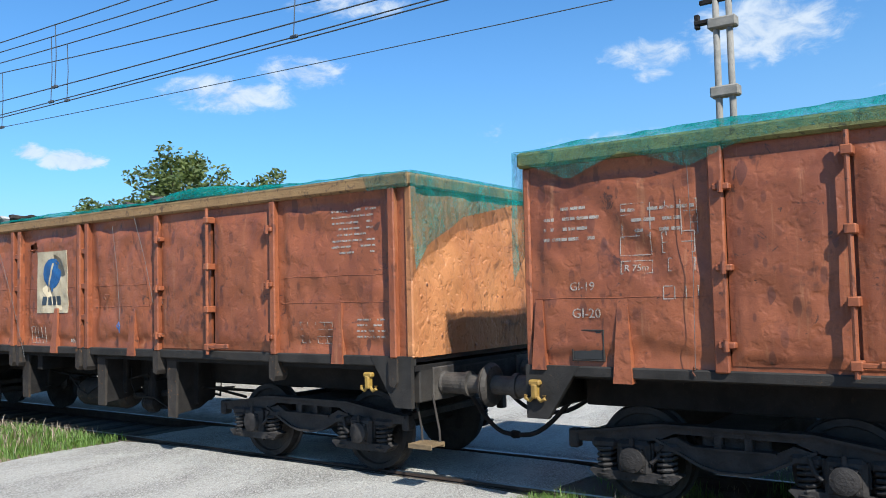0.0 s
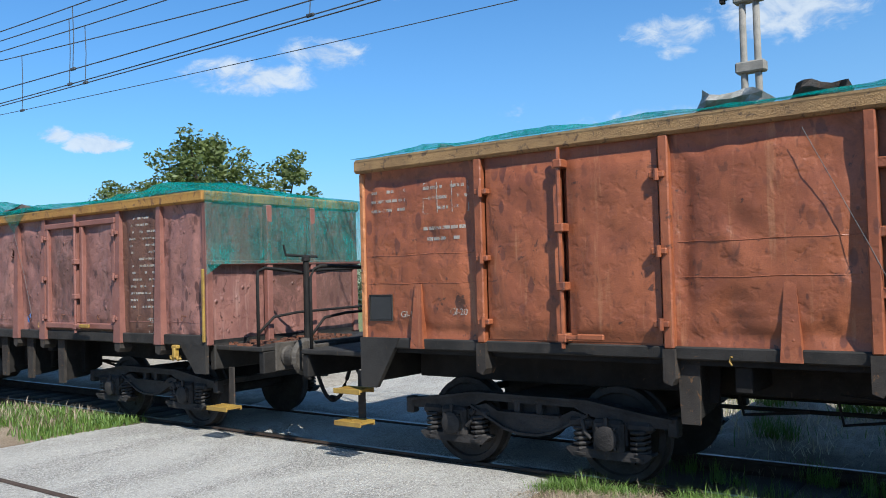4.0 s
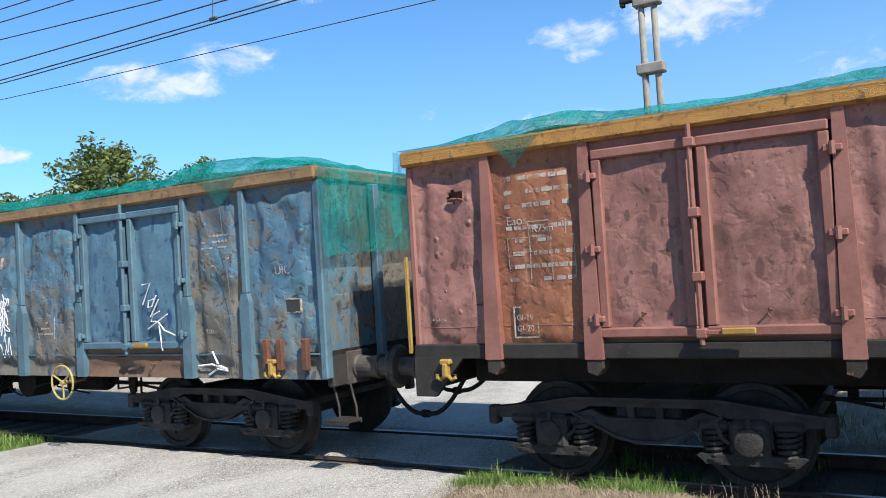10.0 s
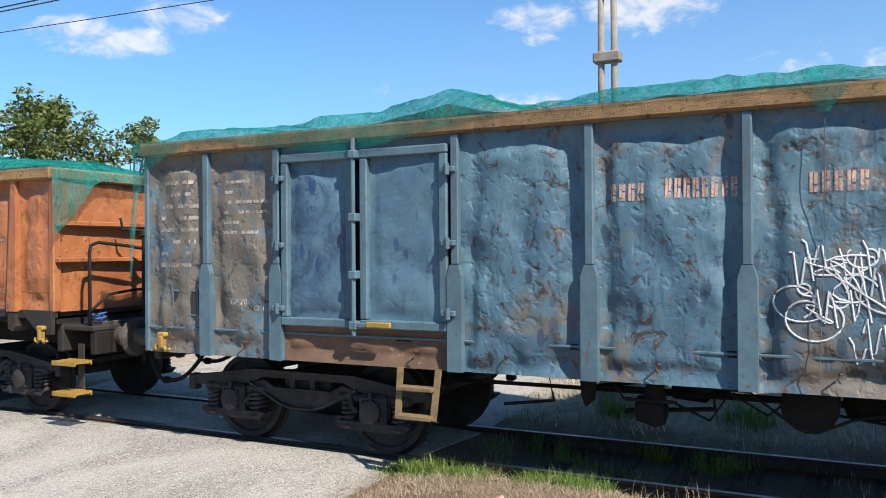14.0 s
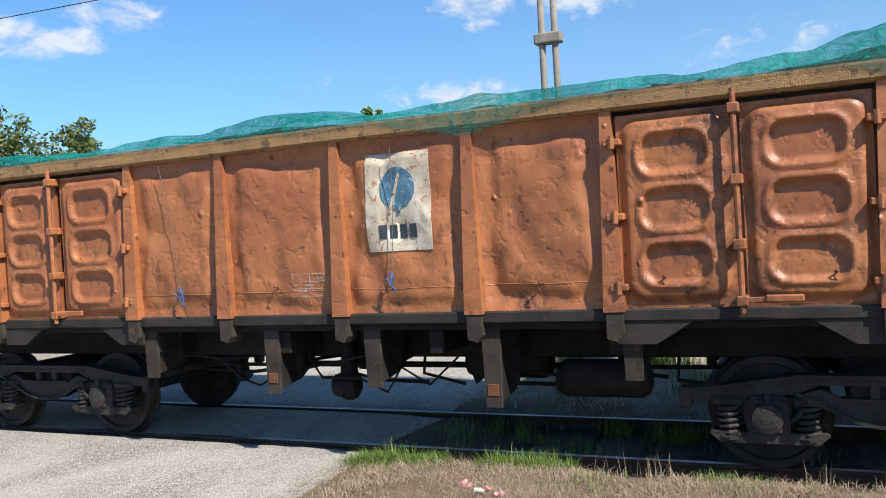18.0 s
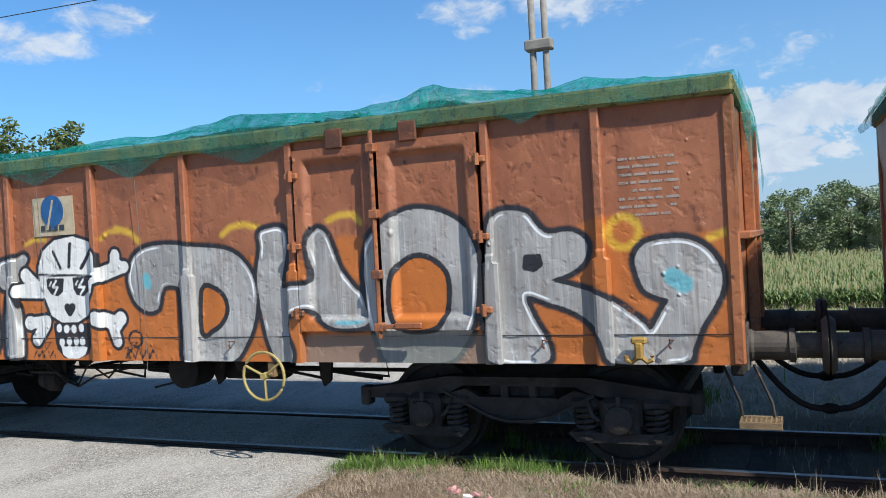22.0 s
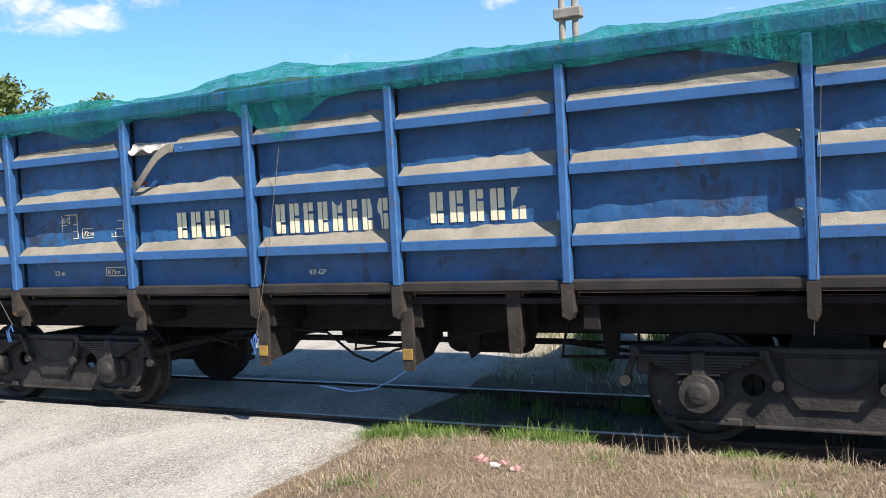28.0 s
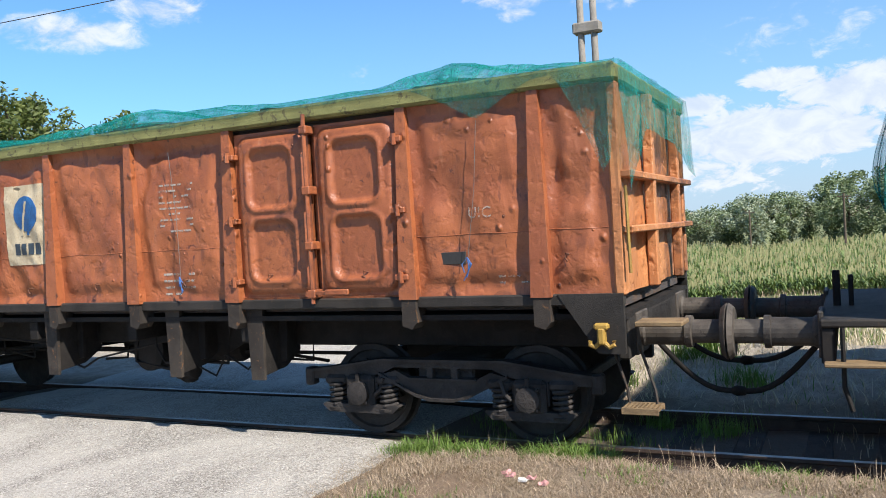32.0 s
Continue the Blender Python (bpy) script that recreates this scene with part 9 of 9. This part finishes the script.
W6.add("loose_rope", Shape().tube([(W6.at(-82.45), -1.42, 0.62), (W6.at(-82.55), -1.45, 0.55), (W6.at(-82.75), -1.46, 0.46), (W6.at(-83.0), -1.45, 0.42), (W6.at(-83.15), -1.45, 0.44), (W6.at(-83.35), -1.44, 0.46)], 0.0045, 5), "bluerope")
W6.step(-76.76, 0.5, "sill")
# eighth wagon
for a in ((-96.34, -95.88, 2.15, 2.7, 9, 61), (-96.36, -95.9, 1.48, 1.76, 4, 62), (-92.5, -92.15, 1.52, 1.63, 2, 63)):
    bars(W7, *a[:4], a[4], seed=a[5], fill=0.6)
words(W7, "UIC", -92.76, 2.12, 0.1)
W7.plate(-93.06, -92.8, 1.72, 1.83)
W7.cord(-92.6, 2.95, -92.75, 1.78, "bluerope")
for x, z in ((-98.4, 1.6), (-97.3, 1.62), (-96.0, 1.64), (-94.9, 1.66), (-93.8, 1.66), (-91.85, 1.75)):
    W7.tie_ring(x, z)
W7.cord(-96.1, 3.0, -96.05, 1.7, "bluerope")
for x, z in ((-98.2, 0.6), (-96.3, 0.62), (-95.2, 0.62), (-100.5, 0.6)):
    W7.leg_plate(x, z, 0.3)
W7.casting(-96.60, 0.55)
W7.drum(-97.3, 0.8, 0.24, -0.6)
W7.step(-91.33, 0.5, "step")
W7.add("tread_board", Shape().rbox(W7.at(-91.36), W7.at(-90.98), -1.4, -1.1, 1.16, 1.2, 0.008), "step", label="worn tan tread board")
W7.add("door_tie_bar", Shape().tube([(W7.at(-91.36), -1.46, 2.3), (W7.at(-91.35), -1.46, 1.6)], 0.014, 6), "yellow")
W7.junk(-95.0, 3.3, (0.2, 0.1), "junk_pale", 61)


# ---------- motion of the train ----------
def motions():
    for ob, x in RIDERS:
        walk(ob, [(float(t), pose(x + gone(t), 0, 0)) for t in range(33)])
    times = [i * 0.2 for i in range(161)]
    for w in SPIN:
        x, y, z = w.location
        walk(w, [(t, pose(x, y, z, 0, math.degrees(gone(t) / R_WHEEL), 0)) for t in times])


motions()
